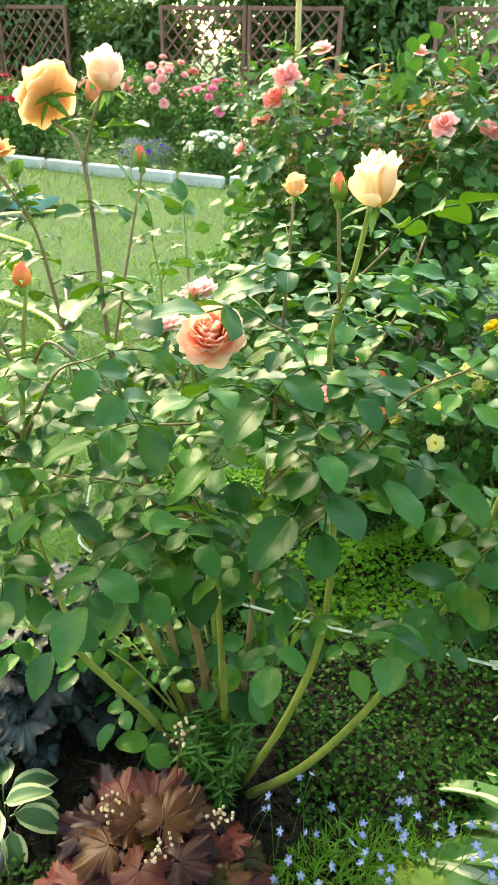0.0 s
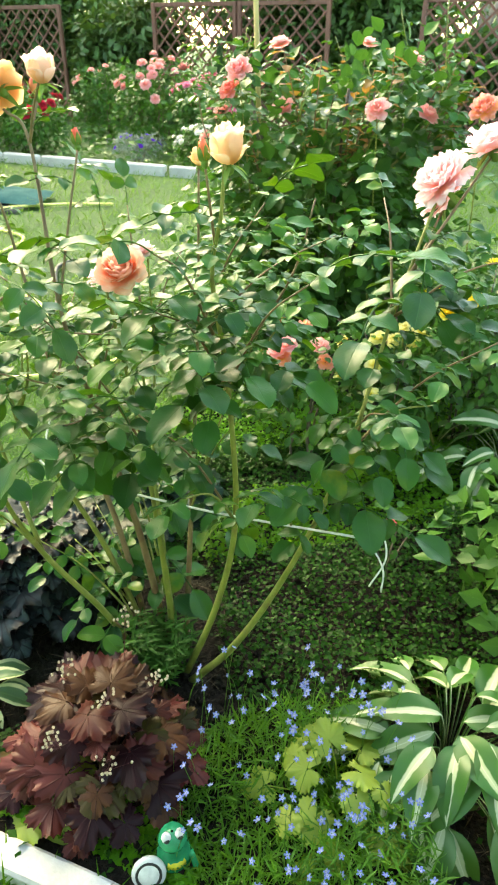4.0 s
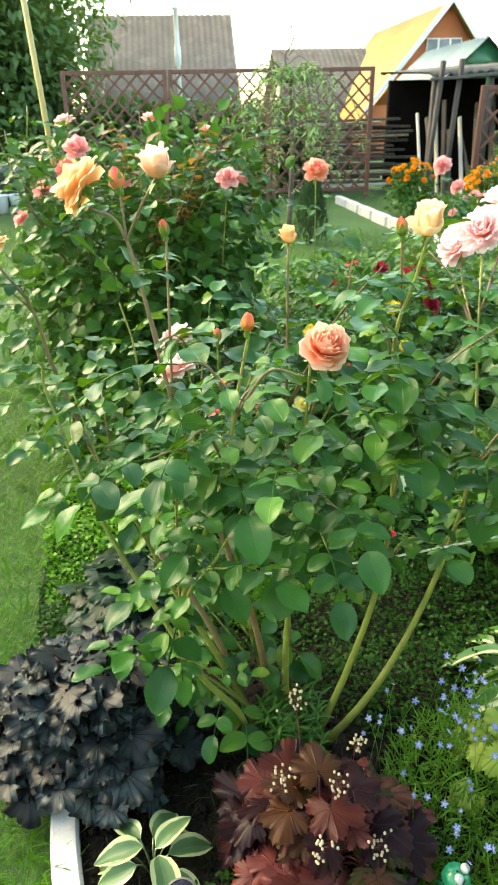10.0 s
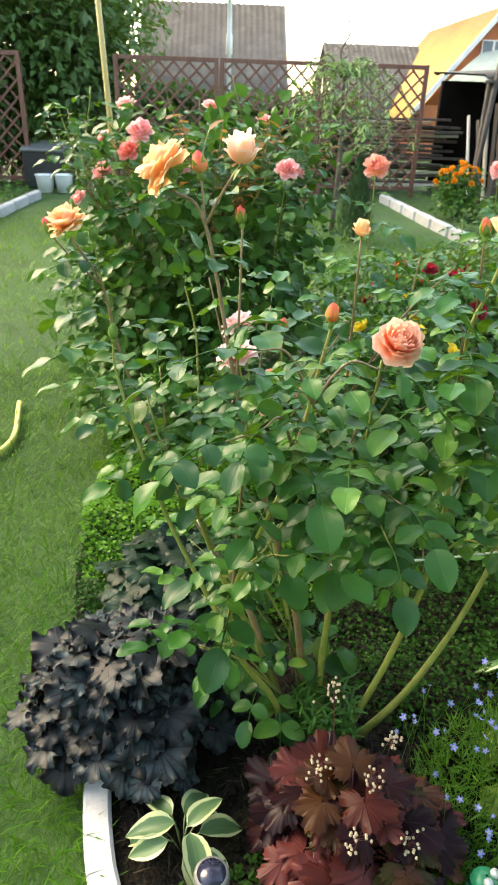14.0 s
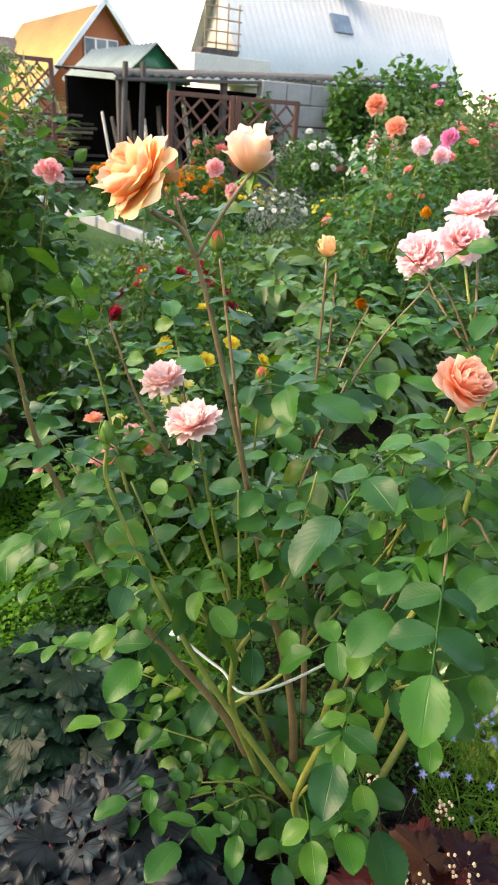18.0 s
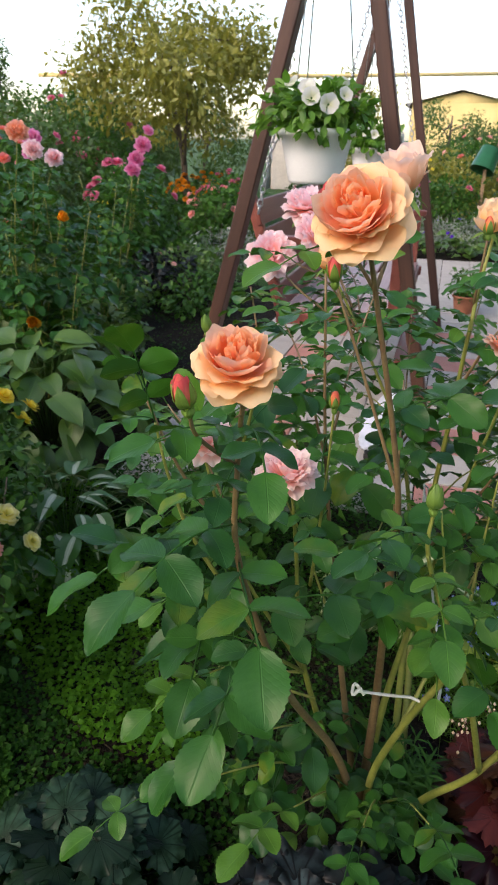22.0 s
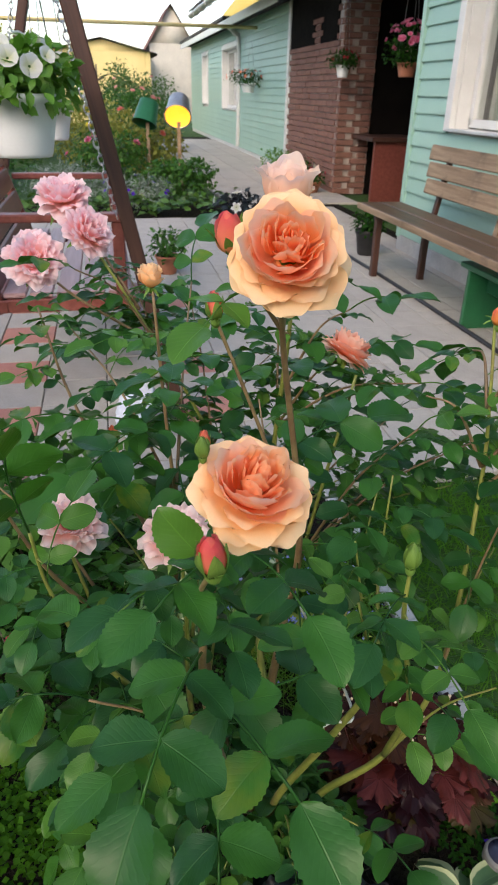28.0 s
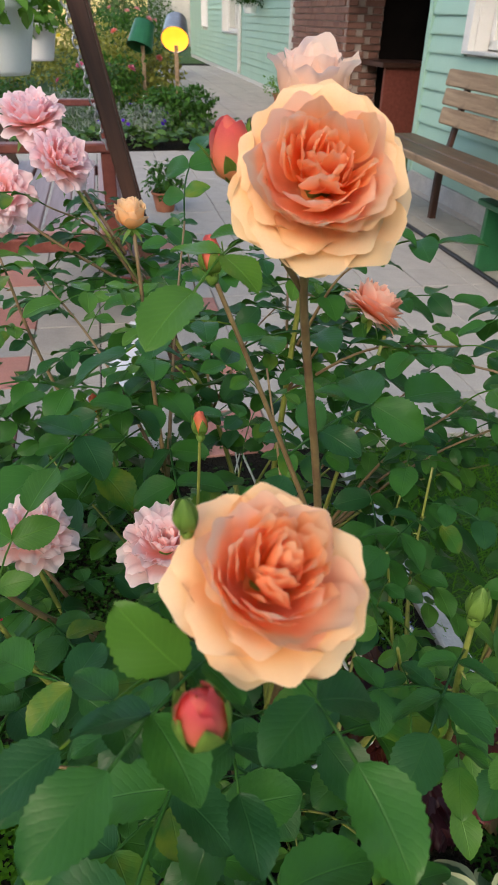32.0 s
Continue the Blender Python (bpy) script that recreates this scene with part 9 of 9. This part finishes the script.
weeping_larch(tuple(plan(-3.85, 8.6)), 1.5)
# the outer trees, out of view, are added to screen the sun
for k, (s, d, h, cr, lm, words) in enumerate([
        (-15.5, 13.6, 4.6, (1.6, 1.5, 1.7), TREE_LEAF, "dense dark tree behind the fence"), (-13.9, 13.4, 4.2, (1.4, 1.4, 1.6), TREE_LEAF, "dense dark tree behind the fence"),
        (-9.5, 13.2, 4.4, (1.4, 1.4, 1.8), TREE_LEAF, "willow like tree over the fence"), (-7.6, 13.2, 4.8, (1.5, 1.3, 2.0), TREE_LEAF, "tall dark tree over the fence"),
        (-18.5, 12.0, 5.0, (1.9, 1.8, 2.0), TREE_LEAF, "broad dark tree added out of view against the sun"), (-21.5, 9.0, 5.2, (2.0, 1.9, 2.2), TREE_LEAF, "broad dark tree added out of view against the sun"),
        (-24.5, 13.0, 5.6, (2.4, 2.2, 2.4), TREE_LEAF, "broad dark tree added further off"), (-20.8, 16.5, 5.8, (2.4, 2.2, 2.6), TREE_LEAF, "broad dark tree added further off"),
        (-8.6, 17.5, 5.4, (2.4, 2.2, 2.4), TREE_LEAF, "broad dark tree added further off")]):
    tree("garden_tree", words, tuple(plan(s, d)), h, cr, L_TREE, lm, 4200, 200 + k, 0.11, limbs=9, size=(1.0, 1.9), lumps=18)
tree("apple_tree", "yellowing fruit tree in the back bed", tuple(plan(3.0, 5.75)), 2.75, (1.5, 1.35, 0.85), L_TREE, TREE_YELLOW, 8500, 220, 0.06, limbs=9, size=(0.5, 0.95), lumps=20)
tree("fruit_tree", "slim fruit tree beside the white house", tuple(plan(6.2, 10.5)), 2.7, (0.5, 0.5, 0.9), L_TREE, TREE_LEAF, 1600, 221, 0.05, size=(0.5, 0.9), lumps=10)
tree("fruit_tree", "dark fruit tree at the back", tuple(plan(5.2, 8.3)), 2.2, (1.1, 1.0, 0.8), L_TREE, TREE_LEAF, 3200, 222, 0.06, size=(0.5, 1.0), lumps=14)
tree("fruit_tree", "dark fruit tree at the back", tuple(plan(8.0, 7.2)), 2.3, (1.3, 1.1, 0.9), L_TREE, TREE_LEAF, 3200, 223, 0.06, size=(0.5, 1.0), lumps=14)
tree("fruit_tree", "sunlit yellow tree beyond the greenhouse", tuple(plan(16.0, 5.5)), 3.4, (1.6, 1.5, 1.2), L_TREE, TREE_YELLOW, 2600, 224, 0.08, size=(0.8, 1.5), lumps=12)
tree("fruit_tree", "round dark tree beside the far wing", tuple(plan(20.5, 2.6)), 2.6, (1.3, 1.2, 1.1), L_TREE, TREE_LEAF, 2200, 225, 0.08, size=(0.7, 1.3), lumps=12)
shrub("grape_vine", "grape vine climbing over the block wall", "vine", tuple(plan(2.9, 9.75)), 1.5, 0.45, 2.05, L_BIG, SHRUB_LEAF, 3000, 230, (0.9, 1.7), 5, base=0.02, bark_r=0.015)
shrub("grape_vine", "grape vine spreading along the block wall", "vine", tuple(plan(1.9, 10.05)), 0.75, 0.35, 1.85, L_BIG, SHRUB_LEAF, 1700, 233, (0.9, 1.7), 4, base=0.3, bark_r=0.014)
shrub("grape_vine", "grape vine hanging over the shed edge", "vine", tuple(plan(0.3, 10.4)), 0.35, 0.2, 1.5, L_BIG, SHRUB_LEAF, 500, 231, (1.2, 2.0), 3, base=0.5, bark_r=0.012)
shrub("hedge", "dark hedge in front of the far garden wall", "hedge", tuple(plan(10.5, 9.5)), 3.5, 0.8, 1.5, L_TREE, TREE_LEAF, 3500, 232, (0.8, 1.5), 6, base=0.02)

# greenhouse, pipe and the sunlit buildings at the far end
gh = thing("greenhouse", at_plan(11.5, 4.2), "pale arched greenhouse of clouded sheet", "greenhouse")
th = np.linspace(0, math.pi, 13)
v = np.concatenate([np.stack([np.full(13, x), 1.3 - 1.3 * np.cos(th), 1.65 * np.sin(th) ** 0.7], -1) for x in (0.0, 3.2)])
part("cover", (v, grid_faces(2, 13), v[:, :2]), surface("clouded_sheet", (0.55, 0.57, 0.6), (0.68, 0.7, 0.72), scale=2, rough=0.3), gh)
part("end_wall", slab(0.03, 2.4, 1.3, 0.005, (0.04, 1.3, 0.65)), WALL_WHITE, gh)
for x in (0.0, 1.07, 2.13, 3.2):
    part("hoop", tube(np.stack([np.full(13, x), 1.3 - 1.32 * np.cos(th), 1.67 * np.sin(th) ** 0.7], -1), 0.02, 5), GREY_METAL, gh)
gp = thing("gas_pipe", at_plan(0, 0), "thin pale overhead pipe across the garden", "pipe", kind="structure")
part("pipe", tube([(8.3, -0.4, 2.25), (5.8, 4.2, 2.05), (3.8, 8.2, 1.95)], 0.03, 7), WALL_SAND_SUNLIT, gp)
part("post", tube([(5.8, 4.2, 0), (5.8, 4.2, 2.05)], 0.03, 6), GREY_METAL, gp)
sb = gabled("sand_coloured_house", 24.0, 30.0, 0.5, 4.2, 2.5, 2.9, WALL_SAND_SUNLIT, ROOF_GREY, "far house, sunlight put into its sand colour", along="s", gable_mat=WALL_SAND_SUNLIT)
gabled("brown_roofed_house", 27.5, 31.0, -1.6, 0.3, 3.0, 4.4, WALL_WHITE, surface("brown_roof", (0.16, 0.06, 0.04), (0.22, 0.09, 0.06), scale=2, rough=0.7), "far house with a brown roof", along="s")
gabled("yellow_gabled_house", 11.5, 19.0, -7.5, -1.2, 3.0, 6.4, SIDING_PALE, surface("ochre_roof", (0.6, 0.42, 0.06), (0.7, 0.5, 0.1), scale=2, rough=0.6), "yellow edged gable above the far wing", along="s")
# dense greenery behind the fence
for k, (s, d, rx, h) in enumerate(((-5.6, 12.9, 1.3, 1.35), (-3.6, 13.1, 1.2, 1.25), (-15.0, 12.9, 1.7, 3.3), (-12.2, 13.0, 1.0, 1.7), (-9.3, 12.8, 1.3, 3.2), (-7.5, 12.7, 1.1, 3.4), (-8.6, 12.6, 0.9, 2.2), (-11.6, 12.5, 1.0, 1.9), (-13.6, 12.6, 1.2, 2.4), (-18.0, 11.5, 1.8, 3.4), (-21.0, 7.5, 2.0, 3.4))):
    shrub("hedge", "dense dark greenery behind the lattice fence", "hedge", tuple(plan(s, d)), rx, 0.8, h, L_TREE, TREE_LEAF, 4000, 250 + k, (0.9, 1.7), 6, base=0.02)
# added row, mostly unseen: keeps the sun off the house wall
for k, (s, d) in enumerate(((-20.0, 15.0), (-25.0, 17.0), (-27.0, 9.0), (-9.0, 21.0), (-25.0, 22.5), (-30.0, 14.0), (-24.0, 3.0))):
    tree("tall_tree", "tall dark tree added beyond the lawn to screen the sun", tuple(plan(s, d)), 8.0, (3.0, 2.8, 3.2), L_TREE, TREE_LEAF, 3300, 270 + k, 0.18, limbs=8, size=(1.6, 2.8), lumps=20)
# plain unseen trees added behind the camera, closing the garden and blocking sun
for k, (s, d) in enumerate(((-12.0, 0.5), (-12.5, 3.5), (-9.5, -2.5), (-14.0, -1.5), (-13.0, 6.2))):
    tree("garden_tree", "plain leafy tree added unseen to close the lawn", tuple(plan(s, d)), 3.8, (1.7, 1.6, 1.6), L_TREE, TREE_LEAF, 2600, 240 + k, 0.1, size=(1.0, 1.8), lumps=12)
